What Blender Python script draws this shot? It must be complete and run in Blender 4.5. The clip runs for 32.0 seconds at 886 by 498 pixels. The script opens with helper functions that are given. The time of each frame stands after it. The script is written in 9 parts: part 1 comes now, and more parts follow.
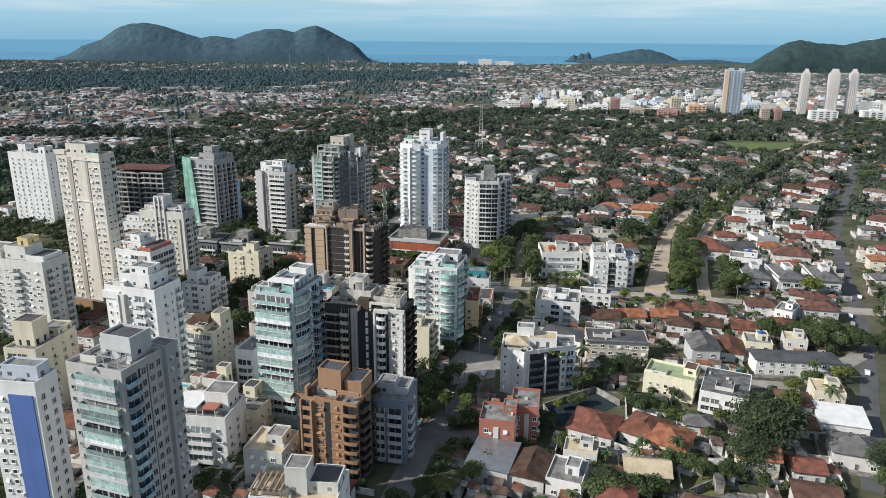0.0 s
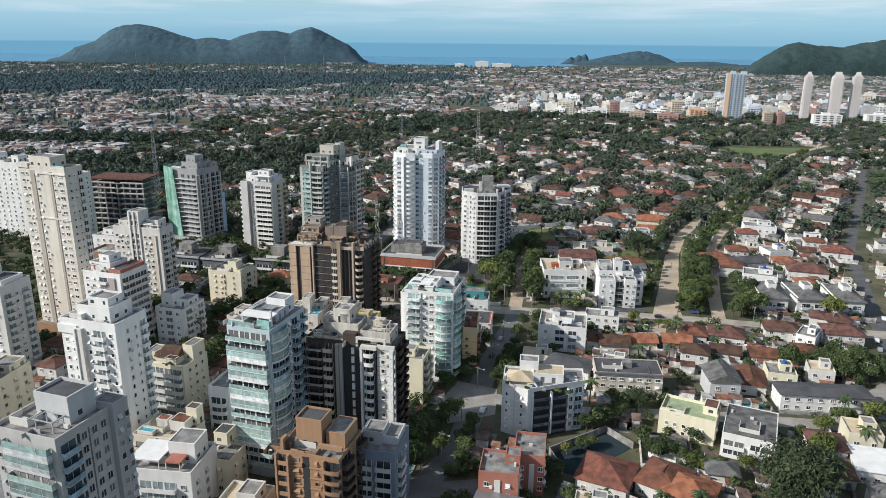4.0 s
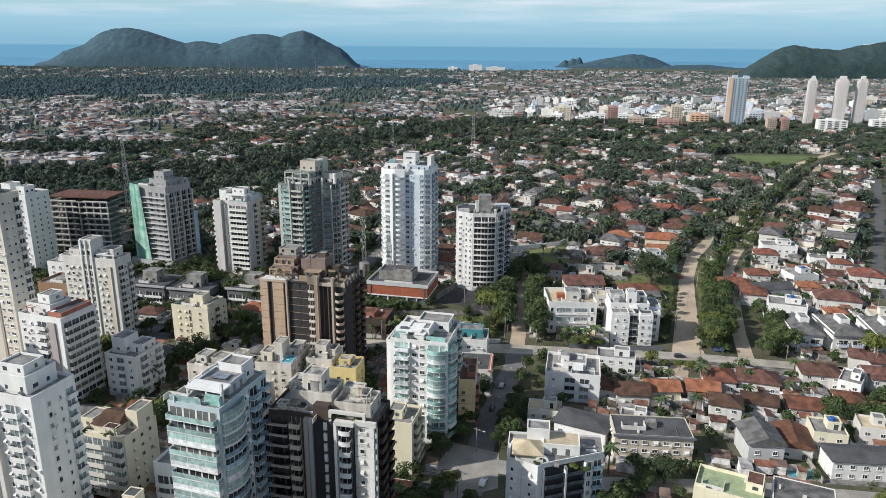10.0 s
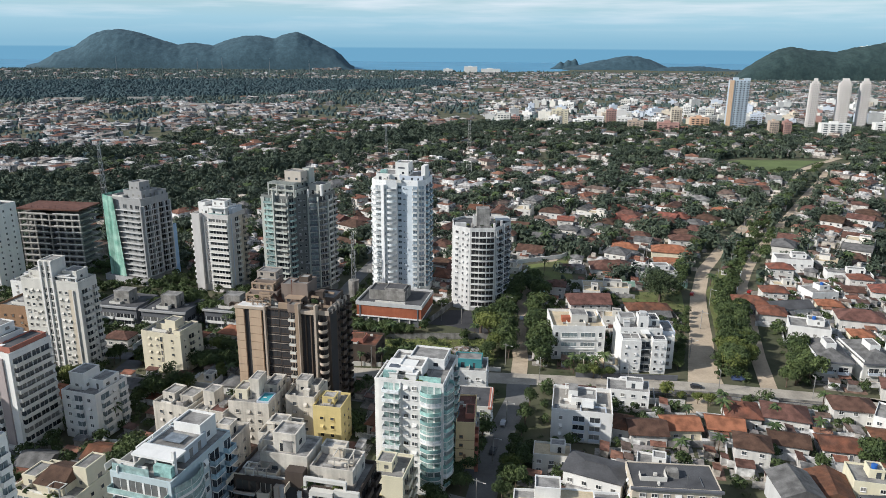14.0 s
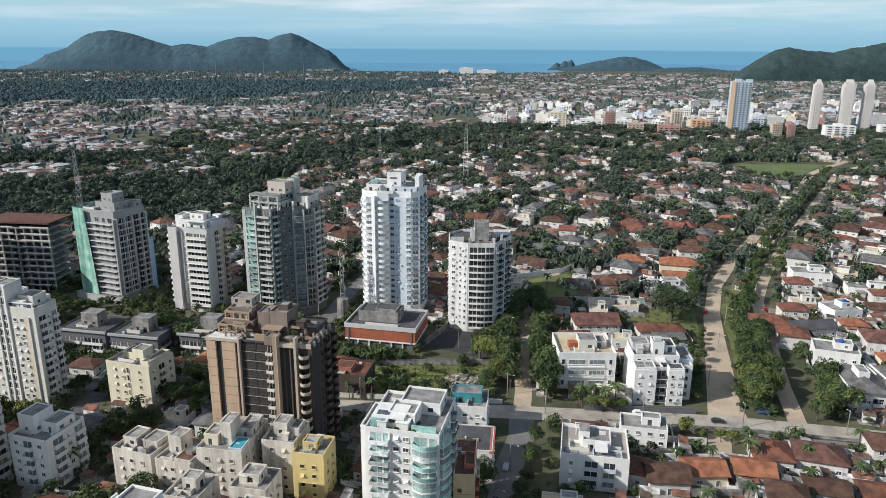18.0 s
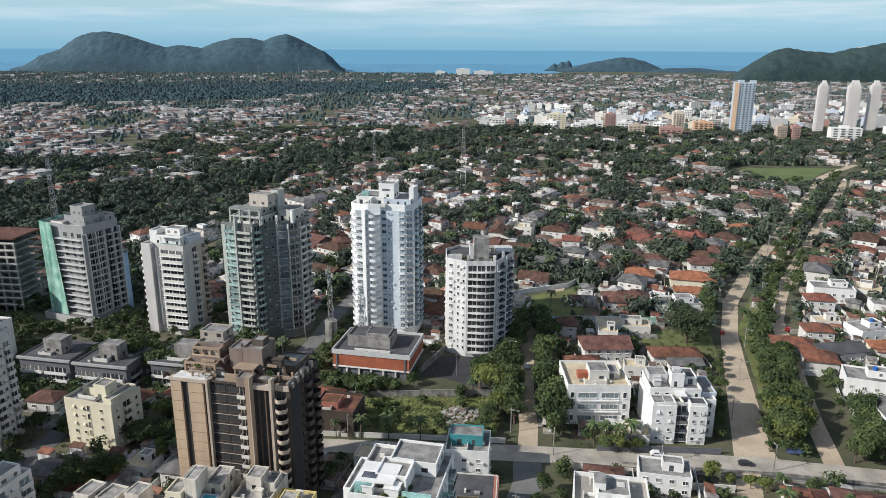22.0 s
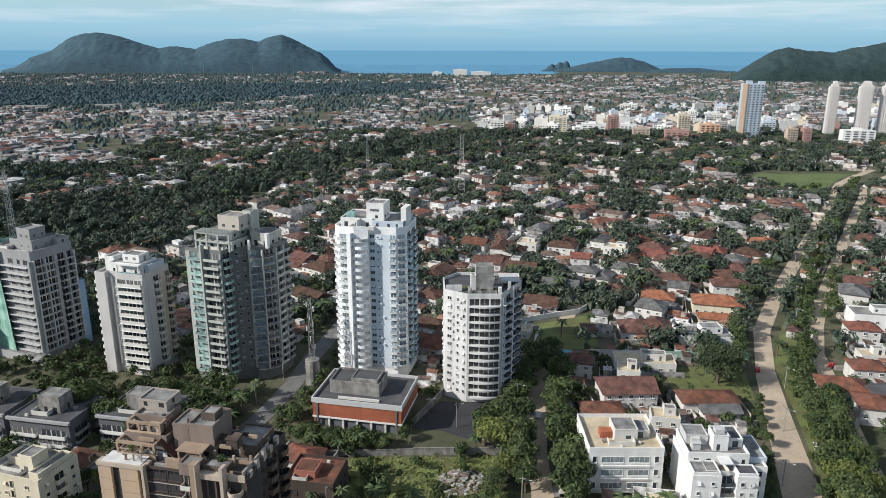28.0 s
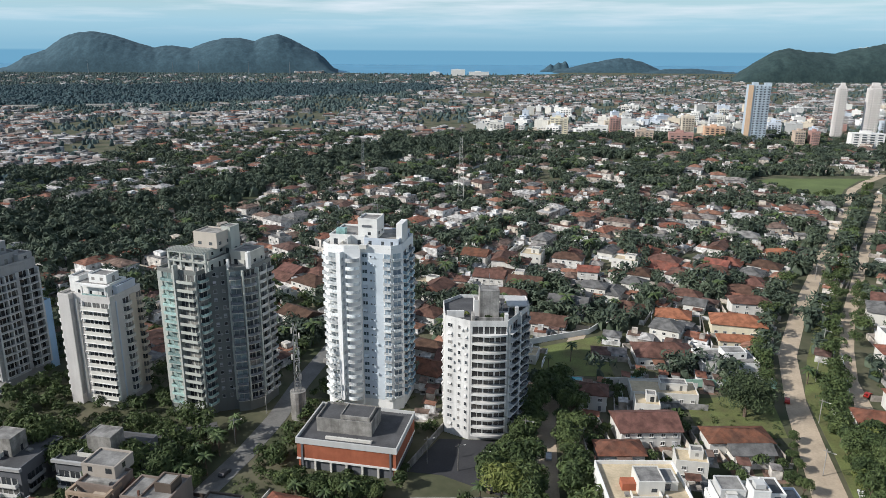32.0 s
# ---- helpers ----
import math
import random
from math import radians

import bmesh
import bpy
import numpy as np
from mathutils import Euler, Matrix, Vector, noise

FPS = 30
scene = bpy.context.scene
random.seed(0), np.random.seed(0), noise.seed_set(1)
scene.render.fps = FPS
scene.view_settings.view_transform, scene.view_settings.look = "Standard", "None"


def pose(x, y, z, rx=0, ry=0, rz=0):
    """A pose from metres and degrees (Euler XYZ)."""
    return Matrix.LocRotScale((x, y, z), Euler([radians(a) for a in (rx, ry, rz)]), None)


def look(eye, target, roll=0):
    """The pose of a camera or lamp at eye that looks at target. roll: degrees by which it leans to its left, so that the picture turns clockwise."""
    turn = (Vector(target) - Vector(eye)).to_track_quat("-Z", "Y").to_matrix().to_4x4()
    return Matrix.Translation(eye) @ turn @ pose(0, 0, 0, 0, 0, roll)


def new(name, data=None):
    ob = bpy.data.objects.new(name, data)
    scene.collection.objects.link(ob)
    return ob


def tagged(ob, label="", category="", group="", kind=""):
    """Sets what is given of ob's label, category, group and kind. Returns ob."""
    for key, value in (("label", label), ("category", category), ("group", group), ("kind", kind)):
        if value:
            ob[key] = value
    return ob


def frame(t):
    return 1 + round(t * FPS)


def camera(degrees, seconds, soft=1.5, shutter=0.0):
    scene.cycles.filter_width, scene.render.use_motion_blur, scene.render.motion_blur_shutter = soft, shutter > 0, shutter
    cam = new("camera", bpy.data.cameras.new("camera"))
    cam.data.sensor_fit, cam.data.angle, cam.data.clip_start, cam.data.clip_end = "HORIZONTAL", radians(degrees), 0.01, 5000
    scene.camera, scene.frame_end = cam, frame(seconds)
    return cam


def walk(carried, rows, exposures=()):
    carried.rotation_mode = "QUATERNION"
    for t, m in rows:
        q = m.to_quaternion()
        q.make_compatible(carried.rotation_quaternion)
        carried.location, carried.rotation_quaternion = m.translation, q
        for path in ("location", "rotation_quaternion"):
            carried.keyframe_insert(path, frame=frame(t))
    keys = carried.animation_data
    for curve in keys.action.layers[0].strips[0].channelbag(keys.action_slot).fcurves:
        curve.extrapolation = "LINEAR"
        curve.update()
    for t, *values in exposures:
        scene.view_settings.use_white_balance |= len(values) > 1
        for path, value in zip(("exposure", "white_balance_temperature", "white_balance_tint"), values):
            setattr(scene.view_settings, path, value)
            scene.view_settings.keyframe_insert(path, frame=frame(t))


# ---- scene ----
cam = camera(63.72, 32.0, soft=0.6)
# seconds, x, y, z, yaw, pitch, roll
PATH = [
    (0, 0.00, 0.00, 120.00, -0.000, -16.565, -0.424),
    (2, 0.24, 12.08, 120.34, -0.136, -16.515, -0.452),
    (4, 0.51, 24.48, 120.80, -0.262, -16.446, -0.481),
    (6, 0.79, 37.21, 121.27, -0.400, -16.359, -0.485),
    (8, 1.02, 50.01, 121.54, -0.586, -16.277, -0.437),
    (10, 1.21, 62.89, 121.66, -0.788, -16.213, -0.397),
    (12, 1.40, 75.79, 121.72, -0.984, -16.158, -0.396),
    (14, 1.67, 88.58, 121.75, -1.179, -16.095, -0.416),
    (16, 2.01, 101.31, 121.67, -1.364, -16.047, -0.404),
    (18, 2.41, 114.08, 121.51, -1.525, -16.014, -0.356),
    (20, 2.90, 126.92, 121.40, -1.657, -15.973, -0.312),
    (22, 3.41, 139.67, 121.33, -1.783, -15.943, -0.275),
    (24, 3.92, 152.40, 121.23, -1.896, -15.933, -0.241),
    (26, 4.41, 165.40, 121.06, -1.969, -15.927, -0.206),
    (28, 4.75, 178.51, 120.85, -2.035, -15.902, -0.145),
    (30, 4.87, 191.47, 120.64, -2.118, -15.881, -0.148),
    (32, 4.81, 204.13, 120.46, -2.216, -15.900, -0.308),
]
walk(cam, [(t, pose(x, y, z, 90 + pitch, roll, yaw)) for t, x, y, z, yaw, pitch, roll in PATH], [(0, 0.06, 6050, 10), (32, 0.06, 6050, 10)])

# ---- light ----
SUN_TO = Vector((-0.811, -0.248, 0.530)).normalized()
ELEV = math.asin(SUN_TO.z)
AZ = math.atan2(SUN_TO.x, SUN_TO.y)
world = bpy.data.worlds.new("sky")
scene.world = world
world.use_nodes = True
wn, wl = world.node_tree.nodes, world.node_tree.links
wn.clear()


def wnode(kind, **kw):
    n = wn.new(kind)
    for k, v in kw.items():
        n.inputs[k].default_value = v
    return n


w_out = wn.new("ShaderNodeOutputWorld")
w_bg = wnode("ShaderNodeBackground", Strength=0.085)
w_sky = wn.new("ShaderNodeTexSky")
w_sky.sky_type, w_sky.sun_disc = "NISHITA", False
w_sky.sun_elevation, w_sky.sun_rotation = ELEV, AZ
w_sky.air_density, w_sky.dust_density, w_sky.ozone_density = 1.0, 0.6, 1.0
w_co = wn.new("ShaderNodeTexCoord")
w_sep = wn.new("ShaderNodeSeparateXYZ")
wl.new(w_co.outputs["Generated"], w_sep.inputs[0])
# thin cloud sheets, flattened towards the horizon
w_map = wn.new("ShaderNodeMapping")
w_map.inputs["Scale"].default_value = (3.0, 3.0, 42.0)
wl.new(w_co.outputs["Generated"], w_map.inputs[0])
w_noise = wnode("ShaderNodeTexNoise", Scale=1.6, Detail=6.0, Roughness=0.55)
wl.new(w_map.outputs[0], w_noise.inputs["Vector"])
w_ramp = wn.new("ShaderNodeValToRGB")
w_ramp.color_ramp.elements[0].position, w_ramp.color_ramp.elements[1].position = 0.44, 0.70
wl.new(w_noise.outputs[0], w_ramp.inputs[0])
w_high = wnode("ShaderNodeMapRange")
w_high.inputs[1].default_value, w_high.inputs[2].default_value = 0.008, 0.055
wl.new(w_sep.outputs[2], w_high.inputs[0])
w_mul = wn.new("ShaderNodeMath")
w_mul.operation = "MULTIPLY"
wl.new(w_ramp.outputs[0], w_mul.inputs[0])
wl.new(w_high.outputs[0], w_mul.inputs[1])
w_haze = wn.new("ShaderNodeMixRGB")
w_veil = wnode("ShaderNodeMapRange")
w_veil.inputs[1].default_value, w_veil.inputs[2].default_value = 0.03, 0.12
w_veil.inputs[3].default_value, w_veil.inputs[4].default_value = 0.85, 0.0
wl.new(w_sep.outputs[2], w_veil.inputs[0])
wl.new(w_veil.outputs[0], w_haze.inputs[0])
w_band = wn.new("ShaderNodeMixRGB")
w_band.inputs[1].default_value, w_band.inputs[2].default_value = (2.9, 5.9, 7.8, 1), (5.4, 8.2, 9.3, 1)
w_rise = wnode("ShaderNodeMapRange")
w_rise.inputs[1].default_value, w_rise.inputs[2].default_value = 0.0, 0.05
wl.new(w_sep.outputs[2], w_rise.inputs[0])
wl.new(w_rise.outputs[0], w_band.inputs[0])
wl.new(w_band.outputs[0], w_haze.inputs[2])
wl.new(w_sky.outputs[0], w_haze.inputs[1])
w_cloud = wn.new("ShaderNodeMixRGB")
w_cloud.inputs[2].default_value = (8.8, 9.5, 9.8, 1)
wl.new(w_mul.outputs[0], w_cloud.inputs[0])
wl.new(w_haze.outputs[0], w_cloud.inputs[1])
# open sea beyond the modelled water
w_sea = wn.new("ShaderNodeMixRGB")
w_sea.inputs[2].default_value = (2.0, 4.4, 6.2, 1)
w_low = wn.new("ShaderNodeMapRange")
w_low.inputs[1].default_value, w_low.inputs[2].default_value = -0.0050, -0.0072
wl.new(w_sep.outputs[2], w_low.inputs[0])
wl.new(w_low.outputs[0], w_sea.inputs[0])
wl.new(w_cloud.outputs[0], w_sea.inputs[1])
wl.new(w_sea.outputs[0], w_bg.inputs["Color"])
wl.new(w_bg.outputs[0], w_out.inputs[0])

sun = new("sun", bpy.data.lights.new("sun", "SUN"))
sun.data.energy, sun.data.angle, sun.data.color = 5.0, radians(0.6), (1.0, 0.93, 0.82)
sun.matrix_world = look((0, 0, 300), Vector((0, 0, 300)) - SUN_TO)
scene.view_settings.exposure = 0.0


# ---- materials ----
def material(name, color, rough=0.85, scale=0.5, vary=0.25, fine=6.0, bump=0.0, metal=0.0, island=0.0, streak=0.0, spec=0.3, tint=None, per_object=0.0):
    """A surface with broad stains, fine grain, optional vertical streaks and optional change from piece to piece."""
    m = bpy.data.materials.new(name)
    m.use_nodes = True
    nt = m.node_tree
    n, l = nt.nodes, nt.links
    b = n["Principled BSDF"]
    b.inputs["Roughness"].default_value, b.inputs["Metallic"].default_value = rough, metal
    b.inputs["Specular IOR Level"].default_value = spec
    geo = n.new("ShaderNodeNewGeometry")
    big = n.new("ShaderNodeTexNoise")
    big.inputs["Scale"].default_value, big.inputs["Detail"].default_value = scale, 4.0
    l.new(geo.outputs["Position"], big.inputs["Vector"])
    small = n.new("ShaderNodeTexNoise")
    small.inputs["Scale"].default_value, small.inputs["Detail"].default_value = fine, 3.0
    l.new(geo.outputs["Position"], small.inputs["Vector"])
    ramp = n.new("ShaderNodeValToRGB")
    lo = tint if tint else tuple(c * (1 - vary) for c in color)
    ramp.color_ramp.elements[0].position, ramp.color_ramp.elements[1].position = 0.32, 0.66
    ramp.color_ramp.elements[0].color, ramp.color_ramp.elements[1].color = (*lo, 1), (*color, 1)
    l.new(big.outputs[0], ramp.inputs[0])
    grain = n.new("ShaderNodeMapRange")
    grain.inputs[3].default_value, grain.inputs[4].default_value = 1 - vary * 0.7, 1 + vary * 0.7
    l.new(small.outputs[0], grain.inputs[0])
    last = n.new("ShaderNodeVectorMath")
    last.operation = "MULTIPLY"
    l.new(ramp.outputs[0], last.inputs[0])
    l.new(grain.outputs[0], last.inputs[1])
    out = last.outputs[0]
    if streak:
        mp = n.new("ShaderNodeMapping")
        mp.inputs["Scale"].default_value = (0.45, 0.45, 0.03)
        l.new(geo.outputs["Position"], mp.inputs[0])
        st = n.new("ShaderNodeTexNoise")
        st.inputs["Scale"].default_value, st.inputs["Detail"].default_value = 1.0, 4.0
        l.new(mp.outputs[0], st.inputs["Vector"])
        rg = n.new("ShaderNodeMapRange")
        rg.inputs[1].default_value, rg.inputs[2].default_value = 0.35, 0.6
        rg.inputs[3].default_value, rg.inputs[4].default_value = 1 - streak, 1.0
        l.new(st.outputs[0], rg.inputs[0])
        mu = n.new("ShaderNodeVectorMath")
        mu.operation = "MULTIPLY"
        l.new(out, mu.inputs[0])
        l.new(rg.outputs[0], mu.inputs[1])
        out = mu.outputs[0]
    if island and per_object:
        leaf = n.new("ShaderNodeMapRange")
        leaf.inputs[3].default_value, leaf.inputs[4].default_value = 1 - island, 1 + island
        l.new(geo.outputs["Random Per Island"], leaf.inputs[0])
        lm = n.new("ShaderNodeVectorMath")
        lm.operation = "MULTIPLY"
        l.new(out, lm.inputs[0])
        l.new(leaf.outputs[0], lm.inputs[1])
        out = lm.outputs[0]
    if island or per_object:
        hs = n.new("ShaderNodeHueSaturation")
        src = geo.outputs["Random Per Island"]
        if per_object:
            src = n.new("ShaderNodeObjectInfo").outputs["Random"]
        r1 = n.new("ShaderNodeMapRange")
        k = per_object or island
        r1.inputs[3].default_value, r1.inputs[4].default_value = 1 - k, 1 + k
        l.new(src, r1.inputs[0])
        l.new(r1.outputs[0], hs.inputs["Value"])
        r2 = n.new("ShaderNodeMapRange")
        r2.inputs[3].default_value, r2.inputs[4].default_value = 0.5 + 0.04 * k, 0.5 - 0.05 * k
        l.new(src, r2.inputs[0])
        l.new(r2.outputs[0], hs.inputs["Hue"])
        l.new(out, hs.inputs["Color"])
        out = hs.outputs[0]
    l.new(out, b.inputs["Base Color"])
    if bump:
        bp = n.new("ShaderNodeBump")
        bp.inputs["Strength"].default_value, bp.inputs["Distance"].default_value = min(bump, 1.0), 0.2
        l.new(small.outputs[0], bp.inputs["Height"])
        l.new(bp.outputs[0], b.inputs["Normal"])
    return m


def palette(name, colors, rough=0.85, per_object=False, vary=0.34, scale=0.45):
    """A surface whose colour is drawn from a list, piece by piece, with stains."""
    m = bpy.data.materials.new(name)
    m.use_nodes = True
    n, l = m.node_tree.nodes, m.node_tree.links
    b = n["Principled BSDF"]
    b.inputs["Roughness"].default_value, b.inputs["Specular IOR Level"].default_value = rough, 0.25
    geo = n.new("ShaderNodeNewGeometry")
    ramp = n.new("ShaderNodeValToRGB")
    ramp.color_ramp.interpolation = "CONSTANT"
    e = ramp.color_ramp.elements
    while len(e) < len(colors):
        e.new(0.5)
    for i, c in enumerate(colors):
        e[i].position = i / len(colors)
        e[i].color = (*c, 1)
    src = n.new("ShaderNodeObjectInfo").outputs["Random"] if per_object else geo.outputs["Random Per Island"]
    l.new(src, ramp.inputs[0])
    noi = n.new("ShaderNodeTexNoise")
    noi.inputs["Scale"].default_value, noi.inputs["Detail"].default_value = scale, 6.0
    l.new(geo.outputs["Position"], noi.inputs["Vector"])
    rg = n.new("ShaderNodeMapRange")
    rg.inputs[1].default_value, rg.inputs[2].default_value = 0.3, 0.65
    rg.inputs[3].default_value, rg.inputs[4].default_value = 1 - 2 * vary, 1.0 + vary * 0.3
    l.new(noi.outputs[0], rg.inputs[0])
    mu = n.new("ShaderNodeVectorMath")
    mu.operation = "MULTIPLY"
    l.new(ramp.outputs[0], mu.inputs[0])
    l.new(rg.outputs[0], mu.inputs[1])
    l.new(mu.outputs[0], b.inputs["Base Color"])
    return m


def glassy(name, color, rough=0.12, spec=0.6):
    return material(name, color, rough, scale=0.7, vary=0.45, fine=2.0, spec=spec, per_object=0.35)


def pane(name, colors, rough=0.15):
    """Window glass that differs from window to window: dark rooms, blinds and curtains."""
    m = palette(name, colors, rough, per_object=True, vary=0.15, scale=0.9)
    m.node_tree.nodes["Principled BSDF"].inputs["Specular IOR Level"].default_value = 0.6
    return m


def paint(name, c, streak=0.16):
    return material(name, c, 0.8, scale=0.18, vary=0.1, fine=3.0, streak=streak * 0.6)


WHITE = paint("white_paint", (0.78, 0.77, 0.74))
BRIGHTWHITE = paint("fresh_white_paint", (0.86, 0.86, 0.85), 0.08)
OFFWHITE = paint("off_white_paint", (0.66, 0.64, 0.59))
DULLWHITE = paint("weathered_off_white_render", (0.66, 0.64, 0.60), 0.3)
CREAM = paint("cream_paint", (0.70, 0.64, 0.49))
BEIGE = paint("beige_paint", (0.60, 0.53, 0.43))
YELLOW = paint("yellow_paint", (0.68, 0.55, 0.25))
PALEYELLOW = paint("pale_yellow_paint", (0.75, 0.70, 0.52))
GREYP = paint("grey_paint", (0.40, 0.40, 0.40))
LGREY = paint("light_grey_paint", (0.54, 0.54, 0.53))
DGREY = paint("dark_grey_paint", (0.14, 0.145, 0.16))
BLUEP = paint("blue_paint", (0.10, 0.17, 0.42))
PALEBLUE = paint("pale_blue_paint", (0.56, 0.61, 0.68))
STONE = paint("stone_beige_paint", (0.48, 0.475, 0.43))
# Near-black for slots, recesses and the villa flank; their shade is in the colour.
NEARBLACK = paint("near_black_shade", (0.045, 0.044, 0.046))
TAUPE = paint("taupe_facing", (0.40, 0.35, 0.30))
BROWN = paint("brown_facing", (0.080, 0.061, 0.050), 0.3)
TAN = paint("tan_facing", (0.35, 0.26, 0.185), 0.25)
TANWARM = paint("warm_tan_facing", (0.50, 0.37, 0.26), 0.25)
TANPALE = paint("pale_tan_facing", (0.48, 0.40, 0.32), 0.25)
UMBER = paint("umber_facing", (0.115, 0.088, 0.07), 0.3)
OCHRE = paint("ochre_brick_facing", (0.32, 0.195, 0.115), 0.2)
BRICK = material("red_brick", (0.40, 0.13, 0.07), 0.9, scale=0.35, vary=0.25, fine=14.0, bump=0.2, streak=0.15)
REDP = paint("salmon_paint", (0.40, 0.165, 0.12), 0.2)
CONCRETE = material("weathered_concrete", (0.38, 0.365, 0.34), 0.9, scale=0.35, vary=0.4, fine=3.0, bump=0.2, streak=0.4, tint=(0.19, 0.18, 0.165))
AGEDCREAM = material("stained_cream_render", (0.68, 0.63, 0.55), 0.88, scale=0.25, vary=0.16, fine=2.0, streak=0.35)
AGEDWHITE = material("weathered_white_paint", (0.70, 0.69, 0.67), 0.85, scale=0.2, vary=0.12, fine=2.5, streak=0.22)
STAINED = material("stained_concrete", (0.46, 0.44, 0.41), 0.92, scale=0.4, vary=0.4, fine=2.0, bump=0.2, streak=0.6, tint=(0.22, 0.21, 0.20))
ROOFGREY = material("grey_roof_membrane", (0.30, 0.29, 0.275), 0.92, scale=0.35, vary=0.45, fine=2.0, bump=0.1, tint=(0.13, 0.125, 0.12))
ROOFDARK = material("dark_flat_roof", (0.10, 0.10, 0.105), 0.9, scale=0.2, vary=0.4, fine=2.0)
ROOFCREAM = material("cream_roof_screed", (0.58, 0.48, 0.33), 0.9, scale=0.25, vary=0.3, fine=2.0)
GLASS = pane("dark_window_glass", [(0.05, 0.055, 0.062), (0.09, 0.10, 0.11), (0.035, 0.038, 0.042), (0.16, 0.16, 0.155), (0.07, 0.08, 0.09), (0.28, 0.27, 0.25)])
PALEGLASS = glassy("curtained_pale_glass", (0.26, 0.31, 0.32), 0.15)
DARKGLASS = pane("dark_brown_glass", [(0.03, 0.03, 0.032), (0.05, 0.05, 0.052), (0.022, 0.022, 0.024), (0.075, 0.07, 0.065)])
CURTAIN = pane("curtained_white_glass", [(0.50, 0.53, 0.55), (0.36, 0.40, 0.42), (0.56, 0.58, 0.58), (0.22, 0.25, 0.27), (0.44, 0.47, 0.48)])
GLASSBLUE = glassy("blue_window_glass", (0.07, 0.10, 0.12))
SOFTBLUE = pane("soft_blue_window_glass", [(0.30, 0.38, 0.45), (0.20, 0.26, 0.32), (0.38, 0.45, 0.50), (0.12, 0.16, 0.20)])
RAILGLASS = glassy("greenish_balustrade_glass", (0.38, 0.53, 0.51), 0.18)
MISTGLASS = glassy("curtained_green_glass", (0.34, 0.45, 0.43), 0.15)
WHITEGLASS = glassy("milky_balustrade_glass", (0.76, 0.79, 0.80), 0.2)
SLATEGLASS = glassy("slate_balustrade_glass", (0.17, 0.19, 0.22), 0.2)
TEALGLASS = glassy("teal_balustrade_glass", (0.33, 0.54, 0.51), 0.18)
BLUEGLASS = glassy("pale_blue_balustrade_glass", (0.38, 0.52, 0.62), 0.18)
NET = material("green_safety_net", (0.40, 0.62, 0.52), 0.9, scale=0.25, vary=0.4, fine=8.0, streak=0.55, tint=(0.14, 0.36, 0.27))
RUST = material("rusty_formwork", (0.15, 0.07, 0.052), 0.9, scale=0.4, vary=0.4, fine=3.0)
METAL = material("galvanised_steel", (0.42, 0.43, 0.44), 0.45, metal=0.8, vary=0.2)
PLASTIC = material("blue_plastic_tank", (0.03, 0.12, 0.42), 0.4, vary=0.15)
TILE = material("terracotta_roof_tiles", (0.25, 0.098, 0.060), 0.88, scale=0.3, vary=0.45, fine=5.0, bump=0.5, per_object=0.25, tint=(0.14, 0.07, 0.05), streak=0.4)
TILEBROWN = material("aged_brown_roof_tiles", (0.155, 0.085, 0.062), 0.9, scale=0.3, vary=0.4, fine=5.0, bump=0.5, per_object=0.3, streak=0.4)
TILEORANGE = material("orange_roof_tiles", (0.38, 0.155, 0.085), 0.85, scale=0.35, vary=0.25, fine=5.0, bump=0.5, streak=0.4)
TILEGREY = material("fibre_cement_roof", (0.185, 0.18, 0.175), 0.9, scale=0.3, vary=0.4, fine=4.0, bump=0.4, streak=0.4)
ASPHALT = material("worn_asphalt", (0.12, 0.12, 0.122), 0.92, scale=0.12, vary=0.3, fine=1.5)
GREYROAD = material("sun_bleached_asphalt", (0.19, 0.185, 0.178), 0.93, scale=0.12, vary=0.35, fine=1.5, tint=(0.13, 0.127, 0.12))
DIRT = material("sandy_dirt_road", (0.52, 0.42, 0.31), 0.97, scale=0.10, vary=0.3, fine=1.2, bump=0.2)
SANDPAVE = material("sandy_worn_paving", (0.44, 0.395, 0.33), 0.95, scale=0.15, vary=0.35, fine=1.6, tint=(0.27, 0.245, 0.21))
PAVING = material("pale_paving", (0.36, 0.335, 0.30), 0.95, scale=0.15, vary=0.35, fine=2.0)
GRASS = material("grass", (0.15, 0.18, 0.06), 0.95, scale=0.12, vary=0.5, fine=1.5, bump=0.4, tint=(0.105, 0.10, 0.045))
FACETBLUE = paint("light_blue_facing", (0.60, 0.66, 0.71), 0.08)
LEAF = material("broadleaf_foliage", (0.078, 0.108, 0.036), 0.75, scale=0.35, vary=0.4, fine=2.5, per_object=0.3, island=0.3, tint=(0.036, 0.056, 0.020))
LEAFDARK = material("dense_dark_foliage", (0.064, 0.088, 0.038), 0.8, scale=0.3, vary=0.4, fine=2.5, island=0.3, tint=(0.018, 0.029, 0.014))
LEAFLIGHT = material("yellowish_foliage", (0.145, 0.165, 0.045), 0.75, scale=0.4, vary=0.4, fine=2.5, per_object=0.3, tint=(0.06, 0.085, 0.02))
PALM = material("palm_fronds", (0.076, 0.110, 0.038), 0.6, scale=0.6, vary=0.4, fine=3.0, per_object=0.3, tint=(0.034, 0.055, 0.02))
BARK = material("grey_brown_bark", (0.16, 0.12, 0.09), 0.95, scale=2.0, vary=0.4, fine=9.0)
WOODS = material("forest_canopy", (0.082, 0.108, 0.074), 0.9, scale=0.04, vary=0.35, fine=0.6, bump=0.5, island=0.28, tint=(0.046, 0.064, 0.048))
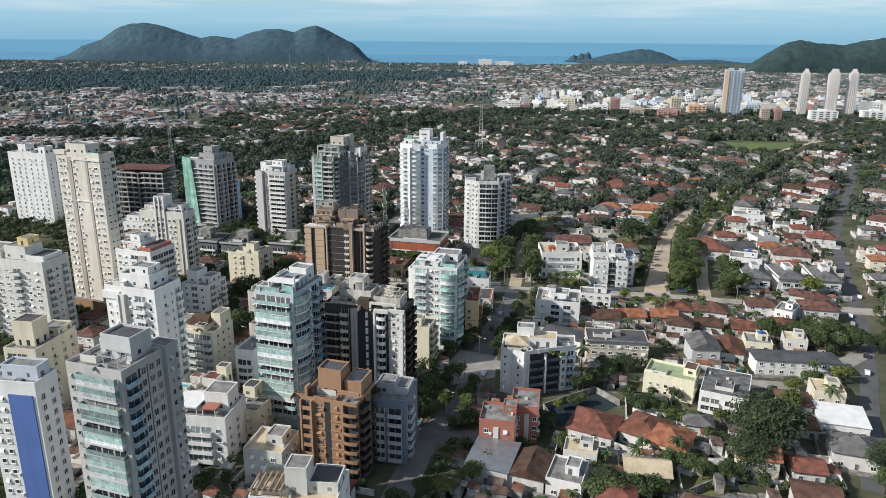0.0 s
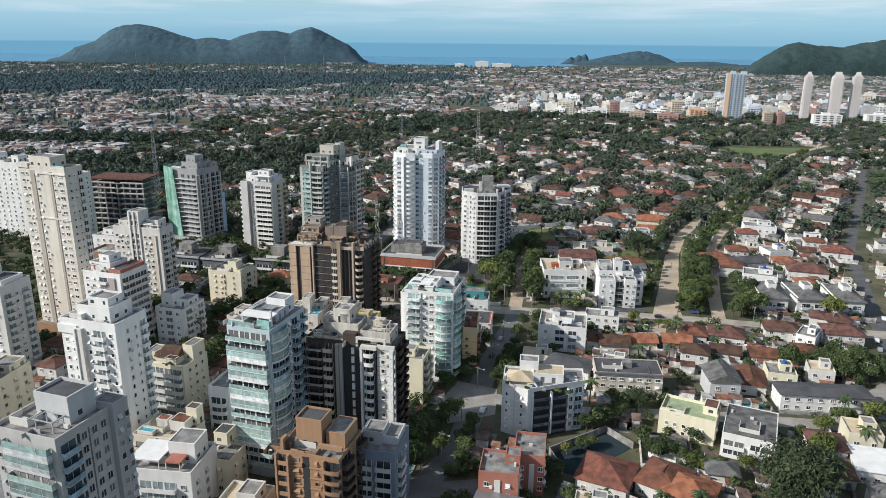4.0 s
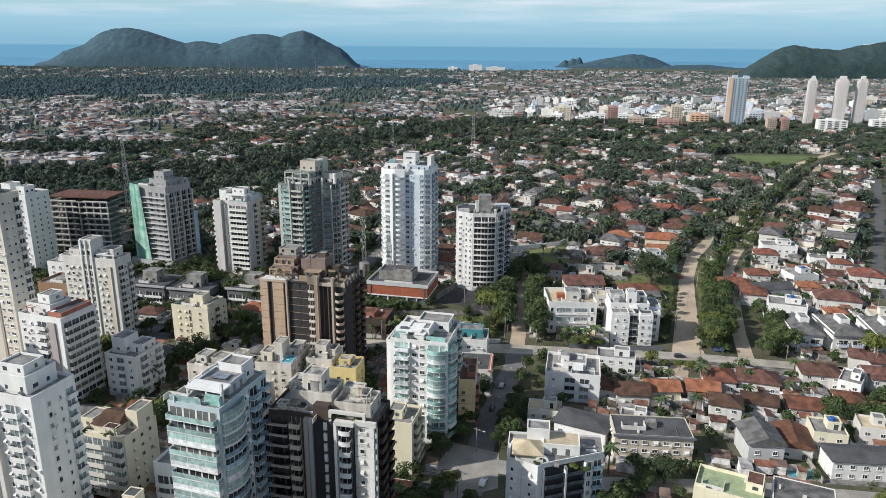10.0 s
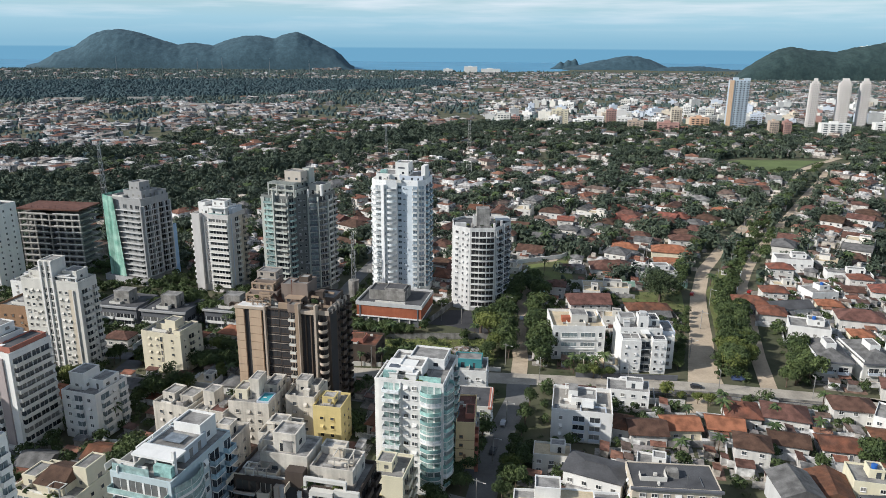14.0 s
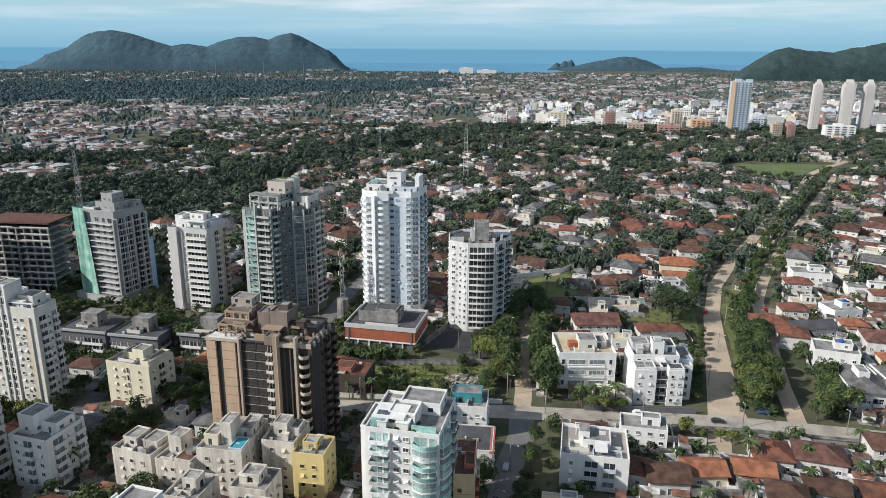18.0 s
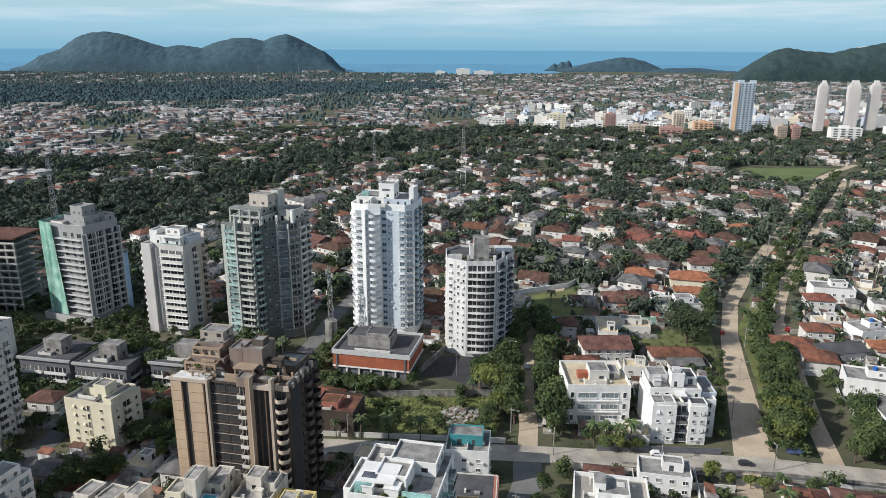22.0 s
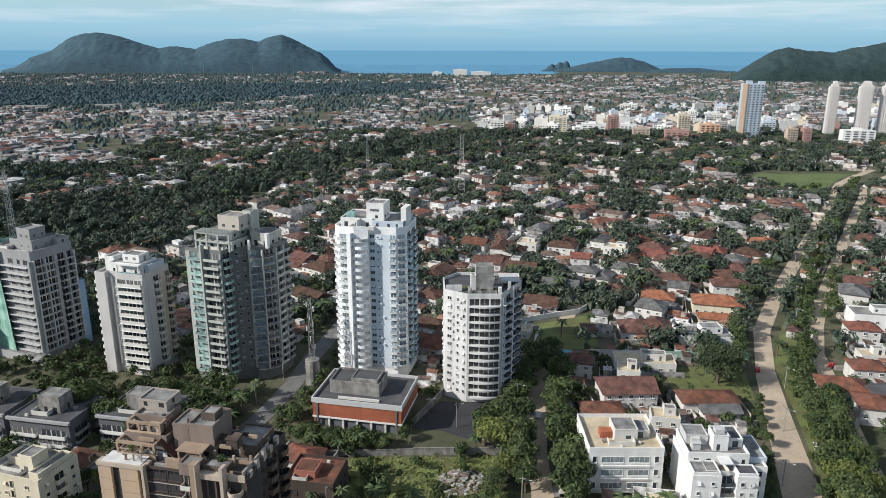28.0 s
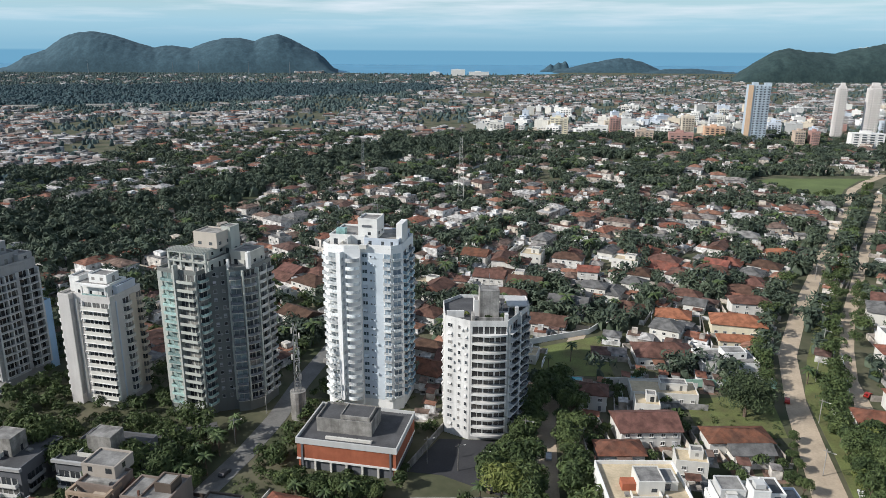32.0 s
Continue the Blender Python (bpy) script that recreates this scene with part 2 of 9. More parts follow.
# Wooded slopes greyed and blued: distance haze is put into these colours.
HILLS = material("hazed_forest_hillside", (0.052, 0.096, 0.122), 0.95, scale=0.035, vary=0.6, fine=0.11, bump=1.0, tint=(0.036, 0.070, 0.092))
HILLGREEN = material("hazed_green_hillside", (0.040, 0.068, 0.066), 0.95, scale=0.03, vary=0.6, fine=0.11, bump=1.0, tint=(0.024, 0.046, 0.048))
WATERPOOL = material("pool_water", (0.08, 0.34, 0.40), 0.1, vary=0.1, spec=0.5)
FARWALL = palette("plaster_walls", [(0.78, 0.77, 0.75), (0.58, 0.56, 0.53), (0.74, 0.73, 0.71), (0.40, 0.36, 0.32), (0.56, 0.50, 0.43), (0.34, 0.33, 0.32), (0.80, 0.79, 0.78), (0.66, 0.62, 0.57)])
FARROOF = palette("mixed_roofs", [(0.27, 0.120, 0.080), (0.16, 0.085, 0.066), (0.21, 0.145, 0.115), (0.52, 0.50, 0.48), (0.20, 0.195, 0.19), (0.25, 0.125, 0.088), (0.14, 0.085, 0.070), (0.30, 0.155, 0.105), (0.19, 0.135, 0.11), (0.30, 0.27, 0.25)])
# Far walls dimmed and slightly blued, so distance haze sits in the colour.
TOWNWALL = palette("hazed_town_walls", [(0.52, 0.53, 0.55), (0.30, 0.30, 0.30), (0.42, 0.42, 0.43), (0.20, 0.20, 0.205), (0.36, 0.33, 0.30), (0.62, 0.63, 0.64), (0.24, 0.23, 0.225), (0.33, 0.27, 0.24)])
# Bluer, lifted foliage for distance: haze goes into these two canopy colours.
FARWOODS = material("hazed_canopy", (0.082, 0.114, 0.108), 0.9, scale=0.02, vary=0.35, fine=0.3, island=0.3, tint=(0.050, 0.076, 0.076))
DEEPWOODS = material("hazed_woodland", (0.052, 0.082, 0.090), 0.95, scale=0.012, vary=0.3, fine=0.1, island=0.2, tint=(0.034, 0.060, 0.070))
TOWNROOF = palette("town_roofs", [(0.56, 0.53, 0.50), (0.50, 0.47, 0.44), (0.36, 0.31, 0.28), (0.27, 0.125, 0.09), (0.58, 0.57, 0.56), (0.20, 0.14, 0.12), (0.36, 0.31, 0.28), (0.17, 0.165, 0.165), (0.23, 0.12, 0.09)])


# ---- mesh tools ----
class Geo:
    """Collects boxes, prisms and faces into one mesh with material slots."""

    def __init__(self):
        self.v, self.f, self.m = [], [], []

    def face(self, pts, mi=0):
        k = len(self.v)
        self.v += [tuple(p) for p in pts]
        self.f.append(tuple(range(k, k + len(pts))))
        self.m.append(mi)

    def prism(self, poly, z0, z1, mi=0, top=None, cap=True):
        k, n = len(self.v), len(poly)
        self.v += [(x, y, z0) for x, y in poly] + [(x, y, z1) for x, y in poly]
        for i in range(n):
            j = (i + 1) % n
            self.f.append((k + i, k + j, k + n + j, k + n + i))
            self.m.append(mi)
        if cap:
            self.f.append(tuple(k + n + i for i in range(n)))
            self.m.append(mi if top is None else top)
            self.f.append(tuple(k + n - 1 - i for i in range(n)))
            self.m.append(mi)
        return self

    def box(self, x0, y0, z0, x1, y1, z1, mi=0, top=None):
        return self.prism([(x0, y0), (x1, y0), (x1, y1), (x0, y1)], z0, z1, mi, top)

    def ring(self, outer, inner, z0, z1, mi=0):
        """A closed rim between two outlines with the same number of corners."""
        n = len(outer)
        for i in range(n):
            j = (i + 1) % n
            a, b, c, d = outer[i], outer[j], inner[j], inner[i]
            self.face([(*a, z0), (*b, z0), (*b, z1), (*a, z1)], mi)
            self.face([(*c, z0), (*d, z0), (*d, z1), (*c, z1)], mi)
            self.face([(*a, z1), (*b, z1), (*c, z1), (*d, z1)], mi)
            self.face([(*d, z0), (*c, z0), (*b, z0), (*a, z0)], mi)
        return self

    def mesh(self, name, mats):
        me = bpy.data.meshes.new(name)
        me.from_pydata(self.v, [], self.f)
        for m in mats:
            me.materials.append(m)
        if len(mats) > 1:
            me.polygons.foreach_set("material_index", self.m)
        me.update()
        return me


def thing(name, label, category, x, y, z=0.0, rot=0.0, group="", kind=""):
    e = new(name)
    e.empty_display_size = 0.5
    e.matrix_basis = pose(x, y, z, 0, 0, rot)
    return tagged(e, label, category, group, kind)


def put(name, me, parent, x=0.0, y=0.0, z=0.0, rz=0.0, label=""):
    """Links a mesh as one part of a thing."""
    o = new(name, me)
    o.parent = parent
    o.matrix_basis = pose(x, y, z, 0, 0, rz)
    if label:
        o["label"] = label
    return o


def solo(name, me, label, category, x=0.0, y=0.0, z=0.0, rot=0.0, group="", kind=""):
    o = new(name, me)
    o.matrix_basis = pose(x, y, z, 0, 0, rot)
    return tagged(o, label, category, group, kind)


def inset(poly, d):
    """The outline moved inwards; corners in anticlockwise order."""
    n, out = len(poly), []
    for i in range(n):
        a, b, c = Vector(poly[i - 1]), Vector(poly[i]), Vector(poly[(i + 1) % n])
        e1, e2 = (b - a).normalized(), (c - b).normalized()
        n1, n2 = Vector((-e1.y, e1.x)), Vector((-e2.y, e2.x))
        k = max(1 + n1.dot(n2), 0.3)
        p = b + (n1 + n2) * (d / k)
        out.append((p.x, p.y))
    return out


SHARED = {}
CLUTTER = random.Random(8)


def weld(g):
    """Joins corners that coincide, so that a part is one piece."""
    seen, remap, v = {}, [], []
    for p in g.v:
        k = (round(p[0], 3), round(p[1], 3), round(p[2], 3))
        if k not in seen:
            seen[k] = len(v)
            v.append(tuple(p))
        remap.append(seen[k])
    g.v = v
    g.f = [tuple(remap[i] for i in f) for f in g.f]
    return g


def ribbon(g, line, z0, z1, mats):
    """Upright faces along a line."""
    for (a, b), m in zip(zip(line, line[1:]), mats):
        g.face([(*a, z0), (*b, z0), (*b, z1), (*a, z1)], m)


def window_mesh(w, h, frame_mat, glass=None, flap=0):
    """A framed window with a sill; flap 1 adds a tilted-out shutter, 2 a condenser box beside it."""
    key = ("window", round(w, 2), round(h, 2), frame_mat.name, glass.name if glass else "", flap)
    if key not in SHARED:
        g, t = Geo(), 0.1
        o = [(-w / 2 - t, -t), (w / 2 + t, -t), (w / 2 + t, h + t), (-w / 2 - t, h + t)]
        i_ = [(-w / 2, 0), (w / 2, 0), (w / 2, h), (-w / 2, h)]
        for k in range(4):
            a, b, c, d = o[k], o[(k + 1) % 4], i_[(k + 1) % 4], i_[k]
            g.face([(a[0], 0.02, a[1]), (b[0], 0.02, b[1]), (b[0], -0.13, b[1]), (a[0], -0.13, a[1])])
            g.face([(a[0], -0.13, a[1]), (b[0], -0.13, b[1]), (c[0], -0.13, c[1]), (d[0], -0.13, d[1])])
            g.face([(d[0], -0.13, d[1]), (c[0], -0.13, c[1]), (c[0], -0.03, c[1]), (d[0], -0.03, d[1])])
        if w > 1.15:
            n = max(2, round(w / 1.3))
            line, mats = [(-w / 2, -0.03)], []
            for k in range(1, n):
                x = -w / 2 + w * k / n
                line += [(x - 0.04, -0.03), (x - 0.04, -0.09), (x + 0.04, -0.09), (x + 0.04, -0.03)]
                mats += [1, 0, 0, 0]
            line.append((w / 2, -0.03))
            ribbon(g, line, 0, h, mats + [1])
        else:
            ribbon(g, [(-w / 2, -0.03), (w / 2, -0.03)], 0, h, [1])
        g.box(-w / 2 - 0.16, -0.3, -0.2, w / 2 + 0.16, -0.1, -0.08)
        if flap == 1:
            a, b = (-w / 2, -0.14), (w / 2, -0.7)
            top, low = h + 0.02, h * 0.42
            g.face([(a[0], -0.14, top), (b[0], -0.14, top), (b[0], -0.62, low), (a[0], -0.62, low)])
            g.face([(b[0], -0.11, top), (a[0], -0.11, top), (a[0], -0.59, low), (b[0], -0.59, low)])
            g.face([(a[0], -0.62, low), (b[0], -0.62, low), (b[0], -0.59, low), (a[0], -0.59, low)])
        elif flap == 2:
            g.box(w / 2 + 0.2, -0.55, -0.45, w / 2 + 0.95, -0.02, 0.2)
        SHARED[key] = weld(g).mesh("window", [frame_mat, glass or GLASS])
    return SHARED[key]


def railing(g, outer, rail_h, solid, slab=0.22):
    """A slab with an upstand along all but its back edge, as one piece."""
    inner = inset(outer, solid)
    n = len(outer)
    g.face([(*p, -slab) for p in reversed(outer)], 0)
    g.face([(*p, 0.0) for p in outer], 0)
    for i in range(n):
        a, b = outer[i], outer[(i + 1) % n]
        g.face([(*a, -slab), (*b, -slab), (*b, 0.0), (*a, 0.0)], 0)
    for i in range(n - 1):
        a, b, c, e = outer[i], outer[i + 1], inner[i + 1], inner[i]
        g.face([(*a, 0.0), (*b, 0.0), (*b, rail_h), (*a, rail_h)], 1)
        g.face([(*a, rail_h), (*b, rail_h), (*c, rail_h), (*e, rail_h)], 1)
        g.face([(*e, rail_h), (*c, rail_h), (*c, 0.004), (*e, 0.004)], 1)
    for p, q in ((outer[0], inner[0]), (inner[-1], outer[-1])):
        g.face([(*p, 0.0), (*p, rail_h), (*q, rail_h), (*q, 0.004)], 1)


def balcony_mesh(w, d, slab, rail, fh, bow=0.0, rail_h=1.05, door=None, solid=0.12):
    """Slab, parapet and the dark glazed opening behind it, one piece."""
    key = ("balcony", round(w, 2), round(d, 2), slab.name, rail.name, round(fh, 2), round(bow, 2), rail_h, door.name if door else "")
    if key not in SHARED:
        g = Geo()
        n = 8
        front = [(-w / 2 + w * i / n, -d - bow * math.sin(math.pi * i / n)) for i in range(n + 1)] if bow else [(-w / 2, -d), (w / 2, -d)]
        outer = [(-w / 2, 0.02)] + front + [(w / 2, 0.02)]
        railing(g, outer, rail_h, solid)
        k = max(2, round(w / 1.7))
        line, mats = [(-w / 2, 0.02), (-w / 2 + 0.15, -0.1), (-w / 2 + 0.25, -0.05)], [0, 0]
        for i in range(1, k):
            x = -w / 2 + 0.25 + (w - 0.5) * i / k
            pier = 0.05 if i % 2 else 0.22
            line += [(x - pier, -0.05), (x - pier, -0.12), (x + pier, -0.12), (x + pier, -0.05)]
            mats += [2, 0, 0, 0]
        line += [(w / 2 - 0.25, -0.05), (w / 2 - 0.15, -0.1), (w / 2, 0.02)]
        ribbon(g, line, 0.0, fh - 0.5, mats + [2, 0, 0])
        SHARED[key] = weld(g).mesh("balcony", [slab, rail, door or GLASS])
    return SHARED[key]


def glazed_bay_mesh(w, d, slab, glass, fh, bow=0.0):
    """A balcony closed in with tall panes between its slab and the next, with mullions and a handrail line."""
    key = ("glazed", round(w, 2), round(d, 2), slab.name, glass.name, round(fh, 2), round(bow, 2))
    if key not in SHARED:
        g, n = Geo(), 8
        front = [(-w / 2 + w * i / n, -d - bow * math.sin(math.pi * i / n)) for i in range(n + 1)]
        outer = [(-w / 2, 0.02)] + front + [(w / 2, 0.02)]
        g.prism(outer, -0.38, 0.12, 0)
        panes, low = inset(outer, 0.1), inset(outer, 0.05)
        for i in range(n + 2):
            a, b = panes[i], panes[i + 1]
            g.face([(*a, 0.12), (*b, 0.12), (*b, fh - 0.38), (*a, fh - 0.38)], 1)
            a, b = low[i], low[i + 1]
            g.face([(*a, 0.12), (*b, 0.12), (*b, 1.02), (*a, 1.02)], 2)
        rail = inset(outer, 0.03)
        for i in range(n + 2):
            a, b = rail[i], rail[i + 1]
            g.face([(*a, 1.02), (*b, 1.02), (*b, 1.12), (*a, 1.12)], 0)
            if i % 3 == 1:
                c = Vector(b) - Vector(a)
                q = Vector(a) + c * (0.1 / max(c.length, 0.2))
                g.face([(*a, 0.12), (q.x, q.y, 0.12), (q.x, q.y, fh - 0.38), (*a, fh - 0.38)], 0)
        SHARED[key] = g.mesh("balcony", [slab, glass, WHITEGLASS if glass == RAILGLASS else RAILGLASS])
    return SHARED[key]


def edge(poly, i):
    """Start and turn of one side of an outline."""
    a, b = poly[i], poly[(i + 1) % len(poly)]
    return (a[0], a[1], math.degrees(math.atan2(b[1] - a[1], b[0] - a[0])))


def sides(W, D):
    """Start, direction turn and length of each face of a block: front, right, back, left."""
    return {"F": (0, 0, 0, W), "R": (W, 0, 90, D), "B": (W, D, 180, W), "L": (0, D, 270, D)}


def furnish(t, start, turn, z0, floors, fh, cols, skip=()):
    """Hangs columns of windows, balconies or strips on one face."""
    sx, sy = start
    c, s = math.cos(radians(turn)), math.sin(radians(turn))
    for col in cols:
        kind, u = col[0], col[1]
        x, y = sx + c * u, sy + s * u
        # Strips: mostly pilasters; thin near-black ones paint shaded slots flat on the wall.
        if kind == "strip":
            w, depth, mat = col[2], col[3], col[4]
            g = Geo().box(-w / 2, -depth, 0, w / 2, 0.02, floors * fh + (col[5] if len(col) > 5 else 0))
            put("pilaster", g.mesh("pilaster", [mat]), t, x, y, z0, turn)
            continue
        for i in range(floors):
            if i in skip:
                continue
            if kind == "win":
                flap = CLUTTER.choice((0, 0, 0, 0, 1, 1, 2)) if col[3] < 1.35 and col[2] < 1.7 else 0
                put("window", window_mesh(col[2], col[3], col[4], col[5] if len(col) > 5 else None, flap), t, x, y, z0 + i * fh + 1.0, turn)
            elif kind == "mix" and CLUTTER.random() < col[8]:
                put("balcony", glazed_bay_mesh(col[2], col[3], col[4], CLUTTER.choice((RAILGLASS, MISTGLASS, MISTGLASS)), fh, col[6]), t, x, y, z0 + i * fh + 0.2, turn)
            elif kind == "mix":
                put("balcony", balcony_mesh(col[2], col[3], col[4], col[5], fh, col[6], 1.1, col[7]), t, x, y, z0 + i * fh + 0.2, turn)
            elif kind == "panel":
                key = ("panel", col[2], col[3], col[4].name, fh, col[5] if len(col) > 5 else 1)
                if key not in SHARED:
                    SHARED[key] = Geo().box(-col[2] / 2, -col[3], 0.05, col[2] / 2, 0.02, (fh - 0.1) * key[5]).mesh("panel", [col[4]])
                put("panel", SHARED[key], t, x, y, z0 + i * fh, turn)
            elif kind == "slab":
                key = ("slab", col[2], col[3], col[4], col[5].name)
                if key not in SHARED:
                    SHARED[key] = Geo().box(-col[2] / 2, -col[3], -col[4], col[2] / 2, 0.02, 0).mesh("slab", [col[5]])
                put("slab", SHARED[key], t, x, y, z0 + i * fh + 0.2, turn)
            elif kind == "balc":
                put("balcony", balcony_mesh(col[2], col[3], col[4], col[5], fh, *col[6:]), t, x, y, z0 + i * fh + 0.2, turn)
            elif kind == "slit":
                put("window", window_mesh(col[2], fh * 0.72, col[3], GLASS), t, x, y, z0 + i * fh + 0.5, turn)


def crown_roof(t, poly, H, wall, roof, rim=0.9):
    g = Geo().prism(inset(poly, 0.05), H - 0.02, H + 0.06, 0)
    top = put("roof", g.mesh("roof", [roof]), t)
    g = Geo().ring(poly, inset(poly, 0.25), H + 0.03, H + rim)
    put("parapet", g.mesh("parapet", [wall]), top)


def room_mesh(name, x0, y0, x1, y1, z0, z1, mat, top, lip):
    """A rooftop room: four walls with door and window openings glazed dark, a roof and its lip."""
    r, g = CLUTTER, Geo()
    c = [(x0, y0), (x1, y0), (x1, y1), (x0, y1)]
    for i in range(4):
        a, b = c[i], c[(i + 1) % 4]
        L = math.dist(a, b)
        n = max(1, int(L / 3.4)) if i < 2 else 0
        cuts = [0.0]
        for j in range(n):
            m, w = (j + r.uniform(0.35, 0.65)) / n, r.uniform(0.4, 0.75) / L
            cuts += [m - w, m + w]
        cuts.append(1.0)
        door = r.random() < 0.4
        rows = [z0, z0 + (0.1 if door else 0.95), z0 + 2.0, z1]
        for j in range(len(cuts) - 1):
            for k in range(3):
                p, q = [(a[0] + (b[0] - a[0]) * u, a[1] + (b[1] - a[1]) * u) for u in cuts[j:j + 2]]
                g.face([(*p, rows[k]), (*q, rows[k]), (*q, rows[k + 1]), (*p, rows[k + 1])], 2 if j % 2 and k == 1 else 0)
    g.face([(*p, z1) for p in c], 1)
    g = weld(g)
    if lip:
        p = [(x0 - 0.05, y0 - 0.05), (x1 + 0.05, y0 - 0.05), (x1 + 0.05, y1 + 0.05), (x0 - 0.05, y1 + 0.05)]
        g.ring(p, inset(p, 0.3), z1 - 0.1, z1 + lip, 0)
    return g.mesh(name, [mat, top, GLASS])


def block(t, name, x0, y0, x1, y1, z0, z1, mat, top=None, lip=0.0):
    if top and z1 - z0 > 2.2 and x1 - x0 > 2.4 and y1 - y0 > 2.4 and z0 > 3 and name.endswith(("room", "penthouse", "floor")):
        return put(name, room_mesh(name, x0, y0, x1, y1, z0, z1, mat, top, lip), t)
    g = Geo().box(x0, y0, z0, x1, y1, z1, 0, 1 if top else None)
    if lip:
        p = [(x0 - 0.05, y0 - 0.05), (x1 + 0.05, y0 - 0.05), (x1 + 0.05, y1 + 0.05), (x0 - 0.05, y1 + 0.05)]
        g.ring(p, inset(p, 0.3), z1 - 0.1, z1 + lip, 0)
    return put(name, g.mesh(name, [mat, top] if top else [mat]), t)


def roof_clutter(t, W, D, H):
    """Condenser units, a hatch, pipes and an aerial on a flat roof."""
    r = CLUTTER
    if "unit" not in SHARED:
        SHARED["unit"] = Geo().box(-0.5, -0.25, 0, 0.5, 0.25, 0.8).mesh("condenser", [OFFWHITE])
        SHARED["hatch"] = Geo().box(-0.8, -0.6, 0, 0.8, 0.6, 0.5).mesh("hatch", [CONCRETE])
        SHARED["pipe"] = Geo().box(-0.07, -2.2, 0.1, 0.07, 2.2, 0.25).mesh("pipe", [METAL])
        SHARED["aerial"] = Geo().box(-0.04, -0.04, 0, 0.04, 0.04, 3.2).box(-0.6, -0.03, 2.6, 0.6, 0.03, 2.66).mesh("aerial", [METAL])
    if W > 12 and D > 9:
        x, y, a, b, h = W * r.uniform(0.06, 0.3), D * r.uniform(0.05, 0.3), W * r.uniform(0.25, 0.4), D * r.uniform(0.2, 0.4), r.uniform(0.9, 1.7)
        g = Geo().prism([(x, y), (x + a, y), (x + a, y + b), (x + a - 0.16, y + b), (x + a - 0.16, y + 0.16), (x + 0.16, y + 0.16), (x + 0.16, y + b * 0.7), (x, y + b * 0.7)], 0, h)
        put("terrace_partition", g.mesh("terrace_partition", [OFFWHITE]), t, 0, 0, H + 0.05)
    for kind, nm, n in (("unit", "condenser", 2 if W > 14 else 1), ("hatch", "hatch", 1), ("pipe", "pipe", int(W > 14)), ("aerial", "aerial", 1)):
        for _ in range(n):
            put(nm, SHARED[kind], t, W * r.uniform(0.1, 0.9), D * r.uniform(0.08, 0.9), H + 0.05, r.choice((0, 90)))


def terraces(t, x0, y0, x1, y1, z, n, mats, seed):
    """Low walls, planters, pergolas and sheds scattered over a lived-in roof."""
    r = random.Random(seed)
    for i in range(n):
        w, d = r.uniform(1.6, 4.2), r.uniform(1.4, 3.4)
        x, y, m = r.uniform(x0, x1 - w), r.uniform(y0, y1 - d), mats[i % len(mats)]
        k = r.random()
        if k < 0.34:
            h = r.uniform(0.8, 1.5)
            g = Geo().prism([(0, 0), (w, 0), (w, d), (w - 0.18, d), (w - 0.18, 0.18), (0, 0.18)], 0, h)
            put("terrace_wall", g.mesh("terrace_wall", [m]), t, x, y, z, r.choice((0, 0, 180)))
        elif k < 0.42:
            h = r.uniform(2.2, 2.8)
            e = [(-0.3, -0.3), (w + 0.3, -0.3), (w + 0.3, d + 0.3), (-0.3, d + 0.3)]
            o = put("pergola", Geo().ring(e, inset(e, 0.22), h, h + 0.16).mesh("pergola", [m]), t, x, y, z)
            for px, py in ((0, 0), (w - 0.2, 0), (0, d - 0.2), (w - 0.2, d - 0.2)):
                put("post", Geo().box(0, 0, 0, 0.2, 0.2, h).mesh("post", [m]), o, px, py, 0)
        elif k < 0.84:
            g = Geo().box(0, 0, 0, w, 0.7, 0.6).box(0.1, 0.1, 0.6, w - 0.1, 0.6, 0.66)
            put("planter", g.mesh("planter", [m]), t, x, y, z)
        else:
            h, g = r.uniform(1.9, 2.5), Geo()
            g.prism([(0, 0), (w * 0.7, 0), (w * 0.7, d * 0.8), (0, d * 0.8)], 0, h)
            g.box(-0.2, -0.2, h, w * 0.7 + 0.2, d * 0.8 + 0.2, h + 0.14)
            put("roof_shed", g.mesh("roof_shed", [m]), t, x, y, z)


def tower(name, label, x, y, rot, W, D, H, wall, faces, z_base=4.0, fh=2.95, poly=None, roof=None, blocks=(), rim=0.9, category="tower", group=""):
    """An upright block: wall, roof, parapet, rooftop blocks and its faces' windows and balconies."""
    t = thing(name, label, category, x, y, 0, rot, group)
    poly = poly or [(0, 0), (W, 0), (W, D), (0, D)]
    put("wall", Geo().prism(poly, -0.3, H).mesh("wall", [wall]), t)
    crown_roof(t, poly, H, wall, roof or ROOFGREY, rim)
    floors = int((H - z_base) / fh + 0.05)
    for key, cols in faces.items():
        if isinstance(key, tuple):
            start, turn = (key[0], key[1]), key[2]
        else:
            sx, sy, turn, _ = sides(W, D)[key]
            start = (sx, sy)
        furnish(t, start, turn, z_base, floors, fh, cols)
    for b in blocks:
        block(t, *b)
    if name != "far_tower":
        roof_clutter(t, W, D, H)
    return t


def wins(n, length, w=1.2, h=1.2, mat=None, margin=1.2, glass=None):
    """n windows spread along a face."""
    return [("win", margin + (length - 2 * margin) * (i + 0.5) / n, w, h, mat or WHITE, glass or GLASS) for i in range(n)]


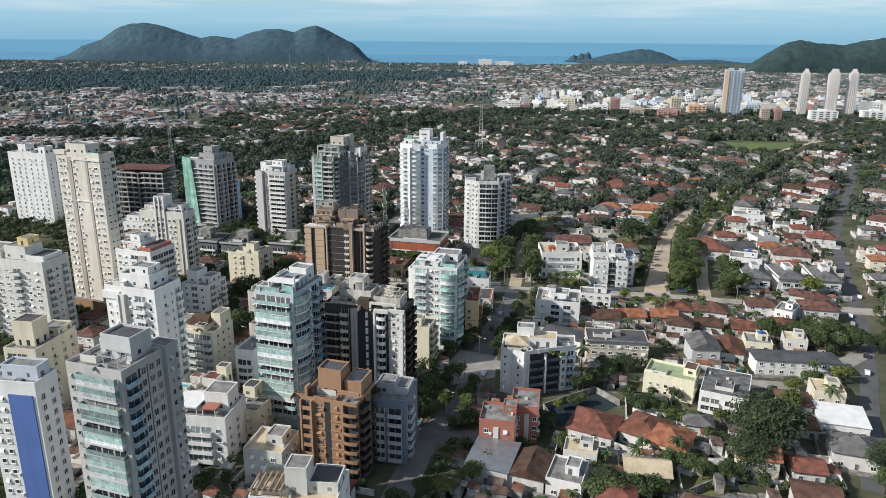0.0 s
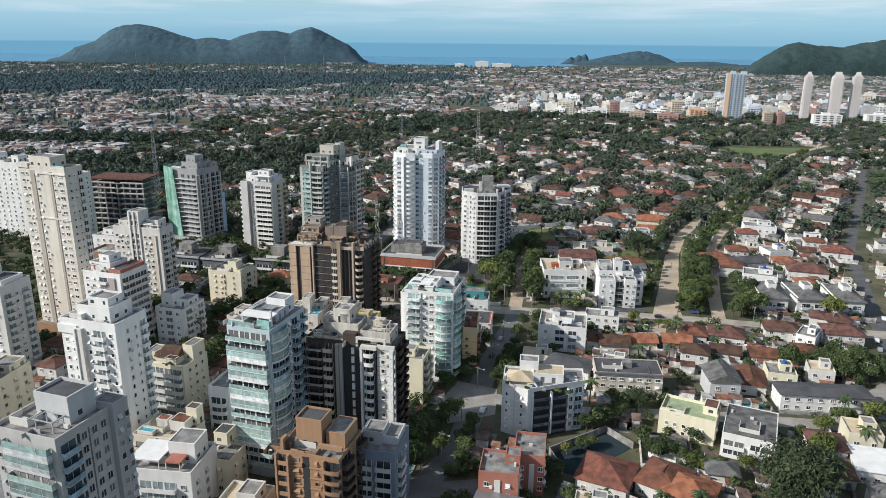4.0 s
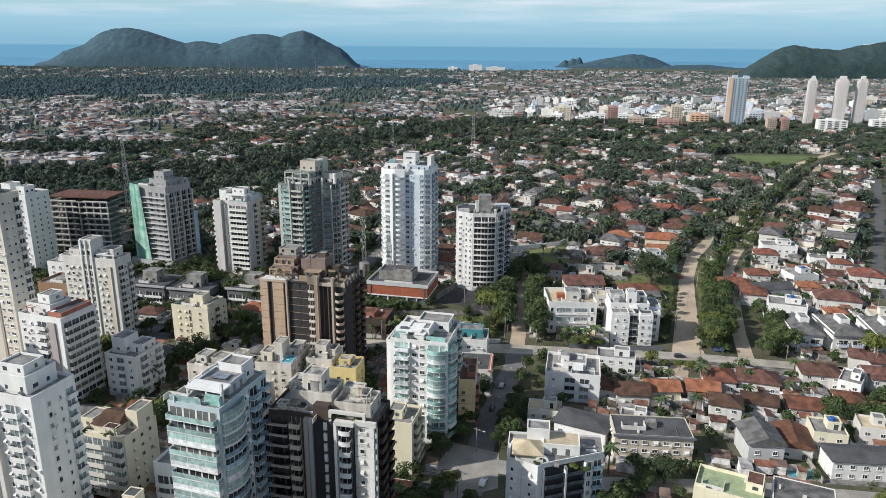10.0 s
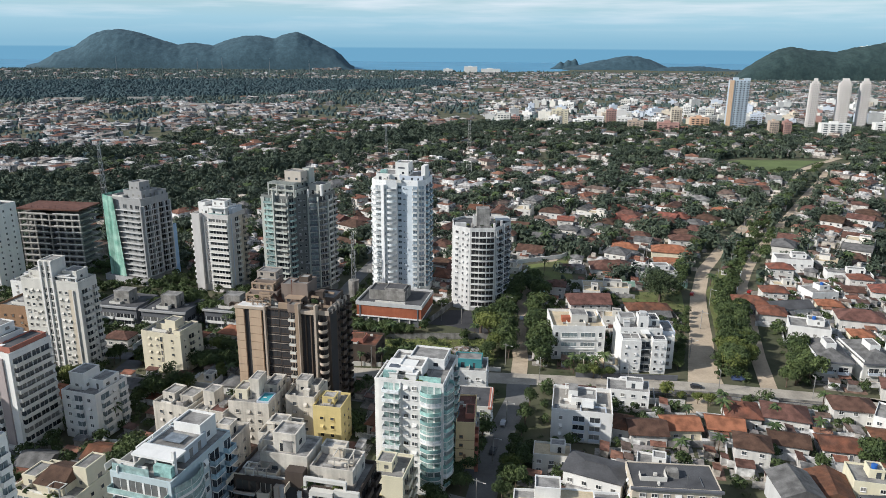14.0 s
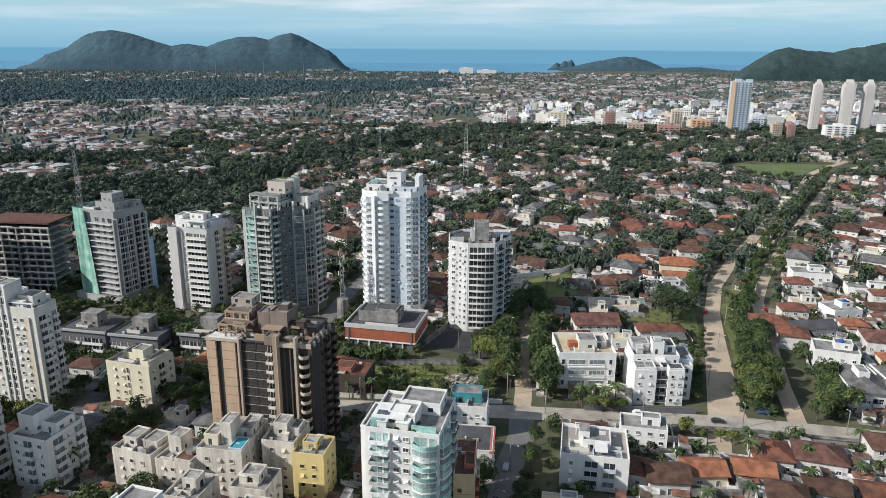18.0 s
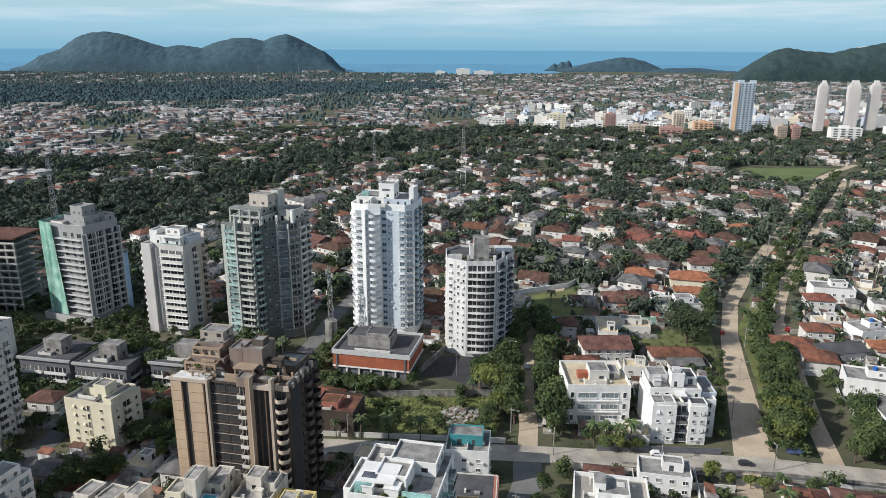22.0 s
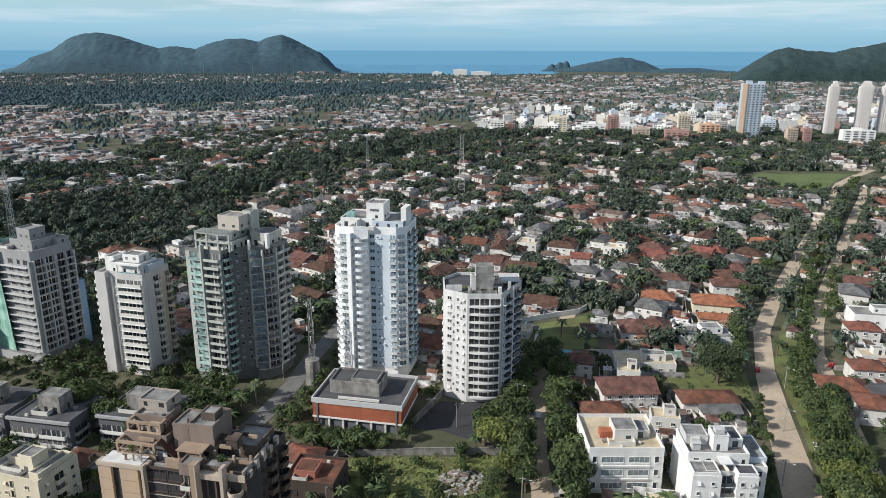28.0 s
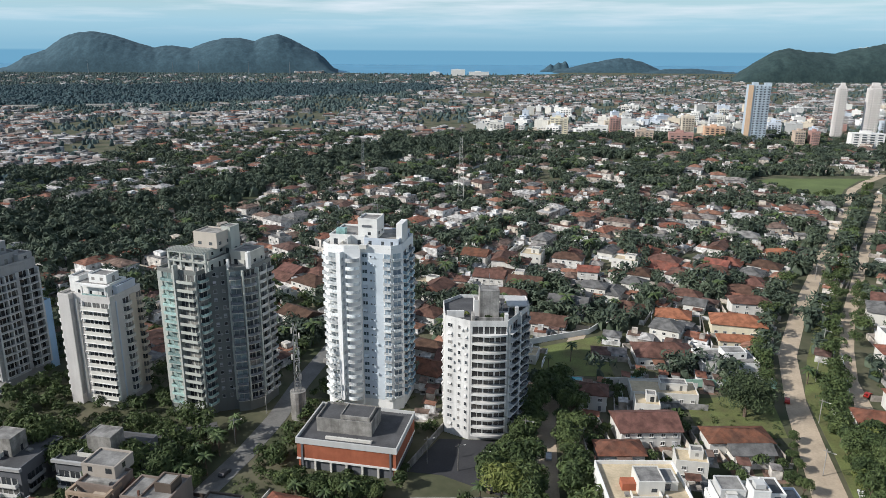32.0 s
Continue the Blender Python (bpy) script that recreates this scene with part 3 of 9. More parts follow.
# ---- ground, water, roads, hills ----
def strip(name, pts, width, mat, z, label):
    """A road along a line of points."""
    g, n = Geo(), len(pts)
    left, right = [], []
    for i, p in enumerate(pts):
        a, b = Vector(pts[max(i - 1, 0)]), Vector(pts[min(i + 1, n - 1)])
        d = (b - a).normalized()
        o = Vector((-d.y, d.x)) * (width / 2)
        left.append((p[0] + o.x, p[1] + o.y))
        right.append((p[0] - o.x, p[1] - o.y))
    for i in range(n - 1):
        g.face([(*right[i], z), (*right[i + 1], z), (*left[i + 1], z), (*left[i], z)])
        for line, s in ((left, 1), (right, -1)):
            a, b = line[i], line[i + 1]
            q = [(*a, z), (*b, z), (*b, z - 0.3), (*a, z - 0.3)]
            g.face(q if s < 0 else q[::-1])
    o = new(name, g.mesh(name, [mat]))
    return tagged(o, label, "road", kind="structure")


g = Geo()
shore = [(-2600, 3450), (-1950, 3420), (-1750, 3750), (-700, 3850), (-370, 3640), (-150, 3420), (300, 3330), (620, 3500), (760, 3800), (1250, 3950), (1560, 3700), (2100, 4000), (3200, 4300)]
g.face([(-2600, -900, 0), (3200, -900, 0)] + [(x, y, 0) for x, y in reversed(shore)])
GROUND = material("mixed_ground", (0.125, 0.115, 0.075), 0.95, scale=0.05, vary=0.35, fine=0.35, tint=(0.045, 0.058, 0.026))
tagged(new("ground", g.mesh("ground", [GROUND])), "green and brown ground of yards and verges", "ground", kind="structure")
g = Geo()
g.face([(-4400, 3000, -1.0), (4400, 3000, -1.0), (4400, 5150, -1.0), (-4400, 5150, -1.0)])
SEA = material("open_sea", (0.11, 0.29, 0.44), 0.6, scale=0.004, vary=0.12, fine=0.03, spec=0.2)
tagged(new("sea", g.mesh("sea", [SEA])), "calm blue sea out to the horizon", "water", kind="structure")

g = Geo()
g.face([(-1500, 1640, 0.4), (-820, 1690, 0.4), (-520, 1760, 0.4), (-310, 1930, 0.4), (-50, 2140, 0.4), (100, 2330, 0.4), (30, 2530, 0.4), (-600, 2520, 0.4), (-1230, 2360, 0.4)])
# Sheet coloured like the hazed forest to paint its shaded floor.
tagged(new("forest_floor", g.mesh("forest_floor", [DEEPWOODS])), "ground under the far forest, canopy shade put in its dark colour", "ground", kind="structure")
R = 0.06
AVE = [(94, 306), (101, 324), (120, 376), (136, 420), (156, 466), (183, 509), (217, 558), (262, 623), (314, 698), (342, 736), (368, 777), (390, 809), (429, 849), (470, 886)]
EAST = [(126, 318), (129.5, 330), (136, 352), (145, 378), (156, 409), (168, 443), (184, 472)] + [(x + 19, y - 8) for x, y in AVE[5:9]] + [(372, 744), (400, 788), (421, 813), (470, 856)]
strip("dirt_road_left", AVE, 7.0, DIRT, R, "sandy unpaved carriageway with tyre marks")
strip("dirt_road_right", EAST, 6.0, DIRT, R, "sandy unpaved carriageway beside a planted median")
strip("field_street", [(280, 723), (305, 727), (324, 727), (338, 722), (346, 742)], 8.0, DIRT, R + 0.02, "sandy street meeting the avenue below the playing field")
strip("median_path", [(316, 693), (336, 690)], 3.0, PAVING, R + 0.14, "pale path across the median")
strip("lot_street", [(-34, 340.4), (-10, 338), (8, 336)], 7.5, SANDPAVE, R + 0.03, "pale sandy street in front of the vacant lot")
strip("west_cross_street", [(-150, 360), (-40, 341), (-34, 340.4)], 6.5, ASPHALT, R + 0.02, "dark street under trees between the blocks")
strip("cross_street", [(8, 336), (30, 334), (76, 329), (107, 325), (143, 317), (168, 311), (260, 297)], 9.0, SANDPAVE, R + 0.03, "pale worn street crossing between the blocks")
strip("centre_street_south", [(-18, 140), (-4, 198), (7, 216), (14.5, 251), (24, 290), (34, 318), (36, 333)], 8.5, GREYROAD, R + 0.01, "worn asphalt street between the towers")
strip("centre_street_north", [(36, 333), (39, 350), (41, 372), (47, 410), (58, 450), (80, 500)], 6.2, DIRT, R + 0.02, "unpaved street under trees")
strip("diagonal_street", [(-66, 346), (-48, 398), (-42, 421), (-38, 445), (-25, 500)], 7.0, GREYROAD, R + 0.02, "pale paved street beside the garage block")
strip("east_avenue", [(120, 170), (164, 249), (178, 276), (192, 308), (249, 436), (286, 497), (350, 600), (420, 720)], 6.0, ASPHALT, R + 0.01, "grey asphalt avenue with parked cars")
strip("south_street", [(-4, 196), (14, 198), (31, 201)], 7.0, GREYROAD, R + 0.02, "asphalt side street")
strip("mid_street", [(14, 251), (50, 240), (90, 238), (130, 232), (170, 262)], 7.0, PAVING, R + 0.03, "pale side street between houses")
strip("west_street", [(-135, 240), (-120, 310), (-112, 360), (-100, 400), (-60, 415)], 8.0, ASPHALT, R + 0.02, "dark street between apartment blocks")


def hill(name, x0, x1, y0, y1, profile, label, seed, crest=0.5, nx=70, ny=26, taper=True):
    """A wooded ridge; profile gives heights along x, highest at the crest line."""
    g = Geo()
    xs = [p[0] for p in profile]
    hs = [p[1] for p in profile]
    for j in range(ny + 1):
        for i in range(nx + 1):
            x, y = x0 - 60 + (x1 - x0 + 120) * i / nx, y0 + (y1 - y0) * j / ny
            h = float(np.interp(x * (y0 + (y1 - y0) * crest) / y if taper else x, xs, hs))
            v = j / ny
            k = math.sin(math.pi * (v ** (math.log(0.5) / math.log(crest)))) if 0 < v < 1 else 0.0
            rough_ = noise.fractal(Vector((x / 120 + seed, y / 120, 0)), 0.75, 2.1, 5)
            tree = noise.noise(Vector((x / 19 + seed, y / 26, 7)))
            spur = noise.fractal(Vector((x / 420 + seed, y / 420, 3)), 0.9, 2.1, 3)
            z = h * (k ** 0.8) * (1 + 0.16 * spur * (1 - k * 0.7)) + (4.0 * rough_ + 3.4 * tree) * min(1, k * 2) * (h > 4)
            g.v.append((x, y, max(z, -3.0) if h > 1 else -3.0))
    for j in range(ny):
        for i in range(nx):
            a = j * (nx + 1) + i
            g.f.append((a, a + 1, a + nx + 2, a + nx + 1))
            g.m.append(0)
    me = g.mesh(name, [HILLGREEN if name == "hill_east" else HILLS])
    me.shade_smooth()
    o = new(name, me)
    return tagged(o, label, "hill", kind="structure")


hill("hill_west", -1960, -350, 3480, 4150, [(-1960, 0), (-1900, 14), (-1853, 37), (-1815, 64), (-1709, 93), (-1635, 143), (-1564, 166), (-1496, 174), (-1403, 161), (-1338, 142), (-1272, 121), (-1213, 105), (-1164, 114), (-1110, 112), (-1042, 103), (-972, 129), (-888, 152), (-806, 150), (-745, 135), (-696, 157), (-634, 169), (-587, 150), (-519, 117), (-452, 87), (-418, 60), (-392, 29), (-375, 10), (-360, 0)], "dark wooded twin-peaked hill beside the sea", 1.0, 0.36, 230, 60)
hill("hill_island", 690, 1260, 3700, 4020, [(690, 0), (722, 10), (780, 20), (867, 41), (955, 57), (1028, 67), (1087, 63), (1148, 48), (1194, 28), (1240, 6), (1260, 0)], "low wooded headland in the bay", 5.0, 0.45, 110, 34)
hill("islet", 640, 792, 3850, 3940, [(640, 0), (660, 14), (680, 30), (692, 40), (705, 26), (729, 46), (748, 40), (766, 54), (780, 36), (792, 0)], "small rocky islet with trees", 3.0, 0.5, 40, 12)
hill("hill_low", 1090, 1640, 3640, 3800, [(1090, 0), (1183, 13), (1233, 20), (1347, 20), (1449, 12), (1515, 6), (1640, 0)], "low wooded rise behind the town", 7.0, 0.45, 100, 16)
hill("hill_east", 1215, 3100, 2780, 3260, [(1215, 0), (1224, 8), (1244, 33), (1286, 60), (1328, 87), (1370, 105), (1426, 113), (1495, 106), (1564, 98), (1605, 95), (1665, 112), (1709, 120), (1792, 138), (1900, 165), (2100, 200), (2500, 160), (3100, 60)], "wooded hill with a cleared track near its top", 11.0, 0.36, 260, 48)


# ---- towers ----
def podium_block():
    t = thing("garage_block", "low brick and white garage block with dark flat roof", "garage", -30.2, 390.6, 0, -13.7)
    W, D = 30, 22
    # Dark grey lower wall stands for the shade of the open ground floor.
    put("wall", Geo().box(0.6, 0.8, -0.3, W - 0.6, D, 3.4).mesh("wall", [DGREY]), t)
    for i in range(7):
        put("column", Geo().box(-0.3, 0.1, -0.3, 0.3, 0.7, 3.4).mesh("column", [BRICK if i in (0, 6) else OFFWHITE]), t, 0.6 + i * (W - 1.2) / 6, 0, 0)
    put("band", Geo().box(-0.15, -0.15, 3.4, W + 0.15, D, 4.0).mesh("band", [WHITE]), t)
    put("upper_wall", Geo().box(0, 0, 4.0, W, D, 8.7).mesh("wall", [BRICK]), t)
    for x in (1.6, W - 1.6):
        put("pilaster", Geo().box(x - 0.3, -0.25, 0, x + 0.3, 0.02, 8.7).mesh("pilaster", [DGREY]), t)
    p = [(-0.3, -0.3), (W + 0.3, -0.3), (W + 0.3, D), (-0.3, D)]
    put("parapet", Geo().ring(p, inset(p, 0.4), 8.7, 10.5).mesh("parapet", [LGREY]), t)
    put("roof", Geo().box(0.2, 0.2, 8.7, W - 0.2, D - 0.5, 9.6).mesh("roof", [ROOFDARK]), t)
    block(t, "upper_block", 4, 6, 21, 16, 9.6, 13.6, CONCRETE, ROOFDARK, 0.6)
    block(t, "tank_deck", 11, 7.5, 20, 15, 13.6, 14.6, CONCRETE, ROOFDARK, 0.3)
    block(t, "plinth", 8, 2.2, 22, 2.8, 9.6, 10.4, OFFWHITE)
    for i in range(14):
        put("vent", Geo().box(0, 0, 0, 0.5, 0.5, 0.3).mesh("vent", [CONCRETE]), t, 8.5 + i, 3.4, 9.6)


podium_block()


def white_tower():
    W, D, H, fh = 26, 20, 57.5, 2.72
    poly = [(0, 3), (2, 1), (8, 0), (13, 1.2), (13, 2.6), (23.0, 2.6), (26, 5.5), (26, 20), (0, 20)]
    t = tower("white_tower", "tall white apartment tower with glazed balconies and roof box", -26, 427.5, -14, W, D, H, BRIGHTWHITE, {
        (0, 3, -26): [("balc", 2.2, 3.6, 1.4, WHITE, WHITEGLASS, 0.0, 1.05, CURTAIN)],
        (2, 1, -9.5): [("balc", 3.0, 5.6, 1.3, WHITE, WHITEGLASS, 0.5, 1.05, CURTAIN), ("strip", 4.9, 1.6, 1.9, BRIGHTWHITE, 0.5)],
        (8, 0, 16.7): [("balc", 2.6, 4.6, 1.4, WHITE, WHITEGLASS, 0.8, 1.05, CURTAIN)],
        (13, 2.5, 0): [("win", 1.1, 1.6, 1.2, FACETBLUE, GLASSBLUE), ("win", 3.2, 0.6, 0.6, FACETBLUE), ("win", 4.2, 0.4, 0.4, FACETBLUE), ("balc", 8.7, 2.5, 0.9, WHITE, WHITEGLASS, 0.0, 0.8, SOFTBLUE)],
        (23.0, 2.6, 44): [("balc", 2.1, 3.2, 0.8, WHITE, WHITEGLASS, 0.2, 0.8, SOFTBLUE)],
        (26, 5.5, 90): [("balc", 3, 4.0, 1.2, WHITE, BLUEGLASS), ("win", 7, 1.0, 1.2, WHITE), ("balc", 10, 4.0, 1.2, WHITE, BLUEGLASS)],
        "L": [("balc", 4, 5, 1.3, WHITE, WHITEGLASS, 0.0, 1.05, CURTAIN), ("balc", 12, 5, 1.3, WHITE, WHITEGLASS, 0.0, 1.05, CURTAIN)],
    }, 4.5, fh, poly, blocks=[
        ("penthouse", 1.5, 5, 13.5, 19, 57.5, 60.5, WHITE, ROOFGREY, 0.5),
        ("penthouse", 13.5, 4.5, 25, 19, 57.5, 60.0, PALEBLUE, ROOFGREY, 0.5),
        ("lift_room", 11, 6, 17.5, 14, 60.0, 66.0, WHITE, ROOFGREY, 0.5),
        ("fin", 23.6, 7, 25.6, 14, 57.5, 65.0, WHITE),
        ("fin", 8.6, 1.2, 9.0, 5, 57.5, 61.0, WHITE),
    ], rim=1.2)
    for x, y, h in ((3, 9, 4.5), (12, 7, 9), (16, 12, 10), (24, 8, 5)):
        put("antenna", Geo().box(-0.06, -0.06, 0, 0.06, 0.06, h).mesh("antenna", [METAL]), t, x, y, 60)
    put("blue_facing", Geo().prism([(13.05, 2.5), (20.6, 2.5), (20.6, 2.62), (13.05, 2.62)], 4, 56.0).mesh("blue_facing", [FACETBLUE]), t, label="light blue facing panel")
    # dark nameplate that cannot be read
    put("sign", Geo().box(0, 0, 0, 3.2, 0.1, 0.7).mesh("sign", [DGREY]), t, 12.4, 5.85, 63.6)
    put("sign_glass", Geo().box(0, 0, 0, 3.0, 2.4, 2.0).mesh("sign_glass", [TEALGLASS]), t, 3.4, 6.0, 60.6)


white_tower()


FACET = [(-14, -7), (-6.5, -12.2), (5, -12.6), (13.8, 2), (13.8, 10), (-8, 12), (-14, 6)]
tower("faceted_tower", "white faceted apartment tower with ringed balconies and a stained lift tower", 27.8, 417.5, 0, 8, 8, 39.3, AGEDWHITE, {
    edge(FACET, 0): [("win", 2.0, 1.5, 1.1, AGEDWHITE), ("win", 5.4, 0.8, 1.1, AGEDWHITE), ("win", 7.8, 0.8, 1.1, AGEDWHITE)],
    edge(FACET, 1): [("balc", 5.9, 10.8, 1.5, AGEDWHITE, AGEDWHITE, 1.1, 0.32, DARKGLASS)],
    # Right-face balconies are greyer, putting that side's shade into their colour.
    edge(FACET, 2): [("strip", 0.9, 1.0, 0.5, AGEDWHITE), ("win", 2.6, 1.0, 1.3, LGREY), ("balc", 5.6, 3.6, 1.2, GREYP, SLATEGLASS, 0.2, 0.6, DARKGLASS), ("strip", 8.4, 1.0, 0.9, AGEDWHITE, 2), ("slab", 6.6, 12.4, 1.5, 0.2, AGEDWHITE), ("balc", 12.4, 6.0, 1.3, LGREY, SLATEGLASS, 0.4, 0.8, DARKGLASS)],
    edge(FACET, 6): [("win", 3.0, 1.3, 1.1, AGEDWHITE), ("win", 8.0, 1.3, 1.1, AGEDWHITE)],
}, 2.2, 2.82, FACET, ROOFDARK, [
    ("lift_tower", -3.2, -7, 2.8, -1.5, 39.3, 48.0, STAINED, ROOFGREY, 0.2), ("tank_box", -4.8, -5.5, -3.2, -1.5, 39.3, 44.5, AGEDWHITE, ROOFGREY, 0.1),
    ("parapet_block", -13.4, -6.6, -8.0, -6.0, 39.3, 41.6, AGEDWHITE), ("parapet_block", 4.2, -11.4, 5.2, -9.6, 39.3, 42.0, AGEDWHITE), ("parapet_block", 8.0, -6.4, 9.0, -4.6, 39.3, 42.4, LGREY), ("terrace_wall", -6.0, -11.6, -5.0, -8.0, 39.3, 41.8, STAINED), ("terrace_wall", -4.4, -11.4, 3.6, -10.8, 39.3, 41.0, STAINED),
    ("canopy", 6.0, -3.0, 12.6, 6.0, 41.4, 41.8, LGREY), ("canopy_post", 6.2, -2.6, 6.6, -2.2, 39.3, 41.4, LGREY), ("canopy_post", 12.0, 2.8, 12.4, 3.2, 39.3, 41.4, LGREY), ("canopy_post", 6.2, 5.4, 6.6, 5.8, 39.3, 41.4, LGREY), ("canopy_post", 12.0, 5.4, 12.4, 5.8, 39.3, 41.4, LGREY), ("antenna", -0.05, -3.05, 0.05, -2.95, 48.0, 52.5, METAL),
], rim=1.1)

# grey tower with stacked balconies on its sunlit flank
BAYS = [(0, 0), (15, 0), (15.4, 5), (20.5, 9), (21.8, 7.6), (25, 9.6), (27.6, 13.6), (27.6, 23), (0, 23)]
STONELIGHT = paint("pale_stone_paint", (0.45, 0.465, 0.425))
tower("grey_green_tower", "grey apartment tower with a sunlit balcony bay and rounded bay", -78.5, 427, -22, 27.6, 23, 50.5, paint("greenish_grey_paint", (0.19, 0.20, 0.19)), {
    edge(BAYS, 0): [("strip", 0.9, 1.8, 0.3, STONELIGHT), ("balc", 4.7, 5.2, 1.5, STONELIGHT, RAILGLASS, 0.0, 0.95, MISTGLASS), ("strip", 7.7, 0.7, 1.9, STONELIGHT, 3), ("balc", 11.4, 6.4, 1.6, STONELIGHT, STONELIGHT, 0.0, 0.8, GLASS), ("strip", 14.8, 0.4, 0.6, STONELIGHT)],
    edge(BAYS, 1): [("balc", 2.4, 4.0, 1.2, STONE, RAILGLASS, 0.3, 0.9)],
    edge(BAYS, 2): [("win", 2.0, 0.9, 1.0, GREYP), ("win", 4.6, 0.9, 1.0, GREYP)],
    edge(BAYS, 3): [("strip", 0.95, 1.3, 0.6, STONELIGHT, 1.5)],
    edge(BAYS, 4): [("balc", 1.9, 3.7, 1.3, STONE, SLATEGLASS, 0.2, 0.9, PALEGLASS)],
    edge(BAYS, 5): [("balc", 2.4, 4.6, 1.2, STONE, SLATEGLASS, 0.3, 0.9), ("strip", 0.05, 0.5, 1.5, STONELIGHT)],
    edge(BAYS, 6): [("strip", 0.3, 0.8, 1.1, STONELIGHT), ("balc", 2.8, 3.6, 1.1, STONE, LGREY, 0.2, 0.9), ("strip", 5.0, 0.6, 1.1, STONE), ("balc", 7.3, 3.8, 1.2, STONE, GREYP, 0.3, 0.9)],
    "L": [("balc", 8, 5, 1.4, OFFWHITE, LGREY), ("balc", 17.5, 5, 1.4, OFFWHITE, LGREY)],
}, 4.2, 2.88, BAYS, blocks=[
    ("penthouse", 3, 4, 17, 18, 50.5, 53.6, STONELIGHT, ROOFGREY, 0.3), ("upper_room", 5.5, 7, 15, 15, 53.6, 56.8, STONELIGHT, ROOFGREY, 0.3),
    ("lift_room", 8, 9, 17, 16.5, 56.8, 61.6, paint("tan_grey_paint", (0.50, 0.45, 0.39)), CONCRETE, 0.4), ("tank_room", 14.5, 15, 18, 20, 53.6, 62.6, STONELIGHT, ROOFGREY, 0.2),
    ("penthouse", 18.5, 13.5, 26, 22, 50.5, 55.0, STONE, ROOFGREY, 0.4), ("roof_frame", 2.4, 2.4, 17.2, 2.9, 56.3, 56.9, STONELIGHT), ("roof_frame", 2.4, 2.4, 2.9, 8.0, 56.3, 56.9, STONELIGHT), ("roof_frame", 2.4, 2.4, 17.2, 2.9, 53.4, 53.9, STONELIGHT)]
    + [("frame_post", 2.4 + 4.75 * i, 2.4, 3.0 + 4.75 * i, 3.0, 50.5, 56.3, STONELIGHT) for i in range(4)]
    + [("pergola_beam", 2.8 + 0.95 * i, 2.0, 3.1 + 0.95 * i, 7.4, 56.9, 57.2, STONELIGHT) for i in range(15)]
    + [("fin", 26.0, 11.0, 27.0, 12.6, 50.5, 56.0, WHITE), ("fin", 21.0, 7.6, 21.7, 8.4, 50.5, 54.0, WHITE)])

STEPPED = [(0, 0), (4.4, 0), (4.4, 2.0), (9, 2.0), (9, 0.6), (20, 0.6), (20, 16), (0, 16)]
PALEWALL = paint("pale_mushroom_paint", (0.60, 0.575, 0.55))
tower("pale_grey_tower", "pale mushroom apartment tower with a stack of white banded balconies", -115, 434, -17, 20, 16, 39.5, PALEWALL, {
    # Thin grey strip paints the shaded side of the step.
    edge(STEPPED, 1): [("strip", 1.0, 1.4, 0.04, GREYP)],
    edge(STEPPED, 2): [("strip", 1.3, 0.35, 0.6, WHITE), ("win", 2.5, 0.5, 0.7, PALEWALL), ("strip", 3.6, 0.35, 0.6, WHITE), ("strip", 4.3, 0.5, 1.2, GREYP)],
    edge(STEPPED, 4): [("balc", 5.6, 10.4, 1.4, WHITE, OFFWHITE, 0.0, 1.3), ("slab", 5.6, 10.8, 1.6, 0.18, WHITE), ("strip", 0.2, 0.4, 0.5, WHITE), ("strip", 10.9, 0.3, 0.7, WHITE)],
    edge(STEPPED, 5): [("strip", 2.6, 0.5, 0.3, PALEBLUE), ("balc", 7.4, 3.4, 1.2, WHITE, OFFWHITE, 0.3, 0.9), ("strip", 11.0, 3.0, 0.3, BEIGE), ("balc", 14.0, 3.0, 1.3, BEIGE, BEIGE, 0.3, 0.9)],
    "L": [("balc", 13.0, 4.4, 1.3, OFFWHITE, WHITE, 0.3), ("balc", 5, 4, 1.3, OFFWHITE, WHITE)],
}, 3.5, 2.9, STEPPED, blocks=[
    ("penthouse", 5.0, 2.4, 18.0, 12, 39.5, 43.4, WHITE, ROOFGREY, 0.5), ("glass_screen", 9.2, 0.8, 18.6, 1.0, 39.5, 40.9, RAILGLASS), ("canopy", 8.8, 0.7, 18.8, 3.0, 43.4, 43.8, WHITE), ("roof_post", 18.2, 0.9, 18.6, 1.3, 39.5, 43.4, WHITE), ("roof_post", 9.0, 0.9, 9.4, 1.3, 39.5, 43.4, WHITE),
    ("lift_room", 9, 5, 16, 11, 43.4, 46.0, WHITE, ROOFGREY, 0.4), ("penthouse", 1, 5, 5, 12, 39.5, 44.6, WHITE, ROOFGREY, 0.5), ("penthouse", 18, 5, 19.8, 14, 39.5, 42.6, PALEBLUE, ROOFGREY, 0.4)])

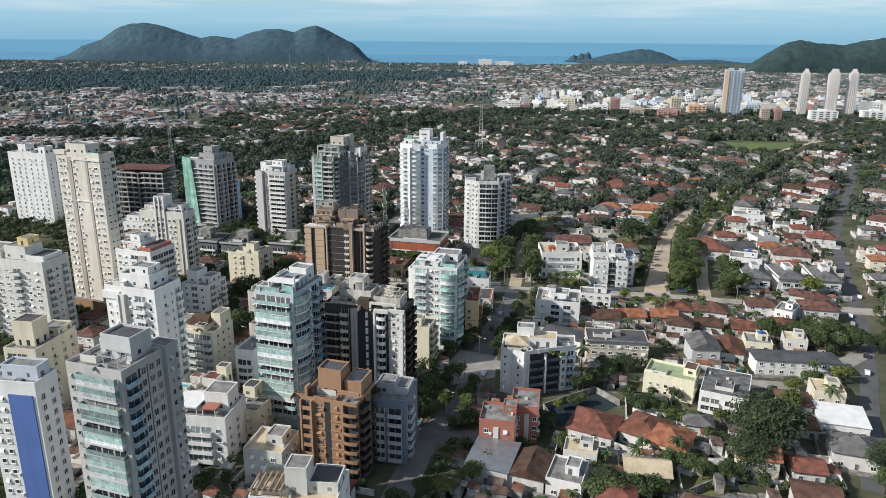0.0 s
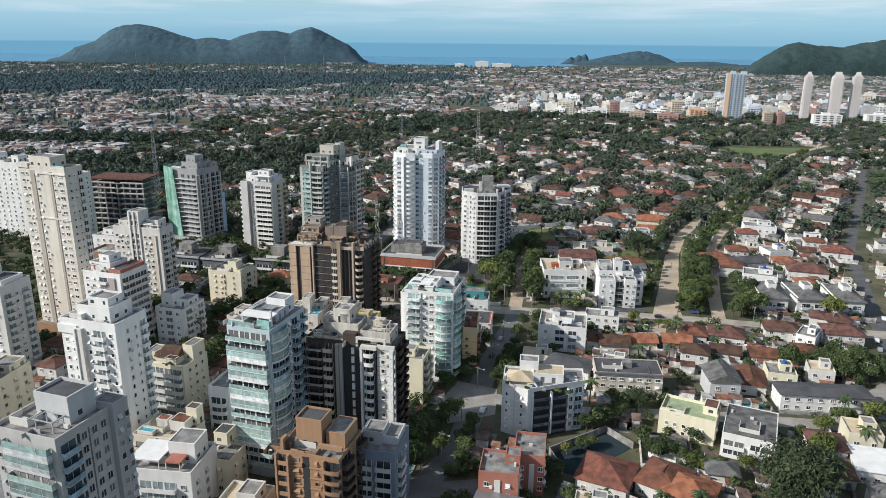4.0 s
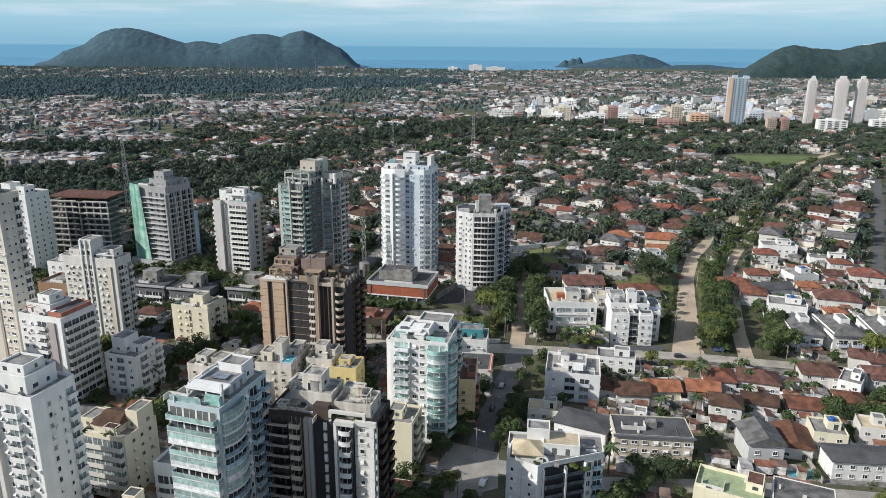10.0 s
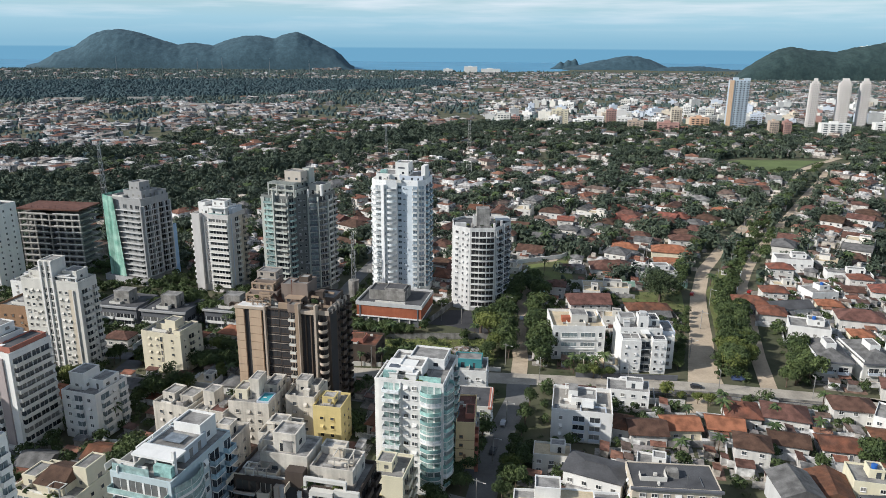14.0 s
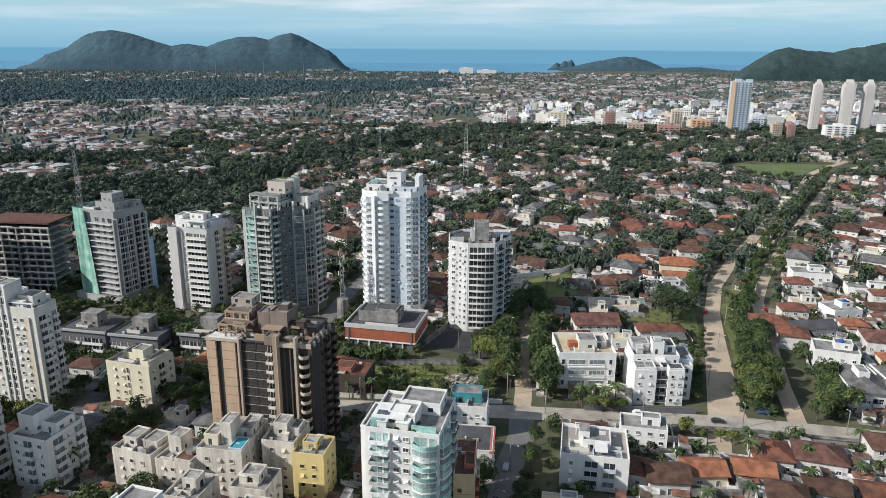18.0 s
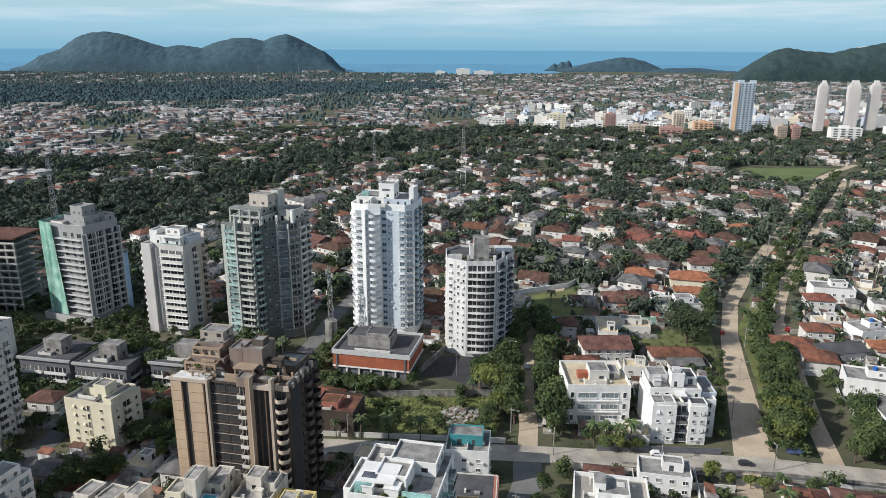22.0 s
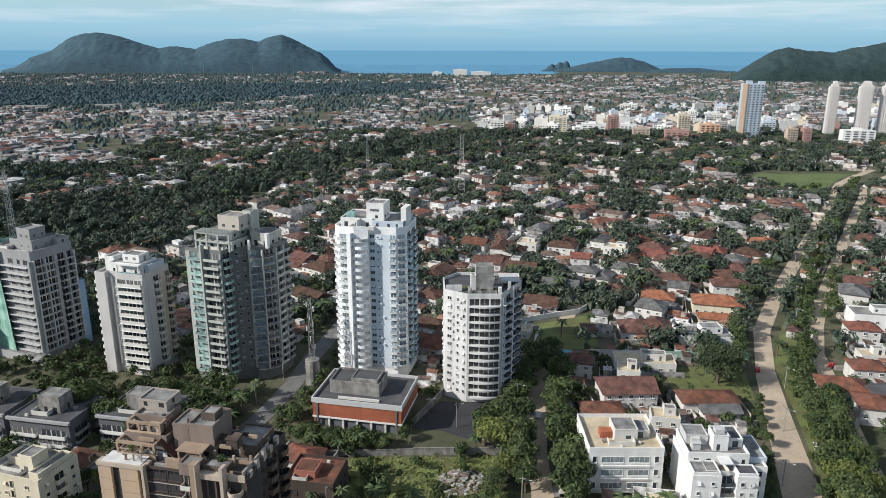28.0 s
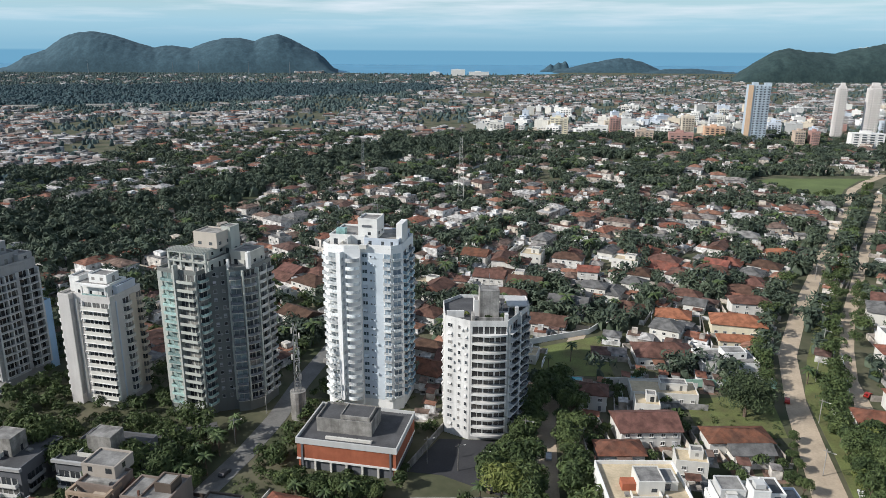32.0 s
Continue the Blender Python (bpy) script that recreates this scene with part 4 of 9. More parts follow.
RAW = paint("raw_grey_render", (0.34, 0.34, 0.335))
t = tower("netted_tower", "unfinished grey tower with green safety netting on one flank", -164.5, 454, -24, 23, 19, 44.0, RAW, {
    "F": [("slab", 14.6, 15.0, 1.7, 0.22, LGREY), ("win", 12.0, 2.2, 1.9, RAW), ("win", 16.4, 1.2, 1.9, RAW), ("win", 20.4, 2.6, 1.9, RAW), ("strip", 23.6, 0.8, 1.5, RAW)],
    "R": [("balc", 5.2, 9.0, 1.5, LGREY, GREYP, 0.3, 0.45, DARKGLASS), ("strip", 0.3, 0.7, 1.6, LGREY), ("strip", 5.4, 0.5, 1.4, LGREY), ("strip", 10.6, 1.4, 0.6, GREYP), ("balc", 14.9, 6.8, 1.6, LGREY, GREYP, 0.3, 0.45, DARKGLASS), ("strip", 14.8, 0.5, 1.4, LGREY), ("strip", 18.6, 0.7, 1.5, LGREY)],
}, 3.6, 2.9, blocks=[
    ("penthouse", 8, 4, 20, 15, 44.0, 47.4, RAW, ROOFGREY, 0.6), ("lift_room", 10, 6, 17, 13, 47.4, 51.4, RAW, CONCRETE, 0.6), ("penthouse", 16, 13, 22.5, 18.5, 44.0, 46.6, RAW, ROOFGREY, 0.5),
    ("side_wing", 18.5, 19.05, 23.4, 22.5, -0.3, 27.0, paint("sky_blue_tiling", (0.36, 0.52, 0.70)), ROOFGREY, 0.4), ("base", -3, -4, 26, -0.1, -0.3, 3.0, GREYP, ROOFGREY, 0.3)])
g = Geo()
g.v += [(-0.9, 20, 1), (-0.9, -2.0, 1), (10.5, -2.4, 1), (-0.9, 20, 46), (-0.9, -1.9, 46), (6.0, -1.8, 45)]
g.f += [(0, 1, 4, 3), (1, 2, 5, 4)]
g.m += [0, 0]
put("safety_net", g.mesh("safety_net", [NET]), t, label="green translucent netting")
for i in range(14):
    put("scaffold_rail", Geo().box(-0.9, -1.75, 0, 6.2, -1.62, 0.12).mesh("scaffold_rail", [RUST]), t, 0, 0, 2 + i * 3.0)


def construction():
    t = thing("construction_frame", "unfinished concrete frame building with rusty formwork on top", "building", -217, 464, 0, -8)
    W, D, fh = 35, 18, 3.3
    # Cores are dark grey to put the open floors' shade into the colour.
    put("core", Geo().box(14, 6, -0.3, 19, 18, 33).mesh("core", [DGREY]), t)
    put("core", Geo().box(3.5, 5, -0.3, W - 3.5, D - 4, 33).mesh("core", [DGREY]), t)
    for i in range(10):
        put("floor_slab", Geo().box(0, 0, 0, W, D, 0.55).mesh("floor_slab", [CONCRETE]), t, 0, 0, 2.9 + i * fh)
        put("parapet", Geo().box(0.1, -0.05, 0, 16, 0.2, 0.55).mesh("parapet", [OFFWHITE]), t, 0, 0, 3.45 + i * fh)
        put("parapet", Geo().box(20, 0.0, 0, W, 0.2, 0.55).mesh("parapet", [OFFWHITE]), t, 0, 0, 3.45 + i * fh)
    for i in range(9):
        put("column", Geo().box(-0.4, -0.02, 0, 0.4, 0.7, 33).mesh("column", [CONCRETE]), t, 0.5 + i * (W - 1) / 8, 0.05, 0)
    put("formwork", Geo().box(-0.6, -0.6, 35.3, W + 0.6, D + 0.6, 36.0).mesh("formwork", [RUST]), t)
    for i in range(20):
        put("rebar", Geo().box(-0.05, -0.05, 0, 0.05, 0.05, 1.6).mesh("rebar", [RUST]), t, 1 + i * 1.7, 1 + 15 * (i % 2), 36)


construction()


def brown_tower():
    dusky = paint("dusky_brown_facing", (0.235, 0.185, 0.155), 0.3)
    t = tower("brown_tower", "dark brown and tan apartment tower with stepped rooftop terraces", -61.6, 311, -14, 33, 18.4, 37.5, BROWN, {
        # Near-black strips stand for shaded slots, and for shade on the right face.
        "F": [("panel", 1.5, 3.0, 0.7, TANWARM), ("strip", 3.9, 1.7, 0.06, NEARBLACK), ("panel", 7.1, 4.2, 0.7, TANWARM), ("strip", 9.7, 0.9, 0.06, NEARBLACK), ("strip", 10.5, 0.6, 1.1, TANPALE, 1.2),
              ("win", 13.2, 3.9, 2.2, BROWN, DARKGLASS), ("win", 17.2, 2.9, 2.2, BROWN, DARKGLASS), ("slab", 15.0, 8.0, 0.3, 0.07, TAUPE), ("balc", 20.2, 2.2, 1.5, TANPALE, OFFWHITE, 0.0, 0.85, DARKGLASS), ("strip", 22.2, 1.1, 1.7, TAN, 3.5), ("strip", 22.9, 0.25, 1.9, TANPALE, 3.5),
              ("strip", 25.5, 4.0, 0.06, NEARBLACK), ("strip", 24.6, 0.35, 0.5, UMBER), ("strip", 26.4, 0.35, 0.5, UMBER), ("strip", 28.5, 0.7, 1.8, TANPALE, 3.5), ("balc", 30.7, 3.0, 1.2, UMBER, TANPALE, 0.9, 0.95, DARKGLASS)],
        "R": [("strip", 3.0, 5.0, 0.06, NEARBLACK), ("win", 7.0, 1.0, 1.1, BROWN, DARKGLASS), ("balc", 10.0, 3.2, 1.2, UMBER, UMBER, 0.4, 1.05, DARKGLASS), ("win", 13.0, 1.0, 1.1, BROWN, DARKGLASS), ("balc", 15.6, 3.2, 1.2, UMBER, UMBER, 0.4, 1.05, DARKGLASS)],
        "L": [("balc", 6, 4, 1.3, TAN, TAN), ("balc", 15, 4, 1.3, TAN, TAN)],
    }, 3.2, 2.86, blocks=[
        ("lintel", -0.2, -0.9, 10.9, 2.0, 37.6, 38.4, TANPALE), ("deck", 0.8, -0.4, 9.8, 3.4, 38.4, 38.55, AGEDWHITE),
        ("terrace_room", 2.6, 5.4, 12.4, 14, 37.5, 41.4, dusky, ROOFDARK, 0.7), ("terrace_room", 3.4, 8.2, 10.8, 14, 41.4, 44.4, dusky, ROOFGREY, 0.5), ("upper_room", 2.6, 11.0, 9.4, 16.5, 44.4, 46.6, TAUPE, ROOFGREY, 0.3),
        ("roof_beam", 2.2, 2.8, 11.2, 3.3, 40.8, 41.4, TAN), ("roof_beam", 2.2, 3.3, 2.7, 8.4, 40.8, 41.4, TAN), ("roof_beam", 10.7, 3.3, 11.2, 8.4, 40.8, 41.4, TAN), ("roof_beam", 3.0, 5.8, 11.0, 6.3, 43.9, 44.5, TAN), ("roof_beam", 3.0, 6.3, 3.5, 10.4, 43.9, 44.5, TAN), ("roof_beam", 10.5, 6.3, 11.0, 10.4, 43.9, 44.5, TAN),
        ("terrace_wall", 2.2, 2.8, 11.2, 3.05, 37.5, 38.9, TAN), ("terrace_wall", 3.0, 5.6, 11.0, 5.85, 41.4, 42.4, TANWARM),
        ("lift_room", 13.4, 6.5, 17.6, 13, 37.5, 44.4, dusky, ROOFGREY, 0.35), ("lift_room", 17.7, 5.6, 23.2, 13.4, 37.5, 45.2, dusky, ROOFGREY, 0.45), ("tank_box", 19.2, 8.2, 22.4, 11.6, 45.2, 46.8, UMBER, ROOFGREY, 0.2), ("pipe", 17.2, 6.2, 17.5, 6.5, 37.5, 46.4, RUST),
        ("awning", 16.6, 2.0, 22.4, 5.5, 41.2, 41.5, TAN), ("awning_post", 16.8, 2.2, 17.2, 2.6, 37.5, 41.2, TAN), ("awning_post", 21.8, 2.2, 22.2, 2.6, 37.5, 41.2, TAN), ("gable", 15.0, 0.4, 18.2, 1.2, 37.5, 40.2, TAN),
        ("tower_head", 18.6, -0.5, 22.6, 3.0, 37.6, 40.0, dusky, ROOFGREY, 0.3), ("lintel", 22.8, -1.0, 29.0, 0.6, 37.6, 38.7, TANPALE), ("tower_head", 23.2, 0.6, 28.4, 3.6, 37.5, 39.4, UMBER, ROOFGREY, 0.3),
        ("terrace_room", 24.6, 8.0, 31.4, 16.5, 37.5, 40.2, UMBER, ROOFGREY, 0.4), ("terrace_wall", 24.0, 5.0, 31.8, 5.25, 37.5, 38.9, TAN), ("terrace_wall", 31.9, 0.4, 32.2, 12.0, 37.5, 39.4, TAUPE), ("terrace_wall", 29.2, -0.3, 32.8, 0.0, 37.5, 39.0, TANPALE),
        ("roof_post", 23.4, 4.6, 23.9, 5.1, 37.5, 40.6, TAN), ("roof_post", 27.6, 4.6, 28.1, 5.1, 37.5, 39.9, TANPALE), ("roof_post", 31.4, 4.6, 31.9, 5.1, 37.5, 40.4, TAN), ("planter", 5, 9.0, 9.5, 9.8, 44.4, 44.9, CONCRETE), ("planter", 25, 6.2, 30, 6.9, 37.5, 38.2, CONCRETE), ("planter", 12.0, 1.0, 14.6, 1.7, 37.5, 38.3, CONCRETE)]
        + [("roof_post", x_, 2.8, x_ + 0.5, 3.3, 38.9, 40.8, TAN) for x_ in (2.2, 5.0, 7.9, 10.7)] + [("roof_post", x_, 5.8, x_ + 0.45, 6.25, 42.4, 43.9, TAN) for x_ in (3.0, 5.6, 8.1, 10.5)] + [("parapet_block", 32.3, 1.5 + 3.1 * i, 33.1, 2.7 + 3.1 * i, 37.5, 38.9 + 0.5 * (i % 3), TAUPE) for i in range(5)
    ], rim=0.8, roof=ROOFDARK)
    # steep dark roof falling from the upper terrace towards the lift rooms
    g = Geo()
    g.v += [(11.3, 4.2, 41.4), (14.6, 4.2, 37.9), (14.6, 13.5, 37.9), (11.3, 13.5, 43.6), (11.3, 4.2, 41.1), (14.6, 4.2, 37.6), (14.6, 13.5, 37.6), (11.3, 13.5, 43.3)]
    g.f += [(0, 1, 2, 3), (7, 6, 5, 4), (4, 5, 1, 0), (5, 6, 2, 1), (6, 7, 3, 2), (7, 4, 0, 3)]
    g.m += [0] * 6
    put("sloped_roof", g.mesh("sloped_roof", [TILEBROWN]), t, label="steep brown tiled slope")
    terraces(t, 24.5, 0.8, 31.5, 4.4, 37.55, 3, [TAN, TAUPE], 31)
    # Flat dark sheet in place of the recess; its shade is the colour.
    put("glazed_recess", Geo().box(11.0, -0.05, 1.0, 19.0, 0.1, 37.2).mesh("glazed_recess", [NEARBLACK]), t, label="near-black sheet standing for the shaded glazed recess")
    return t


brown_tower()

tower("cream_block", "cream six-storey apartment block with small square windows", -107.4, 343, -19, 17.7, 13, 15.2, CREAM, {
    "F": [("win", 3.6, 1.0, 0.9, CREAM), ("win", 7.0, 1.0, 0.9, CREAM), ("slit", 9.0, 0.9, CREAM), ("win", 13.8, 0.9, 0.9, CREAM)],
    "R": [("win", 2.4, 1.0, 1.0, CREAM), ("balc", 6.4, 3.4, 1.1, CREAM, CREAM), ("win", 10.8, 1.0, 1.0, CREAM)], },
    0.8, 2.8, roof=ROOFGREY, category="apartment block", blocks=[
    ("lift_room", 9, 3, 13.5, 8, 15.2, 20.0, CREAM, ROOFGREY, 0.3), ("upper_room", 3, 5, 9, 11, 15.2, 17.4, CREAM, ROOFGREY, 0.3), ("roof_frame", 14, 1, 17, 12, 15.2, 16.8, CREAM, ROOFGREY, 0.5)])

t = tower("white_striped_tower", "white apartment tower with a central column of dark openings", -150, 344, -14, 24.5, 10, 36.0, OFFWHITE, {
    "F": [("win", 1.8, 1.1, 1.0, OFFWHITE), ("win", 4.4, 1.1, 1.0, OFFWHITE), ("win", 7.2, 1.1, 1.0, OFFWHITE), ("win", 10.55, 1.4, 2.0, WHITE), ("win", 12.9, 1.4, 2.0, WHITE), ("win", 16.6, 1.1, 1.0, OFFWHITE), ("win", 19.2, 1.1, 1.0, OFFWHITE), ("strip", 20.9, 1.6, 0.05, BEIGE), ("strip", 22.2, 0.4, 0.5, OFFWHITE)],
    "R": [("balc", 3, 3.4, 1.0, OFFWHITE, OFFWHITE), ("win", 6, 1.0, 1.0, OFFWHITE), ("balc", 8.4, 2.6, 1.0, OFFWHITE, OFFWHITE)], "L": wins(3, 10, 1.2, 1.0, OFFWHITE)}, 3.0, 2.78, blocks=[
    ("frame_column", 9.0, -0.5, 9.7, 0.1, -0.3, 44, WHITE), ("frame_column", 11.4, -0.5, 12.0, 0.1, -0.3, 44, WHITE), ("frame_column", 13.8, -0.5, 14.5, 0.1, -0.3, 44, WHITE),
    ("lift_room", 9.0, 0.1, 14.5, 7, 36, 44, OFFWHITE, ROOFGREY, 0.4), ("penthouse", 16, 3, 22, 9, 36, 39.6, OFFWHITE, ROOFGREY, 0.4), ("penthouse", 1, 3, 8, 9, 36, 38.5, OFFWHITE, ROOFGREY, 0.4), ("roof_frame", 15.0, 0.4, 24.0, 0.8, 38.0, 38.4, WHITE), ("frame_post", 23.4, 0.4, 23.8, 0.8, 36, 38.0, WHITE)])
furnish(t, (9.0, 0.1), 0, 36.6, 2, 2.78, [("win", 1.55, 1.4, 2.0, WHITE), ("win", 3.9, 1.4, 2.0, WHITE)])

tower("banded_tower", "white tower with dark horizontal bands and a brown flank", -138, 289, -19, 18, 15, 32.5, WHITE, {
    "F": [("win", 2.0, 1.2, 1.1, WHITE), ("win", 5.0, 1.2, 1.1, WHITE), ("balc", 9.8, 4.2, 1.2, WHITE, WHITE), ("strip", 14.0, 3.0, 0.5, paint("mauve_facing", (0.42, 0.36, 0.35)))],
    "R": [("balc", 7.5, 13.5, 1.3, OFFWHITE, OFFWHITE)]}, 3.0, 2.85, blocks=[
    ("penthouse", 1, 3, 11, 12, 32.5, 35.6, WHITE, ROOFGREY, 0.5), ("lift_room", 4, 5, 9, 11, 35.6, 38.4, WHITE, ROOFGREY, 0.3), ("terrace_wall", 12, 1, 17.5, 14, 32.5, 34.4, REDP, ROOFDARK, 0.4)])

tower("white_low_block", "white low apartment block with stepped roof terrace", -113.5, 294, -18, 13, 14, 15.5, WHITE, {
    "F": [("win", 2.5, 1.2, 1.1, WHITE), ("balc", 6.5, 3.4, 1.0, WHITE, WHITE, 0.0, 1.05, PALEGLASS), ("win", 10.5, 1.2, 1.1, WHITE)],
    "R": [("balc", 4, 4.0, 1.1, WHITE, WHITE, 0.0, 1.05, PALEGLASS), ("win", 8, 1.2, 1.1, WHITE), ("balc", 11.5, 3.4, 1.1, WHITE, WHITE, 0.0, 1.05, PALEGLASS)]}, 1.0, 2.9, category="apartment block",
    blocks=[("lift_room", 1, 3, 6.5, 10, 15.5, 21, WHITE, ROOFGREY, 0.3), ("upper_room", 6.5, 5, 12, 12, 15.5, 18.3, WHITE, ROOFGREY, 0.5)])

PALEBEIGE = paint("pale_beige_paint", (0.66, 0.61, 0.53), 0.2)
tower("tall_beige_tower", "tall beige apartment tower with rows of small windows", -166.5, 306, -20.7, 24, 8.5, 70.8, PALEBEIGE, {
    "F": [("win", 2.0, 1.3, 0.9, WHITE), ("win", 4.2, 1.0, 0.9, WHITE), ("strip", 7.2, 2.2, 0.25, TAUPE), ("win", 9.6, 1.0, 0.9, WHITE), ("strip", 16.6, 1.2, 0.25, TAUPE), ("win", 18.6, 1.2, 0.9, WHITE), ("win", 21.6, 1.8, 1.0, WHITE)],
    "R": [("win", 2.0, 1.0, 0.8, WHITE), ("win", 4.4, 0.8, 0.8, WHITE), ("balc", 7.0, 2.4, 0.8, OFFWHITE, OFFWHITE)]}, 5.5, 2.92, blocks=[
    ("penthouse", 5.5, 0.6, 16.6, 8, 70.8, 75.0, PALEBEIGE, ROOFGREY, 0.4), ("cornice", -0.3, -0.4, 5.5, 2, 70.6, 72.4, PALEBEIGE), ("cornice", 8.4, -0.4, 24.2, 0.3, 68.6, 69.2, OFFWHITE), ("terrace_glass", 17.2, 0.3, 23.6, 0.5, 70.8, 72.2, TEALGLASS), ("cornice", 8.4, -0.4, 24.2, 0.3, 50.6, 51.1, OFFWHITE), ("base", -2, -3, 26, 8.3, -0.3, 5.2, OCHRE, ROOFGREY, 0.6)])

tower("cream_wide_tower", "wide cream apartment tower with many small windows and awnings", -196, 274, -14, 42, 14, 34.0, OFFWHITE, {
    "F": [("balc", 3.2, 3.6, 1.2, OFFWHITE, OFFWHITE, 0.0, 1.05, PALEGLASS), ("win", 7.4, 1.6, 0.9, WHITE), ("win", 11.4, 1.4, 0.9, WHITE), ("balc", 16.0, 4.0, 1.3, OFFWHITE, OFFWHITE, 0.0, 1.05, PALEGLASS), ("win", 21.0, 1.4, 0.9, WHITE), ("win", 24.6, 1.4, 0.9, WHITE), ("balc", 29.6, 4.0, 1.3, OFFWHITE, OFFWHITE, 0.0, 1.05, PALEGLASS), ("win", 34.6, 1.4, 0.9, WHITE), ("win", 38.6, 1.4, 0.9, WHITE)],
    "R": [("balc", 3, 3.4, 1.2, OFFWHITE, OFFWHITE, 0.0, 1.05, PALEGLASS), ("win", 7, 1.3, 1.0, WHITE), ("balc", 11, 3.4, 1.2, OFFWHITE, OFFWHITE, 0.0, 1.05, PALEGLASS)]}, 3.0, 2.85, blocks=[
    ("penthouse", 8, 3, 20, 12, 34, 37.5, OFFWHITE, ROOFGREY, 0.5), ("penthouse", 22, 3, 32, 12, 34, 39, OFFWHITE, ROOFGREY, 0.5), ("tank_room", 26, 6, 31, 12, 39, 42, YELLOW, ROOFGREY, 0.2), ("terrace_wall", 33, 2, 41, 12, 34, 36, WHITE, ROOFDARK, 0.5)])

tower("cream_small_tower", "narrow cream tower with round-cornered balconies and a flat cap", -137, 205, -8, 11, 20, 25.0, CREAM, {
    "F": [("balc", 4.5, 7.0, 1.2, CREAM, CREAM, 0.4)], "R": [("win", 3, 1.1, 1.1, CREAM), ("win", 8, 1.1, 1.1, CREAM), ("win", 13, 1.3, 1.2, CREAM), ("win", 17, 1.1, 1.1, CREAM)]}, 1.5, 2.85,
    blocks=[("lift_room", 1, 4, 8, 11, 25, 33, CREAM, ROOFDARK, 0.3), ("upper_room", 4, 12, 10.5, 19, 25, 27.5, CREAM, ROOFGREY, 0.4)])

tower("big_white_tower", "large white apartment tower with a plain flank and roof box", -108, 215.5, -17, 19, 13, 42.5, WHITE, {
    "F": [("win", 1.6, 0.8, 1.1, WHITE), ("win", 4.0, 0.7, 1.1, WHITE), ("strip", 6.0, 0.5, 1.6, WHITE), ("strip", 7.2, 1.8, 1.2, OFFWHITE), ("win", 9.6, 0.9, 1.1, WHITE), ("balc", 13.4, 4.4, 1.3, WHITE, WHITE, 0.0, 1.05, PALEGLASS), ("win", 17.2, 0.9, 1.1, WHITE)],
    "R": [("win", 4.6, 0.9, 1.2, WHITE), ("win", 8.0, 0.6, 1.0, WHITE), ("balc", 11.0, 2.8, 1.0, WHITE, WHITE, 0.0, 1.05, PALEGLASS)]}, 3.0, 2.92, blocks=[
    ("penthouse", 4.5, 2, 16, 11, 42.5, 46.6, WHITE, ROOFDARK, 0.6), ("lift_room", 8, 3, 15, 9, 46.6, 49.0, WHITE, ROOFGREY, 0.5), ("terrace_wall", -0.6, -0.6, 6, 7, 39, 41.5, WHITE)])

tower("cream_terraced_block", "cream mid-rise block with wide banded balconies and a gabled roof room", -97.5, 237.5, -17, 17.5, 13, 18.6, CREAM, {
    "F": [("balc", 8.7, 16.6, 1.4, OFFWHITE, OFFWHITE, 0.0, 1.2, PALEGLASS)],
    "R": [("win", 3.4, 1.0, 1.0, CREAM), ("win", 6.6, 1.0, 1.0, CREAM), ("win", 10.0, 1.0, 1.0, CREAM)]}, 1.0, 2.9, category="apartment block", blocks=[
    ("terrace_room", 1, 3, 5, 9, 18.6, 21.4, CREAM, ROOFGREY, 0.3), ("roof_frame", 6, 2, 13.5, 11, 18.6, 21.0, CREAM), ("stair_room", 13.5, 6, 17.2, 12.5, 18.6, 24.0, CREAM, ROOFGREY, 0.3)])

g = Geo()
g.face([(5.4, 1.4, 21.0), (14.1, 1.4, 21.0), (13.0, 6.5, 23.2), (6.5, 6.5, 23.2)])
g.face([(14.1, 11.6, 21.0), (5.4, 11.6, 21.0), (6.5, 6.5, 23.2), (13.0, 6.5, 23.2)])
g.face([(14.1, 1.4, 21.0), (14.1, 11.6, 21.0), (13.0, 6.5, 23.2)])
g.face([(5.4, 11.6, 21.0), (5.4, 1.4, 21.0), (6.5, 6.5, 23.2)])
put("gabled_roof", g.mesh("gabled_roof", [TILEBROWN]), [o for o in scene.objects if o.name == "cream_terraced_block"][0], label="brown tiled roof")

